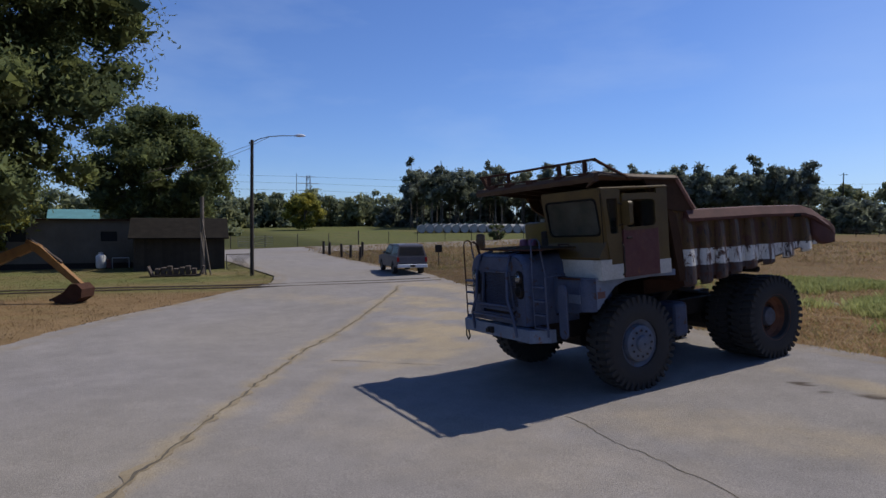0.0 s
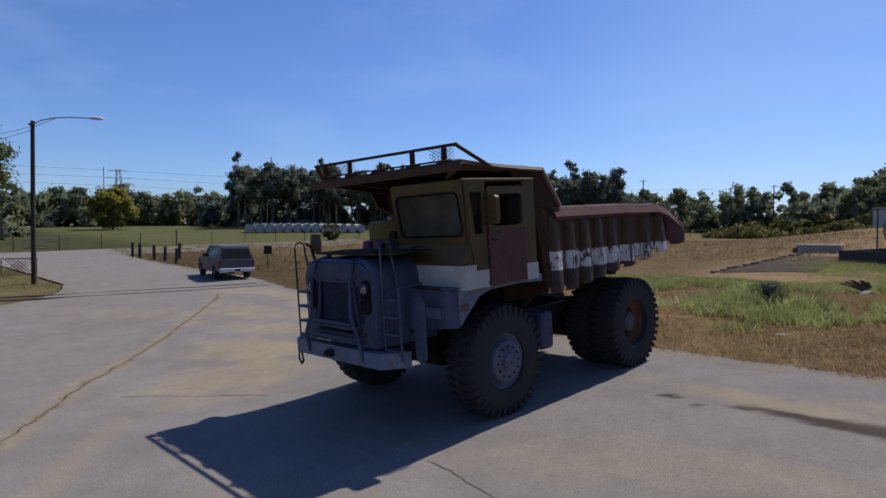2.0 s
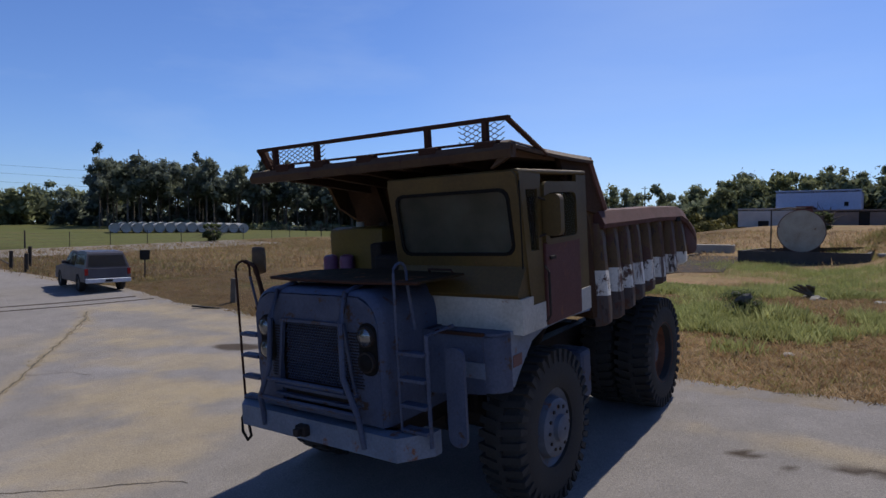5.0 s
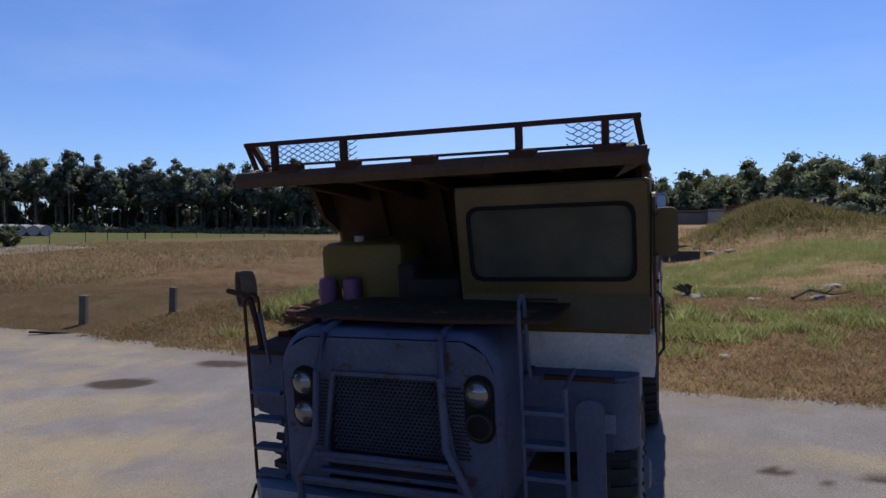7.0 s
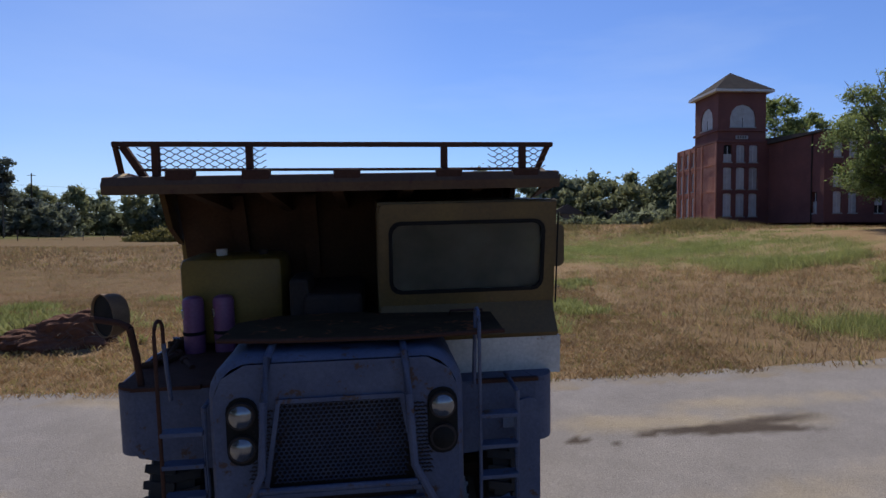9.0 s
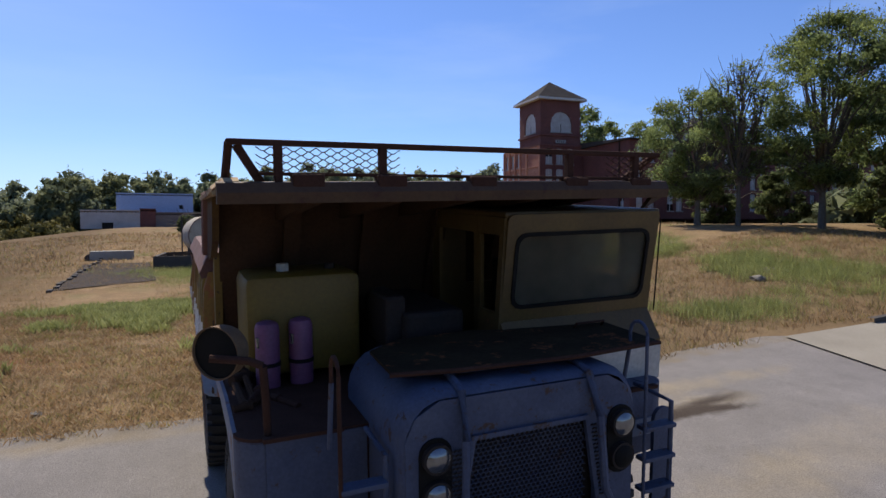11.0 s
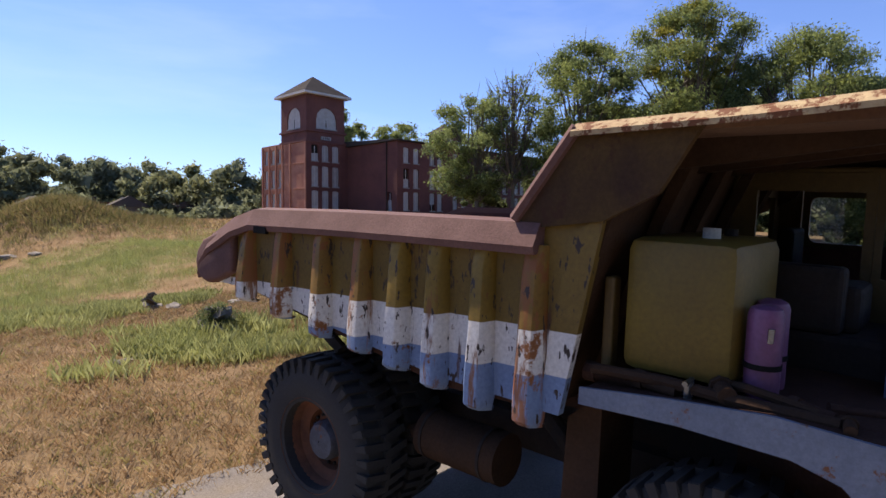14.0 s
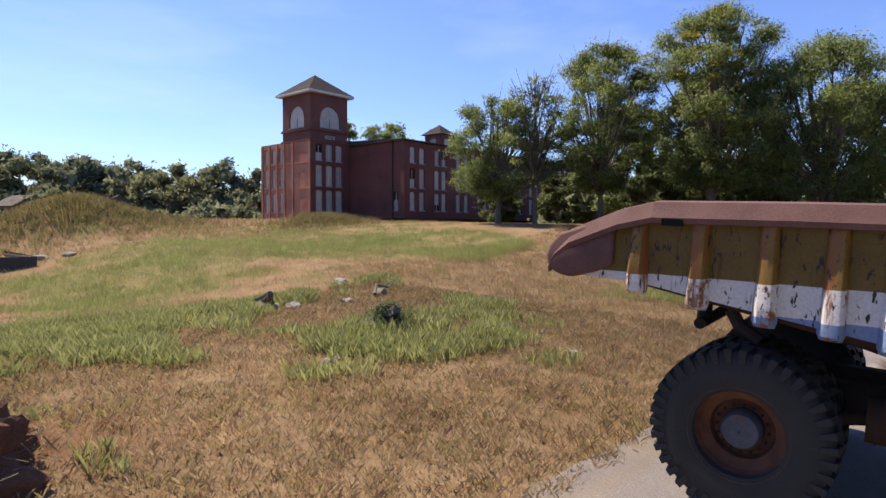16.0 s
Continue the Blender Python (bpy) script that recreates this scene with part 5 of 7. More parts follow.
        leaf_mesh("crown", leaf_cards(tips, radii, leaves, size, squash, shell, inner, False, 0.55, 0.25), mat, t)
    return t


# big trees beside the mill: open crowns in front, shaded ones behind
for k, (x, y, h, r, mat, n, lab) in enumerate((
        (36.0, 31.0, 11.0, 4.6, leaf_mid, 36000, "low spreading green tree in front of the brick mill"),
        (40.0, 23.5, 15.5, 5.0, leaf_mid, 54000, "tall green tree with forked trunks beside the mill"),
        (41.5, 15.0, 17.6, 6.0, leaf_mid, 70000, "tallest broad green tree with yellowing top leaves"),
        (43.5, 8.0, 15.0, 5.6, leaf_mid, 46000, "dense green tree on the bank"),
        (45.0, 1.5, 14.0, 5.6, leaf_mid, 40000, "green shade tree above the loading wall"))):
    tree("broad_tree", x, y, h, r, mat, n, 0.115, lab, low=0.2, seed=20 + k, trunk_r=0.3, clumps=150, full=(0.13, 0.27), limbs=60, squash=0.65, shell=0.3)
for k, (x, y, h, r, mat, n, lab) in enumerate((
        (52.0, 17.0, 14.5, 6.5, leaf_mid, 12000, "dark green tree among the mill trees"),
        (54.0, 27.0, 12.5, 6.0, leaf_mid, 11000, "dark shaded tree close to the mill wall"),
        (56.0, 7.0, 14.5, 7.0, leaf_dark, 12000, "dark broad tree among the mill trees"),
        (58.0, -6.0, 14.5, 7.0, leaf_dark, 11000, "dark broad tree at the end of the bank"))):
    tree("broad_tree", x, y, h, r, mat, n, 0.24, lab, low=0.12, seed=25 + k, trunk_r=0.3, clumps=70, inner=0.5, full=(0.16, 0.28))
tree("yellowing_tree", 41.2, 15.2, 17.8, 3.6, leaf_yellow, 8000, 0.15, "yellow-green tree standing among the broad trees", low=0.5, seed=41, clumps=40, full=(0.15, 0.28), squash=0.55, shell=0.15)
tree("bare_tree", 37.0, 28.0, 13.0, 3.0, leaf_mid, 1500, 0.16, "half-bare grey tree beside the mill", low=0.25, seed=77, bare=True, trunk_r=0.22)
for k, (x, y, h, r) in enumerate(((70, 92, 22, 7), (84, 88, 20.5, 7), (96, 84, 20, 7), (78, 96, 20, 6))):
    tree("mill_tree", x, y, h, r, leaf_mid, 9000, 0.35, "light green tree crown rising behind the mill roof", low=0.4, seed=60 + k, clumps=80, full=(0.15, 0.28), shell=0.2)
# the great oak by the mobile home and the one behind the shed
tree("great_oak", -22.0, -19.3, 19.5, 12.2, leaf_dark, 210000, 0.135, "great dark oak spreading over the lawn", low=0.16, seed=5, trunk_r=0.7, clumps=260, inner=0.48, full=(0.12, 0.21), limbs=50, shell=0.45)
tree("oak", -49.5, -5.4, 13.8, 6.3, leaf_dark, 50000, 0.15, "round dark oak behind the weathered shed", low=0.3, seed=9, trunk_r=0.4, clumps=130, inner=0.6, full=(0.15, 0.27))
tree("young_maple", -47.5, -17.5, 9.0, 3.4, leaf_yellow, 9000, 0.16, "bright green young tree behind the mobile home", low=0.2, seed=12, trunk_r=0.16, clumps=50, inner=0.5)


for k, (x, y, h, r) in enumerate(((43, 29, 4.5, 2.6), (46, 21, 5, 3), (47, 13, 5, 3), (49, 5, 5, 3), (41, 34, 3.5, 2.2))):
    tree("shaded_shrub", x, y, h, r, leaf_dark, 5000, 0.16, "dark shaded shrub beneath the broad trees", low=0.06, seed=90 + k, trunk_r=0.08, clumps=40, inner=0.7)

tree("field_shrub", -71.0, 44.1, 2.8, 1.4, leaf_dark, 2500, 0.14, "small dark shrub by the field fence", low=0.1, seed=101, trunk_r=0.06, clumps=24, inner=0.6)
tree("yard_shrub", -0.7, 70.0, 2.4, 1.2, leaf_dark, 3000, 0.14, "round dark shrub before the low workshops", low=0.1, seed=102, trunk_r=0.08, clumps=26, inner=0.6)


def wood(name, spans, mat, label, leaf_size, seed, pines=False, leaves=1050):
    """A far wood: many trees as one mass, by bearing (degrees left of the truck's tail), distance and height."""
    rs = random.Random(seed)
    quads, ev, ef = [], [], []
    for az0, az1, dist, h0, h1, step, rows in spans:
        n = max(2, int(abs(az1 - az0) * math.pi / 180 * dist / step))
        for row in range(rows):
            for i in range(n):
                az = radians(az0 + (az1 - az0) * (i + rs.uniform(-0.5, 0.5)) / n)
                d = dist + row * step * 1.5 + rs.uniform(-0.4, 0.4) * step
                x, y = -math.sin(az) * d, math.cos(az) * d
                swell = 1 + 0.1 * noise.noise((az * 14, seed, 0)) + 0.07 * noise.noise((az * 45, seed, 3))
                z0, h = ground_z(x, y) - 0.3, rs.uniform(h0, h1) * swell
                if rs.random() < 0.14:
                    h *= rs.uniform(1.06, 1.16)
                w = step * rs.uniform(0.75, 1.25)
                cs, rr = [], []
                if pines:
                    tr = rs.uniform(0.16, 0.24)
                    k = len(ev)
                    for zz, r in ((z0, tr), (z0 + h * 0.9, tr * 0.5)):
                        ev += [(x + r * math.cos(a), y + r * math.sin(a), zz) for a in (0, 1.57, 3.14, 4.71)]
                    ef += [(k + a, k + (a + 1) % 4, k + 4 + (a + 1) % 4, k + 4 + a) for a in range(4)]
                for k in range(14):
                    u = rs.random() if k > 4 else rs.uniform(0.0, 0.45)
                    a = rs.uniform(0, 6.283)
                    if pines:
                        low_ = 0.42 + 0.16 * rs.random()
                        wide = w * (0.75 - 0.45 * abs(u - 0.45))
                        size = w * rs.uniform(0.34, 0.52) * (1 - 0.25 * u)
                    else:
                        low_ = 0.06
                        wide = w * math.sqrt(1 - 0.85 * u ** 2.5)
                        size = w * rs.uniform(0.36, 0.56)
                    q = math.sqrt(rs.random()) * (1 - 0.35 * u)
                    cs.append((x + wide * q * math.cos(a), y + wide * q * math.sin(a), z0 + h * (low_ + (0.95 - low_) * u) - size * 0.6 * u))
                    rr.append(size)
                quads.append(leaf_cards(cs, rr, leaves if row < 2 else leaves * 2 // 3, leaf_size, 0.85, 0.4, 0.62, True, 0.4, 0.1))
    pts = np.concatenate(quads)
    ob = leaf_mesh(name, pts, mat, extra=(ev, ef, bark) if ev else None)
    return tagged(ob, label, "trees", kind="stuff")


wood("pine_wood", ((66, 29, 150, 14.5, 19.5, 3.9, 5),), leaf_pine, "tall dark pine wood across the field", 0.46, 3, pines=True)
wood("pine_wood_undergrowth", ((68, 24, 174, 9, 13.5, 4.2, 2),), leaf_pine, "dark bushes beneath the far pines", 0.7, 4, leaves=560)
wood("wood_edge_bushes", ((64, 30, 147, 1.0, 3.2, 3.2, 1),), leaf_far, "low green bushes at the foot of the pines", 0.4, 14, leaves=300)
wood("far_woods", ((108, 62, 185, 10.0, 13.0, 4.6, 3), (32, 4, 205, 12.5, 16.0, 4.6, 3), (106, 84, 120, 2.6, 4.6, 4.0, 1)), leaf_far, "mixed green woods on the skyline", 0.6, 5, leaves=640)
wood("leafy_woods", ((13, -20, 138, 11.3, 13.6, 3.6, 3), (13, -20, 130, 8.0, 10.8, 3.4, 1)), leaf_wood, "dark leafy woods behind the low buildings", 0.45, 6)
wood("woods_by_houses", ((-11, -40, 114, 9.5, 12.5, 3.8, 3), (-13, -38, 102, 4.5, 8.5, 3.4, 1), (-14, -34, 89, 1.4, 3.0, 3.0, 1)), leaf_far, "green woods around distant houses", 0.42, 7)
wood("woods_past_mill", ((-36, -96, 118, 9, 14, 5.5, 2), (-60, -96, 76, 3, 7, 4.5, 2)), leaf_wood, "shaded woods beyond the mill", 0.5, 8, leaves=480)
wood("scrub_bank", ((19.5, 7.5, 116, 1.5, 2.6, 3.0, 2), (18.5, 8.5, 122, 3.0, 5.0, 3.0, 2)), foliage("dusty_olive_scrub", (0.11, 0.11, 0.045), tint=0.3), "olive scrub bank along the field", 0.3, 9)
tree("pale_field_tree", -148.0, 34.5, 9.5, 5.2, leaf_yellow, 8000, 0.4, "pale yellow-green tree before the far woods", low=0.1, seed=131, trunk_r=0.25, clumps=60, inner=0.5)

# ---- the mill ----
def brick_material(name, base, other, mortar, scale=1.0):
    m = material(name, base, other, rough=0.92, scale=0.35, grain=12, bump=0.1, amount=0.8)
    nt = m.node_tree
    tc = next(n for n in nt.nodes if n.type == "TEX_COORD")
    sep = nt.nodes.new("ShaderNodeSeparateXYZ")
    nt.links.new(tc.outputs["Object"], sep.inputs[0])
    add = node(nt, "ShaderNodeMath")
    nt.links.new(sep.outputs["X"], add.inputs[0])
    nt.links.new(sep.outputs["Y"], add.inputs[1])
    cmb = nt.nodes.new("ShaderNodeCombineXYZ")
    nt.links.new(add.outputs[0], cmb.inputs[0])
    nt.links.new(sep.outputs["Z"], cmb.inputs[1])
    br = node(nt, "ShaderNodeTexBrick", Scale=scale)
    br.inputs["Color1"].default_value, br.inputs["Color2"].default_value, br.inputs["Mortar"].default_value = (1, 1, 1, 1), (0.78, 0.78, 0.78, 1), (*mortar, 1)
    br.inputs["Mortar Size"].default_value, br.inputs["Brick Width"].default_value, br.inputs["Row Height"].default_value = 0.01, 0.22, 0.075
    nt.links.new(cmb.outputs[0], br.inputs["Vector"])
    bs = nt.nodes["Principled BSDF"]
    src = bs.inputs["Base Color"].links[0].from_socket
    mm = nt.nodes.new("ShaderNodeMixRGB")
    mm.blend_type, mm.inputs[0].default_value = "MULTIPLY", 0.8
    nt.links.new(src, mm.inputs[1])
    nt.links.new(br.outputs["Color"], mm.inputs[2])
    nt.links.new(mm.outputs[0], bs.inputs["Base Color"])
    return m


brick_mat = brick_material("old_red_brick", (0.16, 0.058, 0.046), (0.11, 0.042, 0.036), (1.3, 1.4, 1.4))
# scarred brick, its orange also paled to paint in sunlight on the tower side
brick_pale = brick_material("scarred_sunlit_brick", (0.46, 0.22, 0.14), (0.26, 0.10, 0.07), (1.2, 1.2, 1.2))
board_mat = material("weathered_white_boards", (0.46, 0.45, 0.43), (0.32, 0.3, 0.28), rough=0.8, scale=1.5, grain=10, bump=0.1, random_tint=0.2)
stone_mat = material("grey_stone_trim", (0.35, 0.33, 0.3), rough=0.85, scale=3, grain=20)
shingle_mat = material("dark_roof_shingles", (0.05, 0.046, 0.045), (0.075, 0.068, 0.062), spec=0.02, rough=0.98, scale=1.0, grain=9, bump=0.3)
fascia_mat = material("pale_wood_fascia", (0.6, 0.58, 0.54), (0.45, 0.43, 0.4), rough=0.8, scale=2)
# near-black colour paints the shade of rooms behind windows; also bars and mullions
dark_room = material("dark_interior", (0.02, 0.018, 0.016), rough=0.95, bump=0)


def wall_with_openings(length, height, openings, depth=0.3, z0=0.0):
    """A wall in its own x-z plane, outside towards -y, with openings (u0, u1, z0, z1) right through and reveals."""
    us = sorted({0.0, length, *(o[0] for o in openings), *(o[1] for o in openings)})
    zs = sorted({z0, height, *(o[2] for o in openings), *(o[3] for o in openings)})
    bm = bmesh.new()
    def inside(u, z):
        return any(a < u < b and c < z < d for a, b, c, d in openings)
    def quad(*p):
        bm.faces.new([bm.verts.new(q) for q in p])
    for u0, u1 in zip(us, us[1:]):
        for a, b in zip(zs, zs[1:]):
            if not inside((u0 + u1) / 2, (a + b) / 2):
                quad((u0, 0, a), (u1, 0, a), (u1, 0, b), (u0, 0, b))
                quad((u0, depth, b), (u1, depth, b), (u1, depth, a), (u0, depth, a))
    for u0, u1, a, b in openings:
        quad((u0, 0, a), (u0, 0, b), (u0, depth, b), (u0, depth, a))
        quad((u1, 0, b), (u1, 0, a), (u1, depth, a), (u1, depth, b))
        quad((u0, 0, b), (u1, 0, b), (u1, depth, b), (u0, depth, b))
        quad((u1, 0, a), (u0, 0, a), (u0, depth, a), (u1, depth, a))
    quad((0, 0, height), (length, 0, height), (length, depth, height), (0, depth, height))
    return bm


mill = thing("brick_mill", pose(39.4, 59.2, 4.45, 0, 0, -3.5), "abandoned red brick textile mill with a square tower", "factory")


def facade(at, length, height, openings, mat, boards=True, name="wall", z0=0.0, arches=()):
    """A wall of the mill with boarded windows in recessed openings."""
    bm = wall_with_openings(length, height, openings, 0.35, z0)
    w = part(name, bm, mat, mill)
    w.matrix_basis = at
    rs = random.Random(int(length * 10))
    for u0, u1, a, b in openings:
        if not boards:
            continue
        win = new("window")
        win.parent = mill
        win.matrix_basis = at
        rise = (u1 - u0) * 0.16
        if (u0, u1, a, b) in arches:
            rise = (u1 - u0) / 2
        top = [(u1, b - rise)] + [((u0 + u1) / 2 + (u1 - u0) / 2 * math.cos(radians(q)), b - rise + rise * math.sin(radians(q))) for q in (30, 60, 90, 120, 150)] + [(u0, b - rise)]
        outline = [(u0, a), (u1, a)] + top
        inset = 0.14
        r = rs.random()
        if r < 0.75 or (u0, u1, a, b) in arches:
            part("board", prism(outline, "y", inset, inset + 0.05), board_mat, win)
        else:
            cut = a + (b - a) * rs.uniform(0.35, 0.7)
            part("board", prism([(u0, a), (u1, a), (u1, cut), (u0, cut)] if rs.random() < 0.5 else [(u0, cut), (u1, cut)] + top, "y", inset, inset + 0.05), board_mat, win)
            part("dark_room_sheet", box(u0, u1, 0.3, 0.34, a, b), dark_room, win)
        part("mullion", box((u0 + u1) / 2 - 0.03, (u0 + u1) / 2 + 0.03, inset - 0.04, inset, a, b - rise), dark_room if (u0, u1, a, b) in arches else fascia_mat, win)
        part("sill", box(u0 - 0.06, u1 + 0.06, -0.06, 0.2, a - 0.12, a), stone_mat, win)
        # brick spandrels round the arched head
        sp = bmesh.new()
        left = [(u0, b), (u0, b - rise), top[5], top[4], top[3]]
        right = [(u1, b), top[3], top[2], top[1], (u1, b - rise)]
        for o in (left, right):
            add_prism(sp, o, "y", 0.004, 0.3)
        part("arch", sp, mat, win)
    return w


ROWS_T = ((0.8, 3.4), (3.9, 6.36), (6.95, 8.9))
ROWS_W = ((0.95, 3.1), (3.6, 5.85), (6.5, 8.3))
face_b = pose(0, 0, 0)
face_a = pose(0, 10.2, 0, 0, 0, -90)
tower_cols = [(0.75, 1.75), (2.25, 3.25), (3.75, 4.75)]
facade(face_b, 6.1, 9.3, [(a, b, c, d) for a, b in tower_cols for c, d in ROWS_T], brick_mat)
side_cols = [(0.7, 1.5), (2.3, 3.2), (3.9, 4.6)]
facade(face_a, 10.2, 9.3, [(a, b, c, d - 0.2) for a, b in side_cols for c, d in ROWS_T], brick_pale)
facade(pose(6.1, 10.2, 0, 0, 0, 180), 6.1, 9.3, [], brick_mat)
up_b = [(1.4, 4.4, 10.95, 13.5)]
facade(pose(0.15, 0.15, 0), 5.6, 15.0, up_b, brick_mat, z0=9.3, arches=up_b)
up_a = [(1.4, 4.3, 10.95, 13.5)]
facade(pose(0.15, 5.75, 0, 0, 0, -90), 5.6, 15.0, up_a, brick_mat, z0=9.3, arches=up_a)
facade(pose(5.75, 5.75, 0, 0, 0, 180), 5.6, 15.0, [], brick_mat, z0=9.3)
facade(pose(5.75, 0.15, 0, 0, 0, 90), 5.6, 15.0, [], brick_mat, z0=9.3)
part("cornice", add_box(box(-0.12, 6.2, -0.12, 0.1, 9.15, 9.42), -0.12, 0.1, 0.1, 5.8, 9.15, 9.42), brick_mat, mill)
part("cornice", add_box(box(-0.02, 5.92, -0.02, 0.15, 10.45, 10.7), -0.02, 0.15, 0.15, 5.92, 10.45, 10.7), brick_mat, mill)
part("date_plate", box(2.2, 3.6, -0.01, 0.16, 9.55, 9.95), stone_mat, mill)
for k in range(4):
    part("date_bar", box(2.38 + 0.28 * k, 2.5 + 0.28 * k, -0.03, 0.0, 9.63, 9.87), dark_room, mill)
part("block_roof", box(0.1, 6.0, 0.3, 10.0, 8.9, 9.0), shingle_mat, mill)
roof = bmesh.new()
e0, e1 = -0.45, 6.35
base = [roof.verts.new(p) for p in ((e0, e0, 15.12), (e1, e0, 15.12), (e1, e1, 15.12), (e0, e1, 15.12))]
tip = roof.verts.new((2.95, 2.95, 17.75))
roof.faces.new(base)
for i in range(4):
    roof.faces.new((base[i], base[(i + 1) % 4], tip))
part("tower_roof", roof, shingle_mat, mill)
part("fascia", frame_plate([(e0 - 0.02, e0 - 0.02), (e1 + 0.02, e0 - 0.02), (e1 + 0.02, e1 + 0.02), (e0 - 0.02, e1 + 0.02)], [(0.1, 0.1), (5.8, 0.1), (5.8, 5.8), (0.1, 5.8)], "z", 14.85, 15.11), fascia_mat, mill, "pale eaves board")
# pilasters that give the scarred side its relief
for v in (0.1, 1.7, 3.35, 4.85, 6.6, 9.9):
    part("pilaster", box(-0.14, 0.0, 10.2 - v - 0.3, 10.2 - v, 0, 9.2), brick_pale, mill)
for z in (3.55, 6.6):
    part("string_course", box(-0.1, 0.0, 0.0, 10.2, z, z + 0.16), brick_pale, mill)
# long wing
wing_cols = [(u + 8.4 * k - 0.45, u + 8.4 * k + 0.45) for k in range(5) for u in (1.4, 3.0, 5.7, 7.0) if u + 8.4 * k < 40]
facade(pose(6.1, -9.4, 0), 42, 8.95, [(a, b, c, d) for a, b in wing_cols for c, d in ROWS_W], brick_mat)
facade(pose(6.1, 3.0, 0, 0, 0, -90), 12.4, 8.95, [(10.6, 11.4, 0.95, 3.1)], brick_mat)
part("wing_wall_back", box(6.1, 48.1, 12.0, 12.3, 0, 8.9), brick_mat, mill)
part("wing_wall_end", box(47.8, 48.1, -9.0, 12.0, 0, 8.9), brick_mat, mill)
part("wing_roof", prism([(-9.8, 8.98), (-9.8, 9.1), (2.0, 9.75), (12.4, 9.1), (12.4, 8.98)], "x", 5.8, 48.4), shingle_mat, mill)
part("downpipe", tube([(6.02, -7.6, 0), (6.02, -7.6, 9.0)], 0.07, 6), dark_steel, mill)
facade(pose(26, 2.5, 0), 3.2, 13.2, [(0.9, 2.3, 11.2, 12.6)], brick_mat, z0=8.8)
facade(pose(26, 5.7, 0, 0, 0, -90), 3.2, 13.2, [(0.9, 2.3, 11.2, 12.6)], brick_mat, z0=8.8)
roof = bmesh.new()
base = [roof.verts.new(p) for p in ((25.5, 2.0, 13.2), (29.7, 2.0, 13.2), (29.7, 6.2, 13.2), (25.5, 6.2, 13.2))]
tip = roof.verts.new((27.6, 4.1, 14.9))
roof.faces.new(base)
for i in range(4):
    roof.faces.new((base[i], base[(i + 1) % 4], tip))
part("stair_roof", roof, shingle_mat, mill)

# ---- things along the road ----
def gz(x, y):
    return ground_z(x, y)


wood_grey = material("grey_weathered_wood", (0.17, 0.14, 0.11), (0.10, 0.085, 0.07), rough=0.95, scale=3, grain=30, bump=0.4, random_tint=0.15)
wood_dark = material("dark_stained_wood", (0.026, 0.021, 0.017), (0.05, 0.041, 0.033), rough=0.95, scale=2, grain=25, bump=0.4, random_tint=0.2)
wire_mat = material("galvanised_wire", (0.25, 0.25, 0.25), rough=0.5, metal=0.6, bump=0)
steel_post = material("rusted_post_steel", (0.08, 0.06, 0.05), rough=0.8, bump=0.1)
concrete = material("worn_concrete", (0.36, 0.33, 0.28), (0.27, 0.245, 0.205), rough=0.93, scale=0.8, grain=30, bump=0.3)
concrete_dark = material("dark_concrete", (0.085, 0.073, 0.065), (0.05, 0.044, 0.04), rough=0.93, scale=0.9, grain=30, bump=0.3)
white_sheet = material("pale_sheet_metal", (0.6, 0.62, 0.66), (0.5, 0.52, 0.56), rough=0.6, scale=1.0, grain=5, bump=0.05)

# street lamp
lamp_x, lamp_y = -32.3, -0.7
lamp = thing("street_lamp", pose(lamp_x, lamp_y, gz(lamp_x, lamp_y), 0, 0, 62), "dark wooden street lamp pole with a curved arm", "street lamp")
part("pole", tube([(0, 0, -0.3), (0.02, 0, 4.5), (0.08, 0, 9.1)], 0.135, 10, 0.1), wood_dark, lamp, smooth=True)
part("arm", tube([(0.08, 0, 8.9), (0.5, 0, 9.15), (1.2, 0, 9.32), (2.0, 0, 9.38), (3.0, 0, 9.38)], 0.03, 8), wire_mat, lamp, smooth=True)
part("arm_brace", tube([(0.08, 0, 8.75), (0.6, 0, 9.0), (1.2, 0, 9.28)], 0.015, 6), wire_mat, lamp)
bm = bmesh.new()
bmesh.ops.create_uvsphere(bm, u_segments=16, v_segments=8, radius=1.0)
for v in bm.verts:
    v.co = Vector((3.3 + v.co.x * 0.38, v.co.y * 0.16, 9.37 + v.co.z * (0.12 if v.co.z > 0 else 0.07)))
head = part("lamp_head", bm, white_sheet, lamp, smooth=True)
part("bracket", box(-0.1, 0.16, -0.14, 0.14, 8.85, 8.95, 0.02), steel_post, lamp)
for k, (a, b) in enumerate((((0.05, 0, 8.8), (-3.2, -8, 6.2)), ((0.05, 0, 8.6), (-3.4, -8, 5.6)))):
    part("cable", tube([a, Vector(a).lerp(Vector(b), 0.5) - Vector((0, 0, 0.25)), b], 0.012, 4), dark_steel, lamp)

# bollards and signpost at the road's bend
def bollard(x, y, h, r=0.13):
    b = thing("wooden_bollard", pose(x, y, gz(x, y), random.uniform(-2, 2), random.uniform(-2, 2), random.uniform(0, 90)), "dark timber bollard post beside the road", "bollard", "posts at the road bend")
    part("post", lathe([(0.02, -0.2), (r, -0.2), (r, h - 0.03), (r - 0.03, h), (0.02, h)], 10, axis="z", close=False), wood_dark, b)
for x, y, h in ((-55.0, 11.2, 1.45), (-52.2, 11.0, 1.4), (-48, 10.9, 1.35), (-45.4, 10.9, 1.3), (-41.4, 10.4, 1.25), (-46.8, 12.6, 1.5), (-53.6, 11.4, 1.2)):
    bollard(x, y, h)
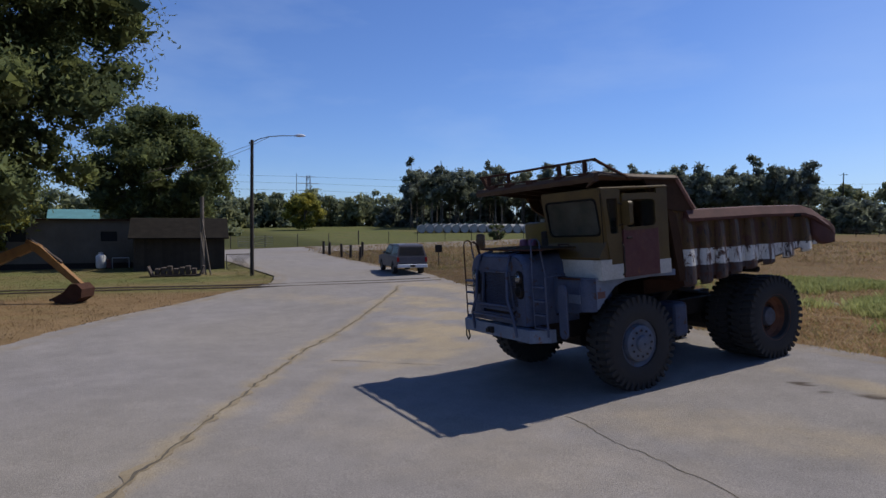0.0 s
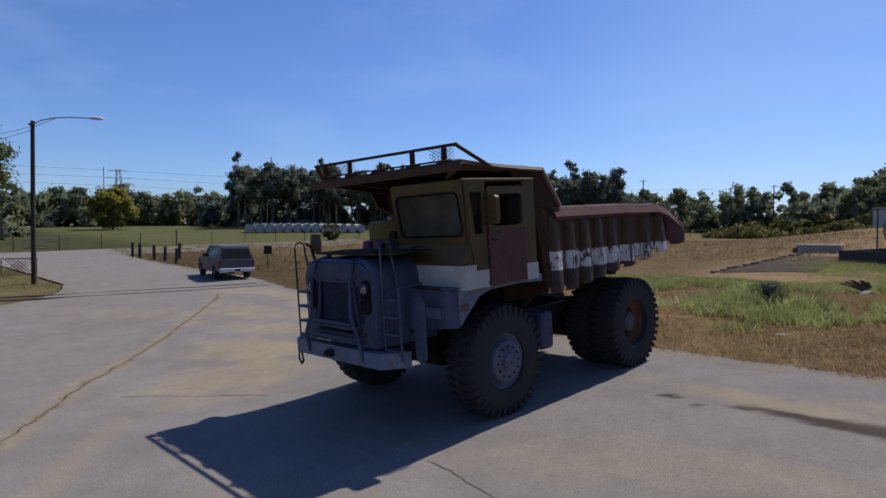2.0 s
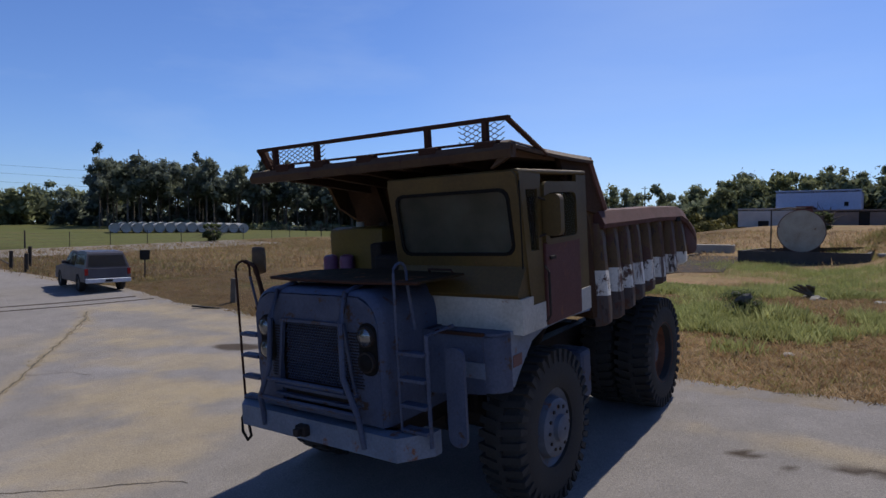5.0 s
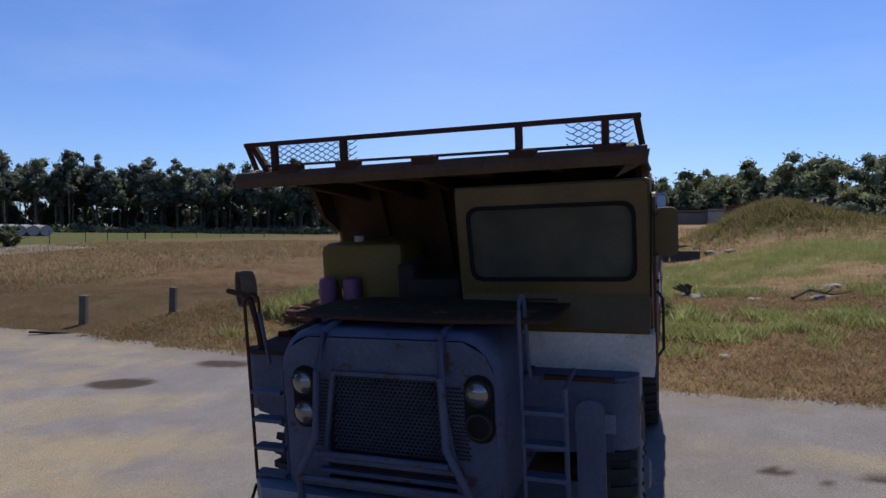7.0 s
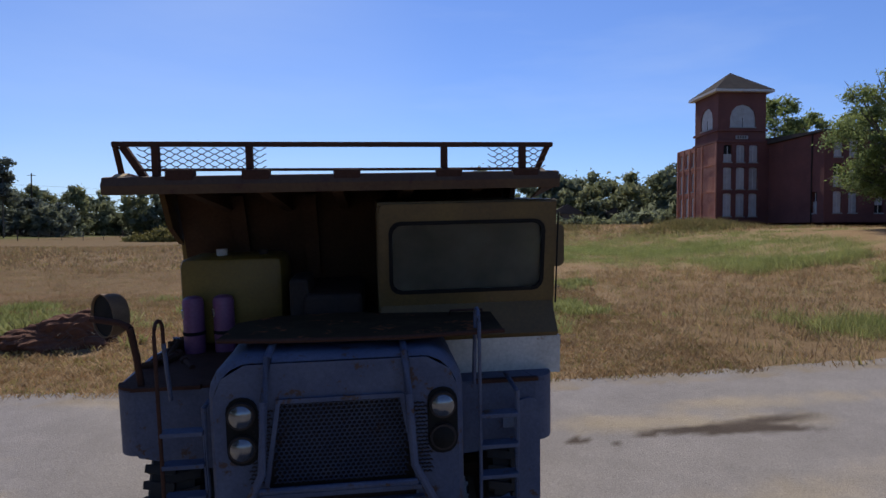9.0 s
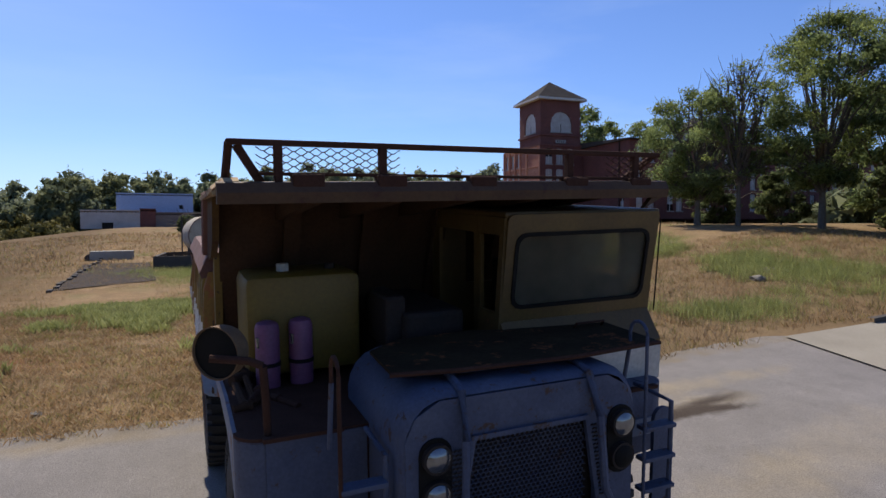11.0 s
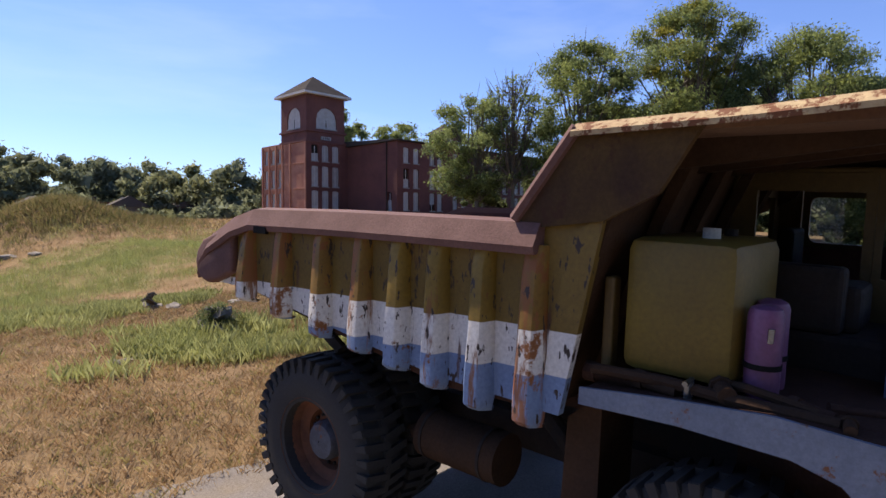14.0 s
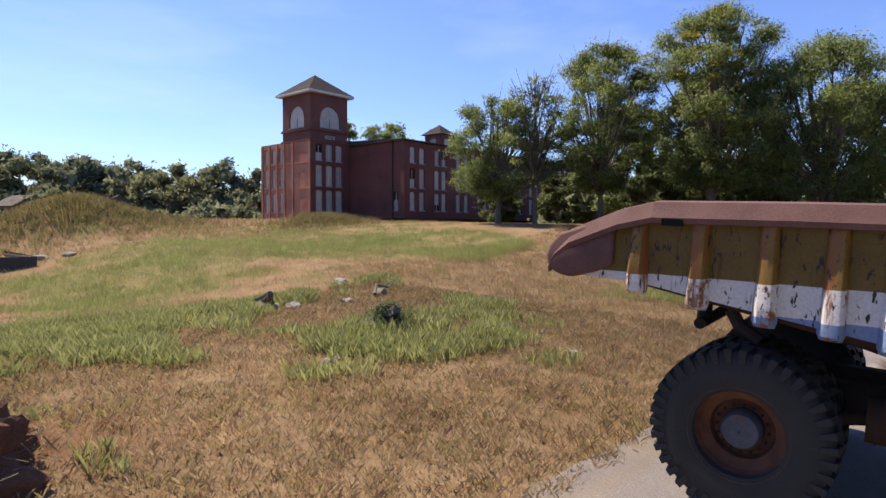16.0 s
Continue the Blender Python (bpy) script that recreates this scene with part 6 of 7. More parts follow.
rail_ob = thing("low_rail", pose(-48, 10.9, gz(-48, 10.9)), "fallen timber rail between the bollards", "rail")
part("beam", tube([(-0.1, 0, 0.75), (2.6, 0, 0.3)], 0.05, 6), wood_grey, rail_ob)
sx, sy = -30.5, 12.6
sign = thing("signpost", pose(sx, sy, gz(sx, sy), 0, 0, 65), "small dark sign board on a thin post", "sign")
part("post", box(-0.035, 0.035, -0.035, 0.035, -0.2, 1.5), steel_post, sign)
part("board", box(-0.27, 0.27, -0.05, -0.02, 1.05, 1.62, 0.02), wood_dark, sign)
for x, y, h in ((-15.7, 8.2, 0.95), (-14.1, 10.4, 0.92)):
    p = thing("wooden_post", pose(x, y, gz(x, y), 0, 2, 20), "square grey weathered timber post in dry grass", "post", "timber posts in the field")
    part("post", box(-0.11, 0.11, -0.11, 0.11, -0.2, h, 0.02), wood_grey, p)
p = thing("fallen_plank", pose(-15.3, 6.75, gz(-15.3, 6.75) + 0.03, 0, 3, 25), "short dark plank lying at the asphalt edge", "plank")
part("plank", box(-0.6, 0.6, -0.06, 0.06, 0, 0.06, 0.01), wood_dark, p)


# wire fences
def fence(points, step, h, label, top_wire=True):
    n_total = 0
    f = thing("wire_fence", pose(0, 0, 0), label, "fence")
    line = []
    for (x0, y0), (x1, y1) in zip(points, points[1:]):
        n = max(1, int(math.hypot(x1 - x0, y1 - y0) / step))
        line += [(x0 + (x1 - x0) * i / n, y0 + (y1 - y0) * i / n) for i in range(n)]
    line.append(points[-1])
    for i, (x, y) in enumerate(line):
        hh = h * (1.15 if i % 5 == 0 else 1.0)
        r = 0.09 if i % 5 == 0 else 0.05
        part("post", tube([(x, y, gz(x, y) - 0.1), (x, y, gz(x, y) + hh)], r, 6), steel_post, f)
    for z in (0.25, 0.6, 0.95, 1.3, 1.65):
        if z < h:
            part("wire", tube([(x, y, gz(x, y) + z) for x, y in line], 0.009, 3), steel_post, f)
    return f
fence([(-73.5, 0), (-73.5, 22), (-72.5, 45), (-72, 55), (-75, 68), (-74, 78), (-62, 118), (-40, 150)], 4.2, 1.75, "rusty post and wire fence along the far field")
fence([(-74, -40), (-74, -4), (-73.5, 0)], 4.2, 1.75, "post and wire fence behind the mobile home")
fence([(-35, 130), (0, 125), (26, 118)], 5, 1.6, "wire fence before the scrub bank")
gate = thing("field_gate", pose(-73.2, 7.5, gz(-73.2, 7.5), 0, 0, 85), "tubular steel field gate with a cross brace", "gate")
part("gate_frame", add_tube(tube([(-2.2, 0, 0.3), (2.2, 0, 0.3), (2.2, 0, 1.5), (-2.2, 0, 1.5), (-2.2, 0, 0.3)], 0.03, 6), [(-2.2, 0, 0.3), (2.2, 0, 1.5)], 0.025, 6), wire_mat, gate)
for z in (0.6, 0.9, 1.2):
    part("bar", tube([(-2.2, 0, z), (2.2, 0, z)], 0.02, 5), wire_mat, gate)

# stacked pipes in the far field
pipe_mat = material("grey_concrete_pipe", (0.42, 0.41, 0.39), (0.3, 0.3, 0.29), rough=0.9, scale=1.0)
proto = None
for k in range(13):
    for row in range(2):
        m = pose(-109.5 + 1.0 * k - row * 9, 49.5 + 1.53 * k + row * 6, 0, 0, 0, -24)
        x, y = m.translation.x, m.translation.y
        m.translation.z = gz(x, y) + 0.86
        if proto is None:
            proto = thing("culvert_pipe", m, "large pale concrete culvert pipe lying in grass", "pipe", "stacked culvert pipes")
            bm = lathe([(0.88, -3.0), (0.88, 3.0), (0.72, 3.0), (0.72, -3.0)], 16, axis="x")
            part("barrel", bm, pipe_mat, proto, smooth=True)
            for end in (-2.9, 2.8):
                part("end_cap", lathe([(0.72, end), (0.72, end + 0.1), (0.02, end + 0.1), (0.02, end)], 14, axis="x"), pipe_mat, proto)
        else:
            copy_thing(proto, m)

# power pylon and poles on the skyline
def pylon(x, y, h):
    p = thing("power_pylon", pose(x, y, gz(x, y)), "steel lattice power pylon on the skyline", "pylon", "power line")
    bm = bmesh.new()
    for sx_, sy_ in ((1, 1), (1, -1), (-1, 1), (-1, -1)):
        add_tube(bm, [(sx_ * 1.9, sy_ * 1.9, 0), (sx_ * 0.8, sy_ * 0.8, h)], 0.14, 4)
    for i in range(8):
        z0, z1 = h * i / 8, h * (i + 1) / 8
        w0, w1 = 1.9 - 1.1 * i / 8, 1.9 - 1.1 * (i + 1) / 8
        for a, b in (((-w0, -w0, z0), (w1, -w1, z1)), ((w0, -w0, z0), (-w1, -w1, z1)), ((-w0, -w0, z0), (-w1, w1, z1)), ((w0, -w0, z0), (w1, w1, z1))):
            add_tube(bm, [a, b], 0.08, 3)
    part("lattice", bm, wire_mat, p)
    for z, reach in ((h * 0.7, 5.2), (h * 0.84, 6.0), (h * 0.97, 4.4)):
        part("cross_arm", tube([(-1.0, -reach, z), (1.0, reach, z)], 0.16, 4), wire_mat, p)
pylon(-330, 86.5, 28)
lines = thing("power_cables", pose(0, 0, 0), "thin black power cables strung from the pylon", "cable", "power line")
for k, z in enumerate((19.6, 23.5, 27.2)):
    foot = gz(-330, 86.5)
    for end in ((-400, -190, foot + z + 14), (-150, 420, foot + z - 2)):
        a, b = Vector((-330, 86.5, foot + z)), Vector(end)
        part("cable", tube([a.lerp(b, i / 8) - Vector((0, 0, 14 * (i / 8) * (1 - i / 8))) for i in range(9)], 0.045, 4), dark_steel, lines)
def pole(x, y, h):
    p = thing("utility_pole", pose(x, y, gz(x, y)), "thin wooden utility pole against the sky", "utility pole", "skyline poles")
    part("pole", tube([(0, 0, 0), (0, 0, h)], 0.2, 6, 0.14), wood_dark, p)
    part("cross_arm", tube([(-1.2, 0, h - 0.6), (1.2, 0, h - 0.6)], 0.07, 4), wood_dark, p)
for x, y, h in ((-300, 72, 26), (-92, 175, 17), (-8, 178, 15), (-250, -40, 26), (-58, 190, 15)):
    pole(x, y, h)

# pickup with a canopy shell
def pickup(m):
    silver = material("dusty_grey_paint", (0.1, 0.097, 0.11), (0.075, 0.072, 0.082), rough=0.5, metal=0.0, scale=2, grain=20, bump=0.0, spec=0.25)
    cap = material("dark_grey_shell_paint", (0.06, 0.055, 0.065), rough=0.35, scale=2, bump=0.0)
    tint = glass("tinted_car_glass", tint=(0.12, 0.14, 0.17), dust=0.1, rough=0.03)
    lamp_red = material("red_tail_lamp", (0.35, 0.02, 0.02), rough=0.25, bump=0)
    t = thing("pickup_truck", m, "dark grey pickup with a dark canopy shell parked on asphalt", "pickup truck")
    half = 0.98
    def tapered(bm, rate=0.2):
        for v in bm.verts:
            if v.co.z > 1.13:
                v.co.x *= 1 - rate * (v.co.z - 1.13) / 0.75
        return bm
    def arch(cy):
        return [(cy + 0.46 * math.cos(radians(a)), 0.38 + 0.46 * math.sin(radians(a))) for a in (170, 140, 110, 90, 70, 40, 10)]
    side = [(-1.2, 0.5), (-1.2, 1.12), (2.1, 1.16), (3.4, 1.14), (4.5, 1.0), (4.62, 0.62), (4.55, 0.42), (4.12, 0.42)] + arch(3.65)[::-1] + [(3.18, 0.42), (0.47, 0.42)] + arch(0)[::-1] + [(-0.5, 0.5)]
    part("body", prism(side, "x", -half, half), silver, t)
    part("cab", tapered(prism([(0.75, 1.14), (0.85, 1.8), (1.1, 1.87), (2.1, 1.86), (2.4, 1.77), (3.2, 1.14)], "x", -0.9, 0.9)), silver, t)
    part("windscreen", tapered(prism([(2.5, 1.72), (3.12, 1.22), (3.16, 1.24), (2.54, 1.75)], "x", -0.8, 0.8)), tint, t)
    for s in (-1, 1):
        part("side_window", tapered(prism([(0.95, 1.2), (1.0, 1.74), (2.25, 1.76), (2.85, 1.2)], "x", s * 0.895, s * 0.915)), tint, t)
        part("window_pillar", tapered(prism([(1.72, 1.2), (1.72, 1.76), (1.8, 1.76), (1.8, 1.2)], "x", s * 0.905, s * 0.925)), silver, t)
        part("headlamp", box(s * 0.8 - 0.14, s * 0.8 + 0.14, 4.56, 4.6, 0.76, 0.94, 0.01), white_sheet, t)
        part("wing_mirror", box(s * 1.0 - 0.1, s * 1.0 + 0.1, 2.55, 2.65, 1.2, 1.36, 0.03), cap, t)
        part("shell_window", tapered(prism(round_rect(-0.8, 0.6, 1.28, 1.72, 0.08), "x", s * 0.935, s * 0.955)), tint, t)
        part("tail_lamp", box(s * 0.9 - 0.07, s * 0.9 + 0.07, -1.23, -1.19, 0.82, 1.1, 0.01), lamp_red, t)
    part("canopy_shell", tapered(prism([(-1.2, 1.13), (-0.86, 1.8), (-0.7, 1.88), (0.72, 1.9), (0.74, 1.13)], "x", -0.94, 0.94)), cap, t, "dark grey canopy shell")
    part("rear_window", tapered(prism([(-1.18, 1.2), (-0.92, 1.72), (-0.9, 1.72), (-1.16, 1.2)], "x", -0.84, 0.84)), tint, t)
    part("tailgate", box(-0.82, 0.82, -1.22, -1.19, 0.66, 1.12, 0.01), silver, t)
    part("rear_bumper", box(-0.95, 0.95, -1.38, -1.2, 0.46, 0.66, 0.03), white_sheet, t, "pale chrome rear bumper")
    part("plate_bar", box(-0.16, 0.16, -1.395, -1.38, 0.5, 0.62), dark_steel, t)
    part("front_bumper", box(-0.97, 0.97, 4.55, 4.72, 0.42, 0.7, 0.04), white_sheet, t)
    for y in (0.0, 3.65):
        for s in (-1, 1):
            w = new("wheel")
            w.parent = t
            bm = lathe([(0.22, 0.0), (0.36, -0.01), (0.385, 0.05), (0.385, 0.2), (0.36, 0.26), (0.22, 0.25)], 24)
            for v in bm.verts:
                v.co = Vector((s * (0.98 - v.co.x), y + v.co.y, 0.385 + v.co.z))
            part("tyre", bm, rubber, w, smooth=True)
            bm = lathe([(0.23, 0.03), (0.2, 0.06), (0.06, 0.03), (0.01, 0.03), (0.01, 0.2), (0.23, 0.2)], 20)
            for v in bm.verts:
                v.co = Vector((s * (0.98 - v.co.x), y + v.co.y, 0.385 + v.co.z))
            part("rim", bm, wire_mat, w, smooth=True)
    return t
px, py = -25.4, 7.7
pickup(pose(px, py, gz(px, py) + 0.03, 0, 0, 79))

# mobile home, shed and what stands before them
home_mat = material("faded_tan_siding", (0.15, 0.125, 0.095), (0.1, 0.082, 0.063), rough=0.9, scale=0.7, grain=12, bump=0.15)
home = thing("mobile_home", pose(-47.0, -11.8, gz(-47, -12), 0, 0, 84), "long faded tan mobile home with a flat roof", "mobile home")
wall_h = 3.9
w = part("wall", wall_with_openings(18, wall_h, [(8.0, 9.4, 2.2, 3.1), (14.5, 15.7, 2.2, 3.0), (3.0, 4.2, 2.2, 3.0)], 0.15, 0.45), home_mat, home)
w.matrix_basis = pose(-12.6, 0, 0)
part("body", box(-12.6, 5.4, 0.16, 4.0, 0.45, wall_h), home_mat, home)
part("roof", box(-12.9, 5.7, -0.25, 4.2, wall_h, wall_h + 0.12), rust_mat, home)
part("skirt", box(-12.5, 5.3, 0.1, 3.9, 0, 0.46), dark_steel, home)
for u in (-4.6, 1.9, -9.6):
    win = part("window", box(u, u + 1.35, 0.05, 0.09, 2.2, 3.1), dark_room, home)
    part("window_frame", frame_plate([(u - 0.06, 2.14), (u - 0.06, 3.16), (u + 1.41, 3.16), (u + 1.41, 2.14)], [(u, 2.2), (u, 3.1), (u + 1.35, 3.1), (u + 1.35, 2.2)], "y", -0.03, 0.0), home_mat, win)
shed = thing("weathered_shed", pose(-41.0, -4.4, gz(-41, -4.4), 0, 0, 84), "black weathered plank shed with a shingled gable roof", "shed")
for k in range(26):
    u = -3.3 + k * 0.25
    part("plank", box(u, u + 0.235, -0.03 + 0.012 * (k % 3), 0.0, 0.0, 2.5 + 0.02 * (k % 2)), wood_dark, shed)
part("body", box(-3.3, 3.2, 0.0, 4.2, 0, 2.5), wood_dark, shed)
part("roof", prism([(-0.5, 2.45), (-0.5, 2.55), (2.0, 4.1), (4.6, 2.55), (4.6, 2.45), (2.0, 3.95)], "x", -3.6, 3.5), material("mossy_black_roofing", (0.014, 0.013, 0.012), (0.026, 0.023, 0.02), spec=0.02, rough=0.95, scale=2), shed)
part("gable", prism([(0, 2.45), (2.0, 3.9), (4.2, 2.45)], "x", -3.3, 3.2), wood_dark, shed)
bm = bmesh.new()
for k in range(9):
    add_tube(bm, [(3.3 + 0.2 * k, -0.1, 0.1), (3.3 + 0.2 * k + 1.1, -0.1, 1.2)] if k < 5 else [(3.3 + 0.2 * (k - 4), -0.12, 1.2), (3.3 + 0.2 * (k - 4) + 1.1, -0.12, 0.1)], 0.02, 4)
lat = thing("lattice_panel", pose(-41.0, -4.4, gz(-41, -4.4), 0, 0, 84), "white diagonal lattice panel beside the shed", "lattice")
part("slats", bm, wood_grey, lat)
part("frame", frame_plate([(3.3, 0.05), (3.3, 1.25), (5.3, 1.25), (5.3, 0.05)], [(3.36, 0.11), (3.36, 1.19), (5.24, 1.19), (5.24, 0.11)], "y", -0.14, -0.08), wood_grey, lat)
gas = thing("gas_bottle", pose(-45.6, -9.9, gz(-45.6, -9.9)), "white propane bottle beside the mobile home", "gas bottle")
part("tank", lathe([(0.02, 0.05), (0.28, 0.08), (0.36, 0.2), (0.36, 1.0), (0.28, 1.15), (0.1, 1.22), (0.02, 1.22)], 20, axis="z", close=False), white_sheet, gas, smooth=True)
part("valve_collar", lathe([(0.16, 1.18), (0.16, 1.36), (0.14, 1.36), (0.14, 1.18)], 16, axis="z"), white_sheet, gas)
meter = thing("meter_frame", pose(-45.2, -8.2, gz(-45.2, -8.2), 0, 0, 84), "red and white pipe frame beside the wall", "pipe frame")
part("pipe", tube([(-0.9, 0, 0), (-0.9, 0, 0.9), (0.3, 0, 0.9), (0.3, 0, 0.1)], 0.04, 6), white_sheet, meter)
part("meter", box(-1.3, -1.0, -0.15, 0.15, 0.1, 0.8, 0.04), door_red, meter)
trough = thing("flower_trough", pose(-35.0, -5.2, gz(-35, -5.2) + 0.05, 0, 0, 80) @ Matrix.Scale(1.2, 4), "dark rusty trough full of scrap on the lawn", "trough")
part("trough", prism([(-1.5, 0.55), (-1.3, 0.0), (1.3, 0.0), (1.5, 0.55), (1.42, 0.58), (1.22, 0.08), (-1.22, 0.08), (-1.42, 0.58)], "y", -0.45, 0.45), steel_post, trough)
for k in range(7):
    part("scrap", box(-1.1 + 0.32 * k, -0.85 + 0.32 * k, -0.3, 0.3, 0.1, 0.42 + 0.07 * (k % 3), 0.03), steel_post, trough)
props = thing("leaning_poles", pose(-36.0, -3.4, gz(-36, -3.4), 0, 0, 62), "grey pole stub with two boards leaning on it", "pole")
part("stub", tube([(0, 0, -0.2), (0, 0, 5.5)], 0.13, 8), wood_grey, props)
part("board", tube([(0.1, -0.3, 3.9), (0.75, -0.5, 0.0)], 0.06, 5), wood_grey, props)
part("board", tube([(-0.02, -0.3, 3.0), (0.45, -0.6, 0.0)], 0.05, 5), wood_grey, props)

# excavator arm reaching onto the lawn
ochre = material("worn_ochre_machine_paint", (0.28, 0.135, 0.03), (0.18, 0.085, 0.025), rough=0.6, scale=2, rust=0.3)
ex = thing("excavator", pose(-22.03, -11.9, gz(-22.03, -11.9), 0, 0, 62) @ Matrix.Scale(0.92, 4), "worn ochre excavator with its bucket on the grass", "excavator")
def limb(points, w0, w1, half):
    bm = bmesh.new()
    pts = [Vector((p[0], 0, p[1])) for p in points]
    rings = []
    for i, p in enumerate(pts):
        d = (pts[min(i + 1, len(pts) - 1)] - pts[max(i - 1, 0)]).normalized()
        nrm = Vector((-d.z, 0, d.x))
        w = w0 + (w1 - w0) * i / (len(pts) - 1)
        rings.append([bm.verts.new(p + nrm * a * w + Vector((0, b * half, 0))) for a, b in ((1, 1), (1, -1), (-1, -1), (-1, 1))])
    for a, b in zip(rings, rings[1:]):
        for k in range(4):
            bm.faces.new((a[k], a[(k + 1) % 4], b[(k + 1) % 4], b[k]))
    bm.faces.new(rings[0])
    bm.faces.new(list(reversed(rings[-1])))
    return bm
part("boom", limb([(-4.2, 1.3), (-2.6, 1.75), (-0.2, 2.75)], 0.3, 0.2, 0.17), ochre, ex)
part("dipper", limb([(-0.5, 2.85), (0.1, 2.6), (2.2, 0.75)], 0.24, 0.13, 0.14), ochre, ex)
part("ram", tube([(-0.4, 0, 3.1), (1.2, 0, 1.95)], 0.07, 8), steel_post, ex)
part("ram", tube([(-2.8, 0, 1.6), (-0.9, 0, 2.25)], 0.08, 8), steel_post, ex)
part("bucket", prism([(2.2, 0.95), (2.45, 0.7), (2.4, 0.3), (2.0, 0.02), (1.2, 0.0), (1.0, 0.25), (1.55, 0.55), (1.9, 0.95)], "y", -0.55, 0.55), rust_mat, ex, "rusty digging bucket")
for k in range(5):
    part("tooth", box(0.85, 1.1, -0.5 + 0.23 * k, -0.42 + 0.23 * k, 0.12, 0.24, 0.02), steel_post, ex)
part("house", box(-7.2, -4.3, -1.2, 1.2, 0.9, 2.6, 0.1), ochre, ex)
part("track", prism(round_rect(-7.6, -3.6, 0.0, 0.85, 0.4), "y", -1.5, -0.95), steel_post, ex)
part("track", prism(round_rect(-7.6, -3.6, 0.0, 0.85, 0.4), "y", 0.95, 1.5), steel_post, ex)

teal = thing("teal_roofed_house", pose(-84.3, -13.7, gz(-84.3, -13.7), 0, 0, 92), "pale house with a teal metal roof behind the trees", "house")
part("wall", box(-2.7, 2.7, 0, 6, 0, 4.3 - gz(-84.3, -13.7)), white_sheet, teal)
part("roof", prism([(-0.5, 4.3 - gz(-84.3, -13.7)), (3, 5.6 - gz(-84.3, -13.7)), (6.5, 4.3 - gz(-84.3, -13.7))], "x", -3, 3), material("teal_metal_roof", (0.1, 0.24, 0.24), rough=0.5, scale=1), teal)
for u in (-1.6, 1.0):
    part("window", box(u, u + 0.8, -0.05, 0.02, 1.2, 2.2), dark_room, teal)

# old railway track across the lawn and the road
rail_line = [(-27.0, -24), (-26.4, -13.9), (-25.9, -9), (-24.6, -3.6), (-23.3, -0.6), (-20.7, 4.8), (-19.8, 7.2)]
track = thing("railway_track", pose(0, 0, 0), "pair of old rusty rails sunk in the ground", "railway track", kind="structure")
for off in (0.0, 1.45):
    part("rail", tube([(x - off, y, gz(x, y) + (0.07 if y < -3 else 0.012)) for x, y in rail_line], 0.04, 4), steel_post, track)

# ---- yard behind: tank in its basin, pads, buildings ----
def quad_wall(name, pts, h, thick, mat, parent):
    for (x0, y0), (x1, y1) in zip(pts, pts[1:]):
        d = Vector((x1 - x0, y1 - y0, 0))
        n = Vector((-d.y, d.x, 0)).normalized() * thick
        bm = bmesh.new()
        zb0, zb1 = gz(x0, y0), gz(x1, y1)
        top = h
        low = [(x0, y0, zb0 - 0.2), (x1, y1, zb1 - 0.2), (x1 + n.x, y1 + n.y, zb1 - 0.2), (x0 + n.x, y0 + n.y, zb0 - 0.2)]
        vs = [bm.verts.new(p) for p in low] + [bm.verts.new((p[0], p[1], top)) for p in low]
        for f in ((0, 1, 2, 3), (7, 6, 5, 4), (0, 4, 5, 1), (1, 5, 6, 2), (2, 6, 7, 3), (3, 7, 4, 0)):
            bm.faces.new([vs[i] for i in f])
        part(name, bm, mat, parent)
basin = thing("concrete_basin", pose(0, 0, 0), "dark low concrete basin around a storage tank", "basin", kind="structure")
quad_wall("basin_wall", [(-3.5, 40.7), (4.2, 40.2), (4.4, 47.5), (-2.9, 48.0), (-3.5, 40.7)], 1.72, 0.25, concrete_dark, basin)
tank_mat = material("dirty_cream_tank_paint", (0.46, 0.41, 0.33), (0.3, 0.24, 0.18), rough=0.75, scale=1.2, grain=18, bump=0.1, rust=0.3, rust_scale=2.0)
tank = thing("storage_tank", pose(0.25, 41.7, 3.1, 0, 0, 4), "dirty cream horizontal steel storage tank", "tank")
bm = lathe([(0.02, 0.0), (1.2, 0.0), (1.42, 0.03), (1.45, 0.1), (1.45, 5.5), (1.2, 5.6), (0.02, 5.6)], 40, axis="y", close=False)
part("shell", bm, tank_mat, tank, smooth=True)
part("rim", lathe([(1.47, 0.0), (1.47, 0.1), (1.42, 0.1), (1.42, 0.0)], 40, axis="y"), rail_rust, tank)
part("vent_pipe", tube([(-1.85, 0.5, -2.2), (-1.85, 0.5, 1.5), (-0.9, 0.5, 1.6), (0.2, 0.5, 1.56)], 0.05, 6), steel_post, tank)
for y in (1.0, 4.6):
    part("saddle", box(-1.1, 1.1, y - 0.2, y + 0.2, -2.3, -0.9), concrete_dark, tank)
pad = sheet("dark_pad", [[(x0 + (x1 - x0) * k / 8, y0 + (y1 - y0) * k / 8) for k in range(9)] for (x0, y0), (x1, y1) in (((-8.1, 32.0), (-3.2, 34.5)), ((-8.0, 37), (-3.4, 38.5)), ((-8.0, 44), (-3.8, 44)))], material("dark_worn_asphalt", (0.04, 0.031, 0.027), (0.065, 0.05, 0.04), rough=0.95, scale=0.8, grain=20, bump=0.3, spec=0.1), "dark stained asphalt pad in the field", "pad", 0.05)
blk = thing("concrete_culvert_block", pose(-6.5, 47.5, gz(-6.5, 47.5), 0, 0, 5), "short grey concrete block lying in the grass", "concrete block")
part("block", box(-1.5, 1.5, -0.6, 0.6, -0.1, 0.62, 0.05), concrete, blk)
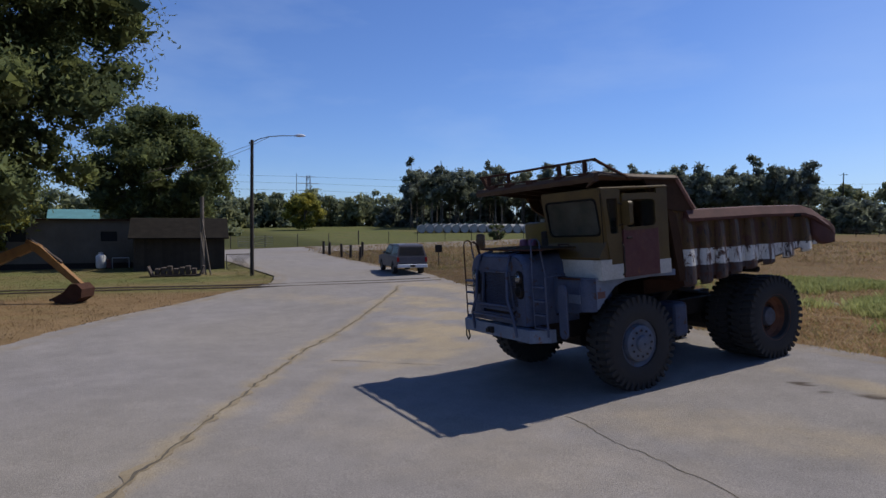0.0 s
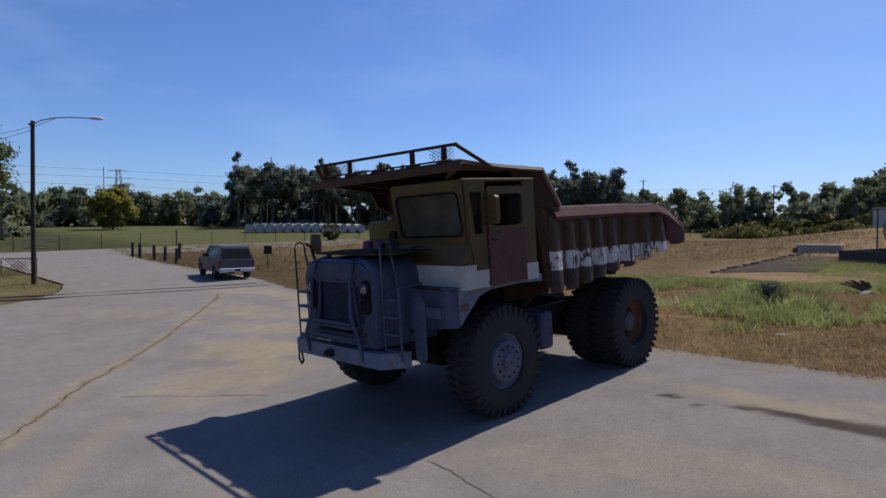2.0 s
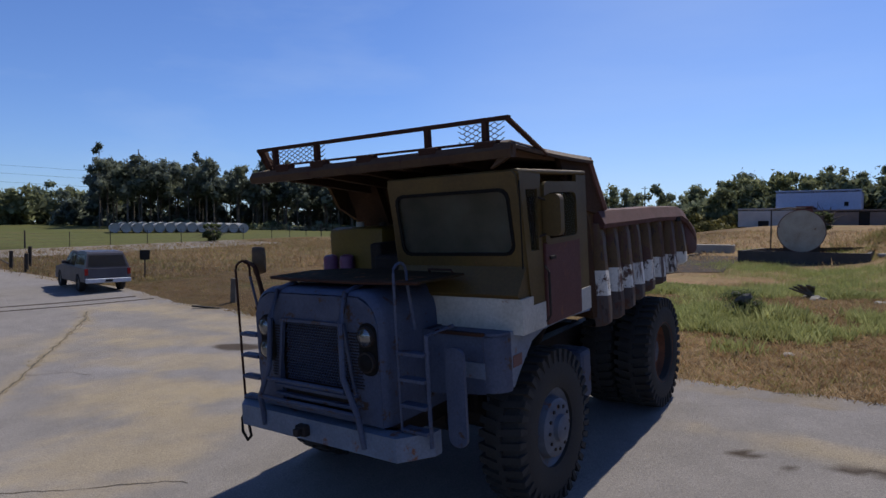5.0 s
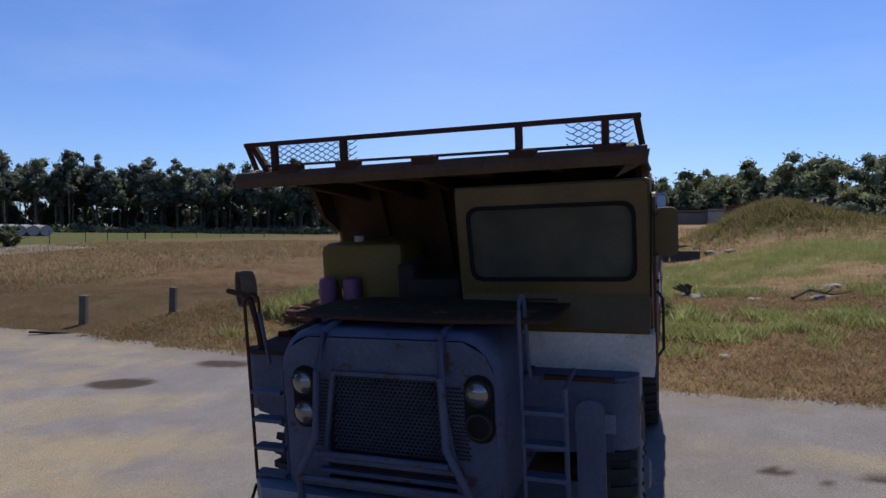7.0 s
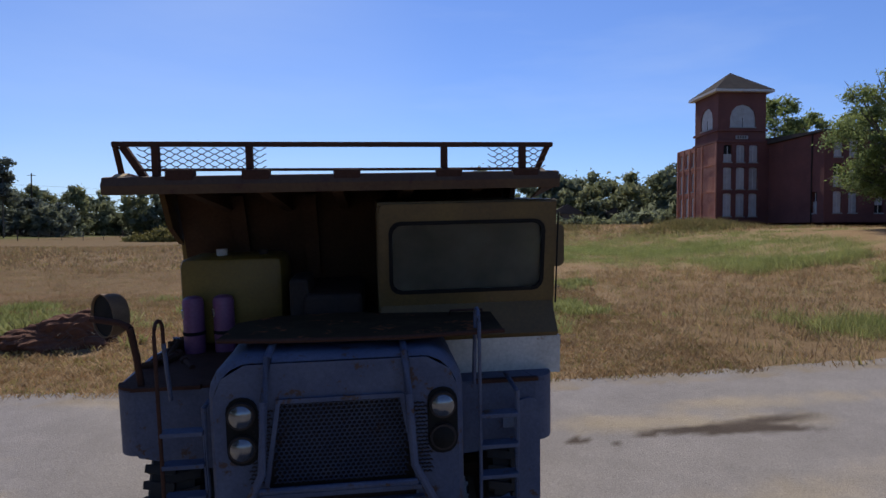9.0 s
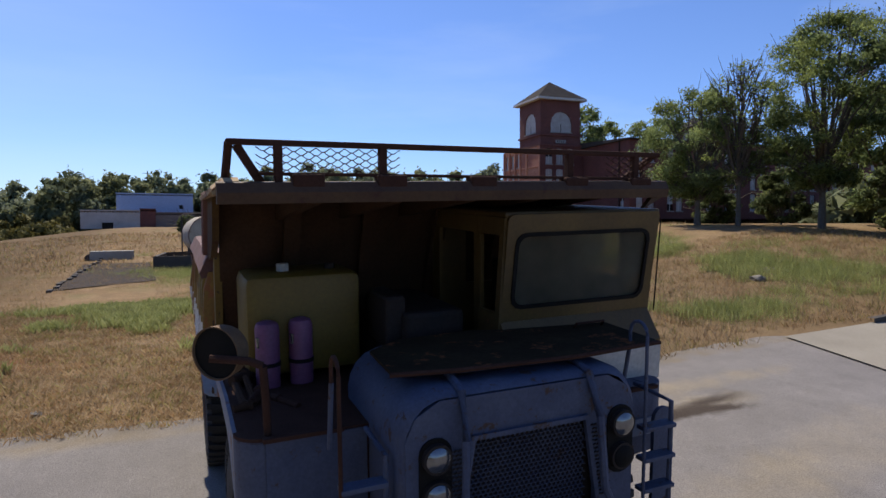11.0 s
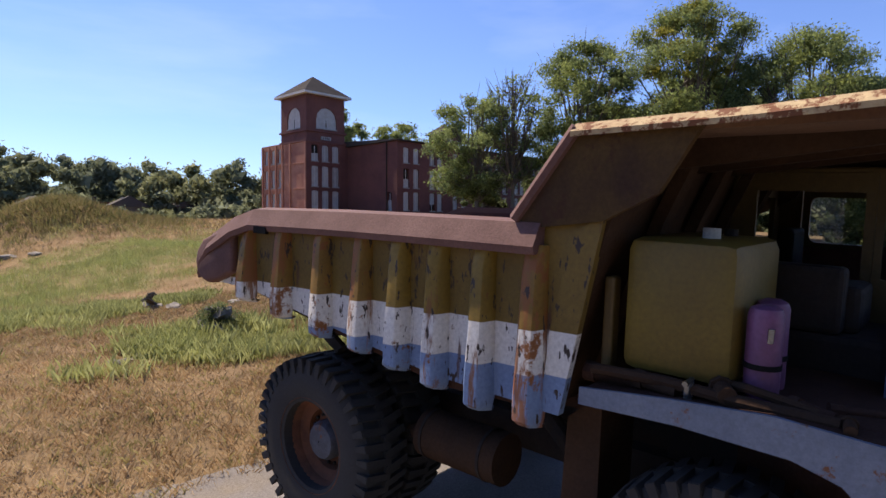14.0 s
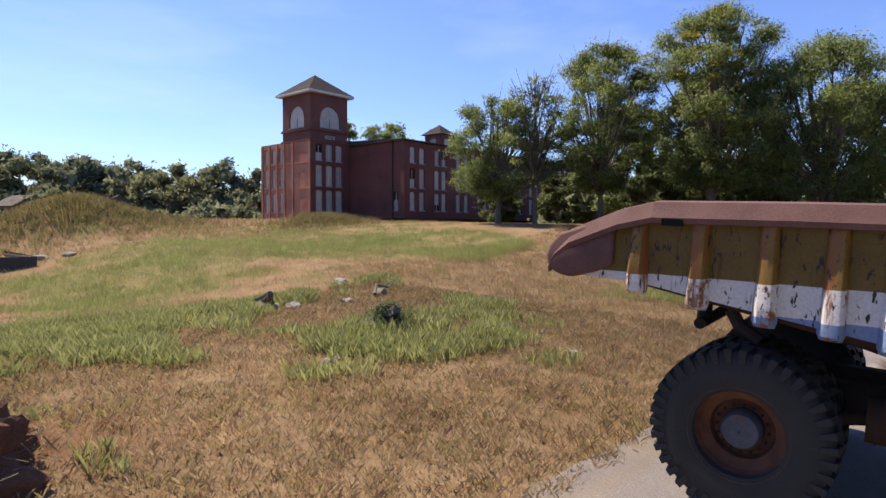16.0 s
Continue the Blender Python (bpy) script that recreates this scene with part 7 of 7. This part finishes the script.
part("broken_edge", prism([(-1.5, 0.0), (-1.9, 0.05), (-1.75, 0.3), (-1.5, 0.45)], "y", -0.5, 0.45), concrete_dark, blk)
kerb = thing("broken_kerb", pose(0, 0, 0), "line of broken kerb stones along the pad", "kerb", kind="structure")
for k in range(16):
    t = k / 15
    x, y = -8.2 + 0.9 * math.sin(k * 1.7) * 0.1 + 1.2 * t, 32 + 16 * t
    part("kerb_stone", box(x - 0.12, x + 0.12, y - 0.4, y + 0.38, gz(x, y) - 0.1, gz(x, y) + 0.12 + 0.02 * (k % 3), 0.02), concrete_dark, kerb)


def simple_block(name, x, y, w, d, h, rot, mat, label, openings=(), roof=None, group=""):
    """A low building with openings through its front wall, a flat roof and its parapet."""
    z = gz(x, y)
    b = thing(name, pose(x, y, z, 0, 0, rot), label, "building", group)
    part("front_wall", wall_with_openings(w, h, list(openings), 0.3), mat, b).matrix_basis = pose(-w / 2, 0, 0)
    part("side_wall", box(-w / 2, -w / 2 + 0.3, 0.3, d, 0, h), mat, b)
    part("side_wall", box(w / 2 - 0.3, w / 2, 0.3, d, 0, h), mat, b)
    part("back_wall", box(-w / 2, w / 2, d, d + 0.3, 0, h), mat, b)
    part("roof", box(-w / 2, w / 2, 0, d, h - 0.25, h - 0.1), roof or shingle_mat, b)
    part("parapet", box(-w / 2 - 0.08, w / 2 + 0.08, -0.08, 0.32, h, h + 0.15), roof or mat, b)
    for u0, u1, a, c in openings:
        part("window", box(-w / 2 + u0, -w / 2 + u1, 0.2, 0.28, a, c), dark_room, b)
    return b
simple_block("blue_warehouse", -4.85, 114.5, 12.3, 14, 5.8, 0, material("pale_blue_cladding", (0.40, 0.47, 0.62), (0.34, 0.4, 0.55), rough=0.6, scale=0.5, grain=4, bump=0.05), "large pale blue metal clad warehouse", [(10, 10.6, 3.2, 3.9)])
simple_block("cream_workshop", -11.25, 106.5, 8.5, 6, 2.9, 0, material("cream_block_wall", (0.5, 0.46, 0.42), rough=0.85, scale=0.6), "long low cream workshop wall", [(3, 4.6, 0, 1.0)])
simple_block("red_workshop", -5.85, 106.4, 2.3, 6, 2.9, 0, brick_mat, "low red brick workshop")
simple_block("brown_store", 1.8, 106.6, 13, 6, 2.3, 0, material("brown_block_wall", (0.2, 0.16, 0.14), rough=0.9, scale=0.6), "low brown store building", [(6, 7.4, 0, 2.1)])
simple_block("open_garage", 13.2, 104, 5.0, 6, 2.9, 0, brick_mat, "open red garage with a tin roof", [(0.6, 3.8, 0, 2.2)], rail_rust)
simple_block("grey_hut", 9.2, 104, 2.2, 3, 2.4, 0, stone_mat, "small grey hut between the sheds")
simple_block("red_long_shed", 32, 100, 16, 5, 2.8, -10, brick_mat, "long low dark red shed before the woods")


def cottage(x, y, rot):
    c = thing("cottage", pose(x, y, gz(x, y), 0, 0, rot), "small distant cottage with a grey gable roof", "house", "distant cottages")
    part("wall", box(-2.6, 2.6, 0, 5, 0, 2.2), home_mat, c)
    part("roof", prism([(-3.0, 2.1), (0, 3.7), (3.0, 2.1)], "y", -0.3, 5.3), concrete_dark, c)
    part("window", box(-1.8, -0.8, -0.04, 0.02, 0.8, 1.8), dark_room, c)
for x, y, rot in ((24, 98, 10), (33, 93, -12), (42, 92, 5)):
    cottage(x, y, rot)

# concrete apron and loading wall
rows = []
for x in spread([(12.7, 1.0), (38, 3), (60, 0)]):
    lo, hi = float(np.interp(x, (12.7, 14, 60), (2.6, -14, -16))), float(np.interp(x, (12.7, 13.6, 19, 60), (2.75, 6.3, 6.9, 6.7)))
    rows.append([(x + 0.0, lo + (hi - lo) * k / 8) for k in range(9)])
apron = sheet("concrete_apron", rows, material("pale_concrete_slab", (0.29, 0.26, 0.21), (0.22, 0.195, 0.155), rough=0.93, scale=0.6, grain=25, bump=0.3), "pale concrete apron beside the asphalt", "concrete", 0.07)
dock = thing("loading_wall", pose(0, 0, 0), "low dark concrete loading wall before the bank", "wall", kind="structure")
bm = bmesh.new()
for y0, y1 in ((6.72, 6.95),):
    xs_ = spread([(18.4, 2.0), (38, 0)])
    line = [(x, gz(x, 6.6), gz(x, 7.6) + 0.12) for x in xs_]
    for (xa, la, ha), (xb, lb, hb) in zip(line, line[1:]):
        v = [bm.verts.new(p) for p in ((xa, y0, la - 0.1), (xb, y0, lb - 0.1), (xb, y0, hb), (xa, y0, ha), (xa, y1, ha), (xb, y1, hb))]
        bm.faces.new(v[:4])
        bm.faces.new((v[3], v[2], v[5], v[4]))
# the colour is dark to paint in this face's shade, away from the sun
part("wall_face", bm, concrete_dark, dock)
part("return_wall", box(38.0, 38.3, -14, 6.95, 0.1, 2.15, 0.02), material("pinkish_rendered_wall", (0.34, 0.2, 0.15), (0.24, 0.13, 0.1), rough=0.9, scale=0.8), dock)
part("bank_top", box(38.3, 60, -14, 6.9, 1.9, 2.1), concrete, dock)

# rubble in the weeds
stone_pale = material("pale_broken_concrete", (0.3, 0.27, 0.225), (0.17, 0.15, 0.125), rough=0.95, scale=4, grain=30, bump=0.4, random_tint=0.25)
def stone(x, y, s, label="pale chunk of broken concrete in the weeds", mat=None):
    bm = bmesh.new()
    bmesh.ops.create_icosphere(bm, subdivisions=2, radius=0.8)
    o = Vector((x * 3.1, y * 2.7, 0))
    for v in bm.verts:
        k = 1 + 0.55 * noise.noise(v.co * 1.9 + o)
        v.co = Vector((v.co.x * s * 1.3 * k, v.co.y * s * k, max(v.co.z * s * 0.5 * k, -0.1)))
    t = thing("rubble_stone", pose(x, y, gz(x, y) + s * 0.15, 0, 0, (x * 77) % 360), label, "stone", "rubble heap")
    part("stone", bm, mat or stone_pale, t)
    return t
rs = random.Random(4)
for x, y, s in ((-0.9, 11.4, 0.22), (-0.65, 11.55, 0.15), (-0.3, 11.7, 0.2), (0.2, 11.9, 0.25), (0.5, 12.1, 0.2), (1.0, 12.3, 0.22), (1.5, 12.5, 0.3), (2.95, 18.6, 0.35), (3.2, 17.5, 0.32), (3.05, 18.2, 0.25), (5.0, 17.05, 0.24), (7.9, 20.5, 0.34), (7.6, 20.2, 0.24), (8.3, 20.9, 0.3), (1.8, 10.7, 0.2), (2.0, 10.95, 0.14), (2.8, 13.0, 0.2), (-4.6, 7.2, 0.12), (3.4, 8.4, 0.16), (7.0, 17.5, 0.3), (7.5, 18.0, 0.2), (22, 14, 0.4), (24, 15, 0.35), (13.4, 51.5, 0.3), (5.0, 42, 0.5), (6.2, 41.2, 0.4), (3.4, 43.5, 0.4)):
    stone(x, y, s)
for k in range(34):
    x, y = 34 + rs.uniform(-5, 6), 9.0 + rs.uniform(-0.8, 2.5)
    stone(x, y, rs.uniform(0.1, 0.3), "broken brick and concrete rubble above the wall")
heap = thing("soil_heap", pose(-7.5, 10.0, gz(-7.5, 10.0) - 0.05, 0, 0, 8), "heap of dark red-brown soil and roots", "soil heap")
bm = bmesh.new()
bmesh.ops.create_icosphere(bm, subdivisions=5, radius=1.0)
for v in bm.verts:
    n = v.co.normalized()
    k = 1 + 0.35 * noise.noise(n * 1.6) + 0.18 * noise.noise(n * 4.5) + 0.08 * noise.noise(n * 12)
    v.co = Vector((n.x * 1.45 * k, n.y * 0.6 * k, max(n.z, -0.1) * 0.75 * k * (1 + 0.35 * n.x)))
part("soil", bm, material("dark_red_brown_soil", (0.085, 0.034, 0.02), (0.17, 0.075, 0.04), rough=0.97, scale=5, grain=40, bump=0.8), heap)
bm = bmesh.new()
for k in range(70):
    p = Vector((rs.uniform(-1.5, 1.6), rs.uniform(-0.7, 0.5), rs.uniform(0.02, 0.45)))
    add_tube(bm, [p, p + Vector((rs.uniform(-0.3, 0.3), rs.uniform(-0.3, 0.1), rs.uniform(-0.1, 0.25)))], 0.008, 3)
tagged(part("roots", bm, wood_grey, heap), kind="stuff")
def rubble_pile(x, y, n, spread_x, spread_y, height, size, mat, label):
    """A pile of broken lumps, each a part of its own, thrown up on one another."""
    pile = thing("rubble_pile", pose(x, y, gz(x, y)), label, "rubble")
    for k in range(n):
        a, r = rs.uniform(0, 6.283), math.sqrt(rs.random())
        px_, py_ = spread_x * r * math.cos(a), spread_y * r * math.sin(a)
        s_ = size * rs.uniform(0.5, 1.2)
        bm = bmesh.new()
        bmesh.ops.create_icosphere(bm, subdivisions=2, radius=1.0)
        o = Vector((k * 2.3, k * 1.1, x))
        for v in bm.verts:
            q = 1 + 0.6 * noise.noise(v.co * 1.5 + o)
            v.co = Vector((v.co.x * s_ * 1.2 * q, v.co.y * s_ * q, v.co.z * s_ * 0.7 * q))
        lump = part("lump", bm, mat, pile)
        lump.matrix_basis = pose(px_, py_, height * (1 - r * r) * rs.uniform(0.3, 1.0) + s_ * 0.3, rs.uniform(-25, 25), rs.uniform(-25, 25), rs.uniform(0, 360))
    return pile


stone_dark = material("dark_weathered_rubble", (0.2, 0.19, 0.175), (0.1, 0.093, 0.085), rough=0.95, scale=4, grain=30, bump=0.4, random_tint=0.35)
overgrown = rubble_pile(1.76, 12.4, 60, 0.48, 0.42, 0.72, 0.15, stone_dark, "dark pile of broken rubble overgrown with weeds")
vine = [(rs.uniform(-0.4, 0.45), rs.uniform(-0.4, 0.3), rs.uniform(0.3, 0.75)) for k in range(16)]
tagged(leaf_mesh("vine_leaves", leaf_cards(vine, [rs.uniform(0.14, 0.28) for v in vine], 2600, 0.028), leaf_dark, overgrown), kind="stuff")
rubble_pile(0.15, 11.85, 12, 0.42, 0.3, 0.2, 0.11, stone_pale, "pale broken concrete lumps beside the rubble pile")
boards_heap = thing("plank_heap", pose(2.85, 18.6, gz(2.85, 18.6) - 0.05, 0, 0, 30), "heap of broken grey planks among the weeds", "planks")
for k in range(6):
    pl = part("plank", box(-0.8, 0.8, -0.07, 0.07, -0.02, 0.02), wood_grey, boards_heap)
    pl.matrix_basis = pose(0.1 * k - 0.2, 0.16 * k - 0.4, 0.24, 0, 18 + 4 * k % 9, 20 + 9 * k)
logs = thing("dead_branch", pose(7.0, 17.4, gz(7, 17.4) + 0.1), "dead branch lying across the grass", "branch")
part("branch", tube([(-0.9, -0.5, 0), (-0.3, 0, 0.25), (0.4, 0.1, 0.1), (1.1, 0.5, 0.2)], 0.06, 6, 0.02), bark, logs)
part("twig", tube([(0.2, 0.1, 0.15), (0.5, -0.3, 0.45)], 0.03, 5, 0.01), bark, logs)
stump = thing("stake", pose(13.4, 52.0, gz(13.4, 52)), "short dark wooden stake on the rise", "stake")
part("stake", box(-0.12, 0.12, -0.12, 0.12, -0.1, 0.85, 0.02), wood_dark, stump)

# ---- asphalt wear ----
def strip(name, pts, width, mat, label, lift=0.03, wobble=0.5):
    """A thin uneven ribbon on the asphalt along points."""
    line = []
    for (x0, y0), (x1, y1) in zip(pts, pts[1:]):
        n = max(2, int(math.hypot(x1 - x0, y1 - y0) / 0.12))
        line += [(x0 + (x1 - x0) * i / n, y0 + (y1 - y0) * i / n) for i in range(n)]
    v, f = [], []
    for i, (x, y) in enumerate(line):
        j = min(i + 1, len(line) - 1)
        k = max(i - 1, 0)
        d = Vector((line[j][0] - line[k][0], line[j][1] - line[k][1], 0)).normalized()
        n = Vector((-d.y, d.x, 0))
        o = 0.10 * noise.noise((x * 1.7, y * 1.7, 2)) + 0.05 * noise.noise((x * 6, y * 6, 4))
        w0 = width * max(0.12, 0.55 + wobble * noise.noise((x * 2.3, y * 2.3, 9)) * 1.6)
        w1 = width * max(0.12, 0.55 + wobble * noise.noise((x * 2.3, y * 2.3, 31)) * 1.6)
        for s, w in ((1, w0), (-1, w1)):
            p = Vector((x, y, 0)) + n * (o + s * w)
            v.append((p.x, p.y, ground_z(p.x, p.y) + lift))
        if i:
            f.append((2 * i - 2, 2 * i - 1, 2 * i + 1, 2 * i))
    return tagged(link_mesh(name, v, f, mat), label, "crack", kind="structure")


crack_soil = material("sandy_crack_fill", (0.27, 0.22, 0.145), (0.15, 0.118, 0.075), rough=0.95, scale=3, grain=40, bump=0.5)
crack_dark = material("open_dark_crack", (0.05, 0.045, 0.04), (0.11, 0.09, 0.06), rough=0.95, scale=3)
strip("grown_crack", CRACK, 0.1, crack_soil, "long sandy crack with dry grass across the asphalt", 0.03, 1.7)
strip("open_crack", CRACK, 0.03, crack_dark, "dark open gap along the sandy crack", 0.034, 1.2)
for pts in ([(2.3, -2.04), (3.24, -2.14), (3.9, -2.24), (5.05, -2.28), (5.8, -2.35), (7.2, -2.9)], [(-4.74, -3.92), (-3.98, -3.11), (-3.33, -2.41), (-2.39, -1.86)], [(-11.17, -0.78), (-10.45, -0.11), (-9.6, 0.2)], [(5.5, -4.5), (6.6, -6.0), (7.2, -8)]):
    strip("hairline_crack", pts, 0.016, crack_dark, "thin dark crack in the asphalt", 0.027, 0.7)


# ---- grass ----
blade_mat = attribute_material("grass_blades", rough=0.8, grain=3.0, bump=0.0, low=0.75, high=1.25, translucent=0.5, patch=0.6)


def grass(name, label, places, blades, height, width, spread_r, tone, seed, fine=False, stiff=1.0):
    """Tufts of bent blades: places are (x, y, scale); tone(x, y, rng) gives the colour of a tuft."""
    g = np.random.default_rng(seed)
    verts, cols = [], []
    n = len(places)
    P = np.array([(x, y, ground_z(x, y), s) for x, y, s in places])
    T_ = np.array([tone(x, y, g) for x, y, s in places])
    idx = np.repeat(np.arange(n), blades)
    m = len(idx)
    base = P[idx, :3].copy()
    sc = P[idx, 3]
    ang, rad = g.random(m) * 6.283, spread_r * np.sqrt(g.random(m)) * sc
    base[:, 0] += rad * np.cos(ang)
    base[:, 1] += rad * np.sin(ang)
    base[:, 2] -= 0.015
    lean_a, lean = g.random(m) * 6.283, (0.1 + 0.65 * g.random(m)) * stiff
    h = height * sc * (0.5 + 0.8 * g.random(m))
    d = np.stack([np.cos(lean_a) * lean, np.sin(lean_a) * lean, np.ones(m)], 1)
    d /= np.linalg.norm(d, axis=1)[:, None]
    side = np.stack([-np.sin(lean_a + 0.6), np.cos(lean_a + 0.6), np.zeros(m)], 1) * (width * (0.6 + 0.8 * g.random(m)) * np.sqrt(sc))[:, None]
    mid = base + d * (h * 0.55)[:, None]
    tip = base + d * h[:, None] + np.stack([np.cos(lean_a), np.sin(lean_a), -0.6 * np.ones(m)], 1) * (h * 0.2 * stiff)[:, None]
    k = 4 if fine else 3
    if fine:
        pts = np.stack([base - side * 0.7, base + side * 0.7, mid + side, tip], 1).reshape(-1, 3)
    else:
        pts = np.stack([base - side, base + side, tip], 1).reshape(-1, 3)
    me = bpy.data.meshes.new(name)
    me.vertices.add(len(pts))
    me.vertices.foreach_set("co", pts.ravel())
    me.loops.add(k * m)
    me.polygons.add(m)
    me.loops.foreach_set("vertex_index", np.arange(k * m, dtype=np.int32))
    me.polygons.foreach_set("loop_start", np.arange(0, k * m, k, dtype=np.int32))
    me.update()
    me.validate()
    tones = T_[idx] * (0.82 + 0.36 * g.random(m))[:, None]
    col = np.concatenate([np.repeat(tones, k, axis=0), np.ones((k * m, 1))], 1)
    layer = me.color_attributes.new("tone", "FLOAT_COLOR", "POINT")
    layer.data.foreach_set("color", col.ravel())
    me.materials.append(blade_mat)
    return tagged(new(name, me), label, "grass", kind="stuff")


def field_spots(n, x0, x1, y0, y1, seed, green=False, keep=1.0):
    g = random.Random(seed)
    out = []
    while len(out) < n:
        x, y = g.uniform(x0, x1), g.uniform(y0, y1)
        if on_asphalt(x, y, -0.05) and not (lot_top(x) - 0.25 < y):
            continue
        if x > 12.5 and y < 7.2:
            continue
        if -7.2 < x < -3.0 and 22 < y < 32:
            continue
        gr = greenness(x, y)
        if green and gr < 0.12 + 0.75 * g.random():
            continue
        if not green and redness(x, y) > 0.4 + 0.5 * g.random():
            continue
        out.append((x, y, g.uniform(0.7, 1.3) * (1.0 + 0.4 * max(0, noise.noise((x * 0.6, y * 0.6, 40))))))
    return out


def dry_tone(x, y, g):
    c = field_tone(x, y)
    k = g.random()
    straw = Vector((0.53, 0.4, 0.238)) if k < 0.42 else Vector((0.385, 0.248, 0.13)) if k < 0.8 else Vector((0.33, 0.32, 0.11))
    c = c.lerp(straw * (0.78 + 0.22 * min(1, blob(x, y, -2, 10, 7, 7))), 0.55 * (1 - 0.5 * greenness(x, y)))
    return (c.x, c.y, c.z)


def weed_tone(x, y, g):
    k = g.random()
    c = Vector((0.255, 0.305, 0.09)).lerp(Vector((0.455, 0.488, 0.2)), k)
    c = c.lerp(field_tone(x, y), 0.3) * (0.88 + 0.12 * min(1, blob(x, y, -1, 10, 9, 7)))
    return (c.x, c.y, c.z)


grass("dry_grass", "short dry tan grass with straw", field_spots(15500, -14, 9, 5.6, 20, 1), 11, 0.13, 0.003, 0.17, dry_tone, 11, True)
grass("dry_grass", "dry tan grass on the rising field", field_spots(14000, -30, 24, 18, 45, 2), 8, 0.18, 0.007, 0.3, dry_tone, 12)
grass("dry_grass", "dry grass along the asphalt edge", field_spots(8000, -30, 16, 5.4, 16, 3), 11, 0.14, 0.0034, 0.18, dry_tone, 13)
grass("dry_grass", "dry grass on the bank by the apron", field_spots(5000, 9, 40, 6, 24, 4), 7, 0.26, 0.014, 0.25, dry_tone, 14)
grass("dry_grass", "dry grass in the field past the timber posts", field_spots(7000, -70, -28, 8, 60, 9), 5, 0.3, 0.03, 0.5, dry_tone, 19)
grass("dry_grass", "dry field grass before the brick mill", field_spots(8000, -60, 45, 40, 75, 5), 6, 0.3, 0.035, 0.6, dry_tone, 15)
grass("green_weeds", "knee-high bright green weeds", field_spots(2600, -12, 10, 7.5, 20, 6, True), 38, 0.27, 0.0027, 0.36, weed_tone, 16, True, 0.7)
grass("green_weeds", "green weeds in the rising field", field_spots(9000, -8, 36, 18, 50, 7, True), 11, 0.26, 0.008, 0.34, weed_tone, 17, False, 0.6)
grass("green_weeds", "tall green weeds on the bank", field_spots(1800, 12, 34, 7.5, 24, 8, True), 18, 0.5, 0.008, 0.25, weed_tone, 18)


lawn = random.Random(77)
lawn_spots = []
while len(lawn_spots) < 7000:
    x, y = lawn.uniform(-46, -9), lawn.uniform(-22, 1)
    if y < lot_bottom(x) - 0.05:
        lawn_spots.append((x, y, lawn.uniform(0.6, 1.3)))
grass("lawn_grass", "short uneven lawn grass with dry patches", lawn_spots, 6, 0.1, 0.012, 0.3, lambda x, y, g: tuple(field_tone(x, y) * (0.75 + 0.6 * g.random())), 33)


# a clump of tall weeds on dug-up soil beside the asphalt, and weeds in the cracks
clump = random.Random(31)
grass("weed_clump", "tall green weeds on a heap of brown soil", [(-8.6 + clump.gauss(0, 0.6), 10.5 + clump.gauss(0, 0.3), clump.uniform(0.7, 1.4)) for _ in range(110)] + [(1.9 + clump.gauss(0, 0.75), 12.2 + clump.gauss(0, 0.5), clump.uniform(0.6, 1.1)) for _ in range(90)] + [(-5.9 + clump.gauss(0, 0.22), 9.5 + clump.gauss(0, 0.2), clump.uniform(0.4, 0.8)) for _ in range(4)], 26, 0.5, 0.0045, 0.2, weed_tone, 23, True, 0.6)
spots = []
for (x0, y0), (x1, y1) in zip(CRACK, CRACK[1:]):
    for i in range(int(math.hypot(x1 - x0, y1 - y0) * 26)):
        u = clump.random()
        x, y = x0 + (x1 - x0) * u, y0 + (y1 - y0) * u
        if noise.noise((x * 1.1, y * 1.1, 50)) > -0.15:
            spots.append((x + clump.gauss(0, 0.09), y + clump.gauss(0, 0.09), clump.uniform(0.35, 0.9)))
grass("crack_grass", "dry straw tufts growing along the crack", spots, 9, 0.075, 0.004, 0.08, dry_tone, 24, True)

mound_spots = []
for cx, cy, rx, ry, n in ((10, 50, 6.5, 5, 2600), (17, 54, 6, 4, 900), (29, 45, 5, 3, 1100)):
    mound_spots += [(cx + clump.gauss(0, 0.5) * rx, cy + clump.gauss(0, 0.5) * ry, clump.uniform(0.6, 1.5)) for _ in range(n)]
grass("mound_weeds", "dusty olive weeds over the earth mounds", mound_spots, 9, 0.5, 0.02, 0.3, lambda x, y, g: tuple(Vector((0.13, 0.14, 0.05)).lerp(Vector((0.24, 0.18, 0.09)), g.random())), 25)
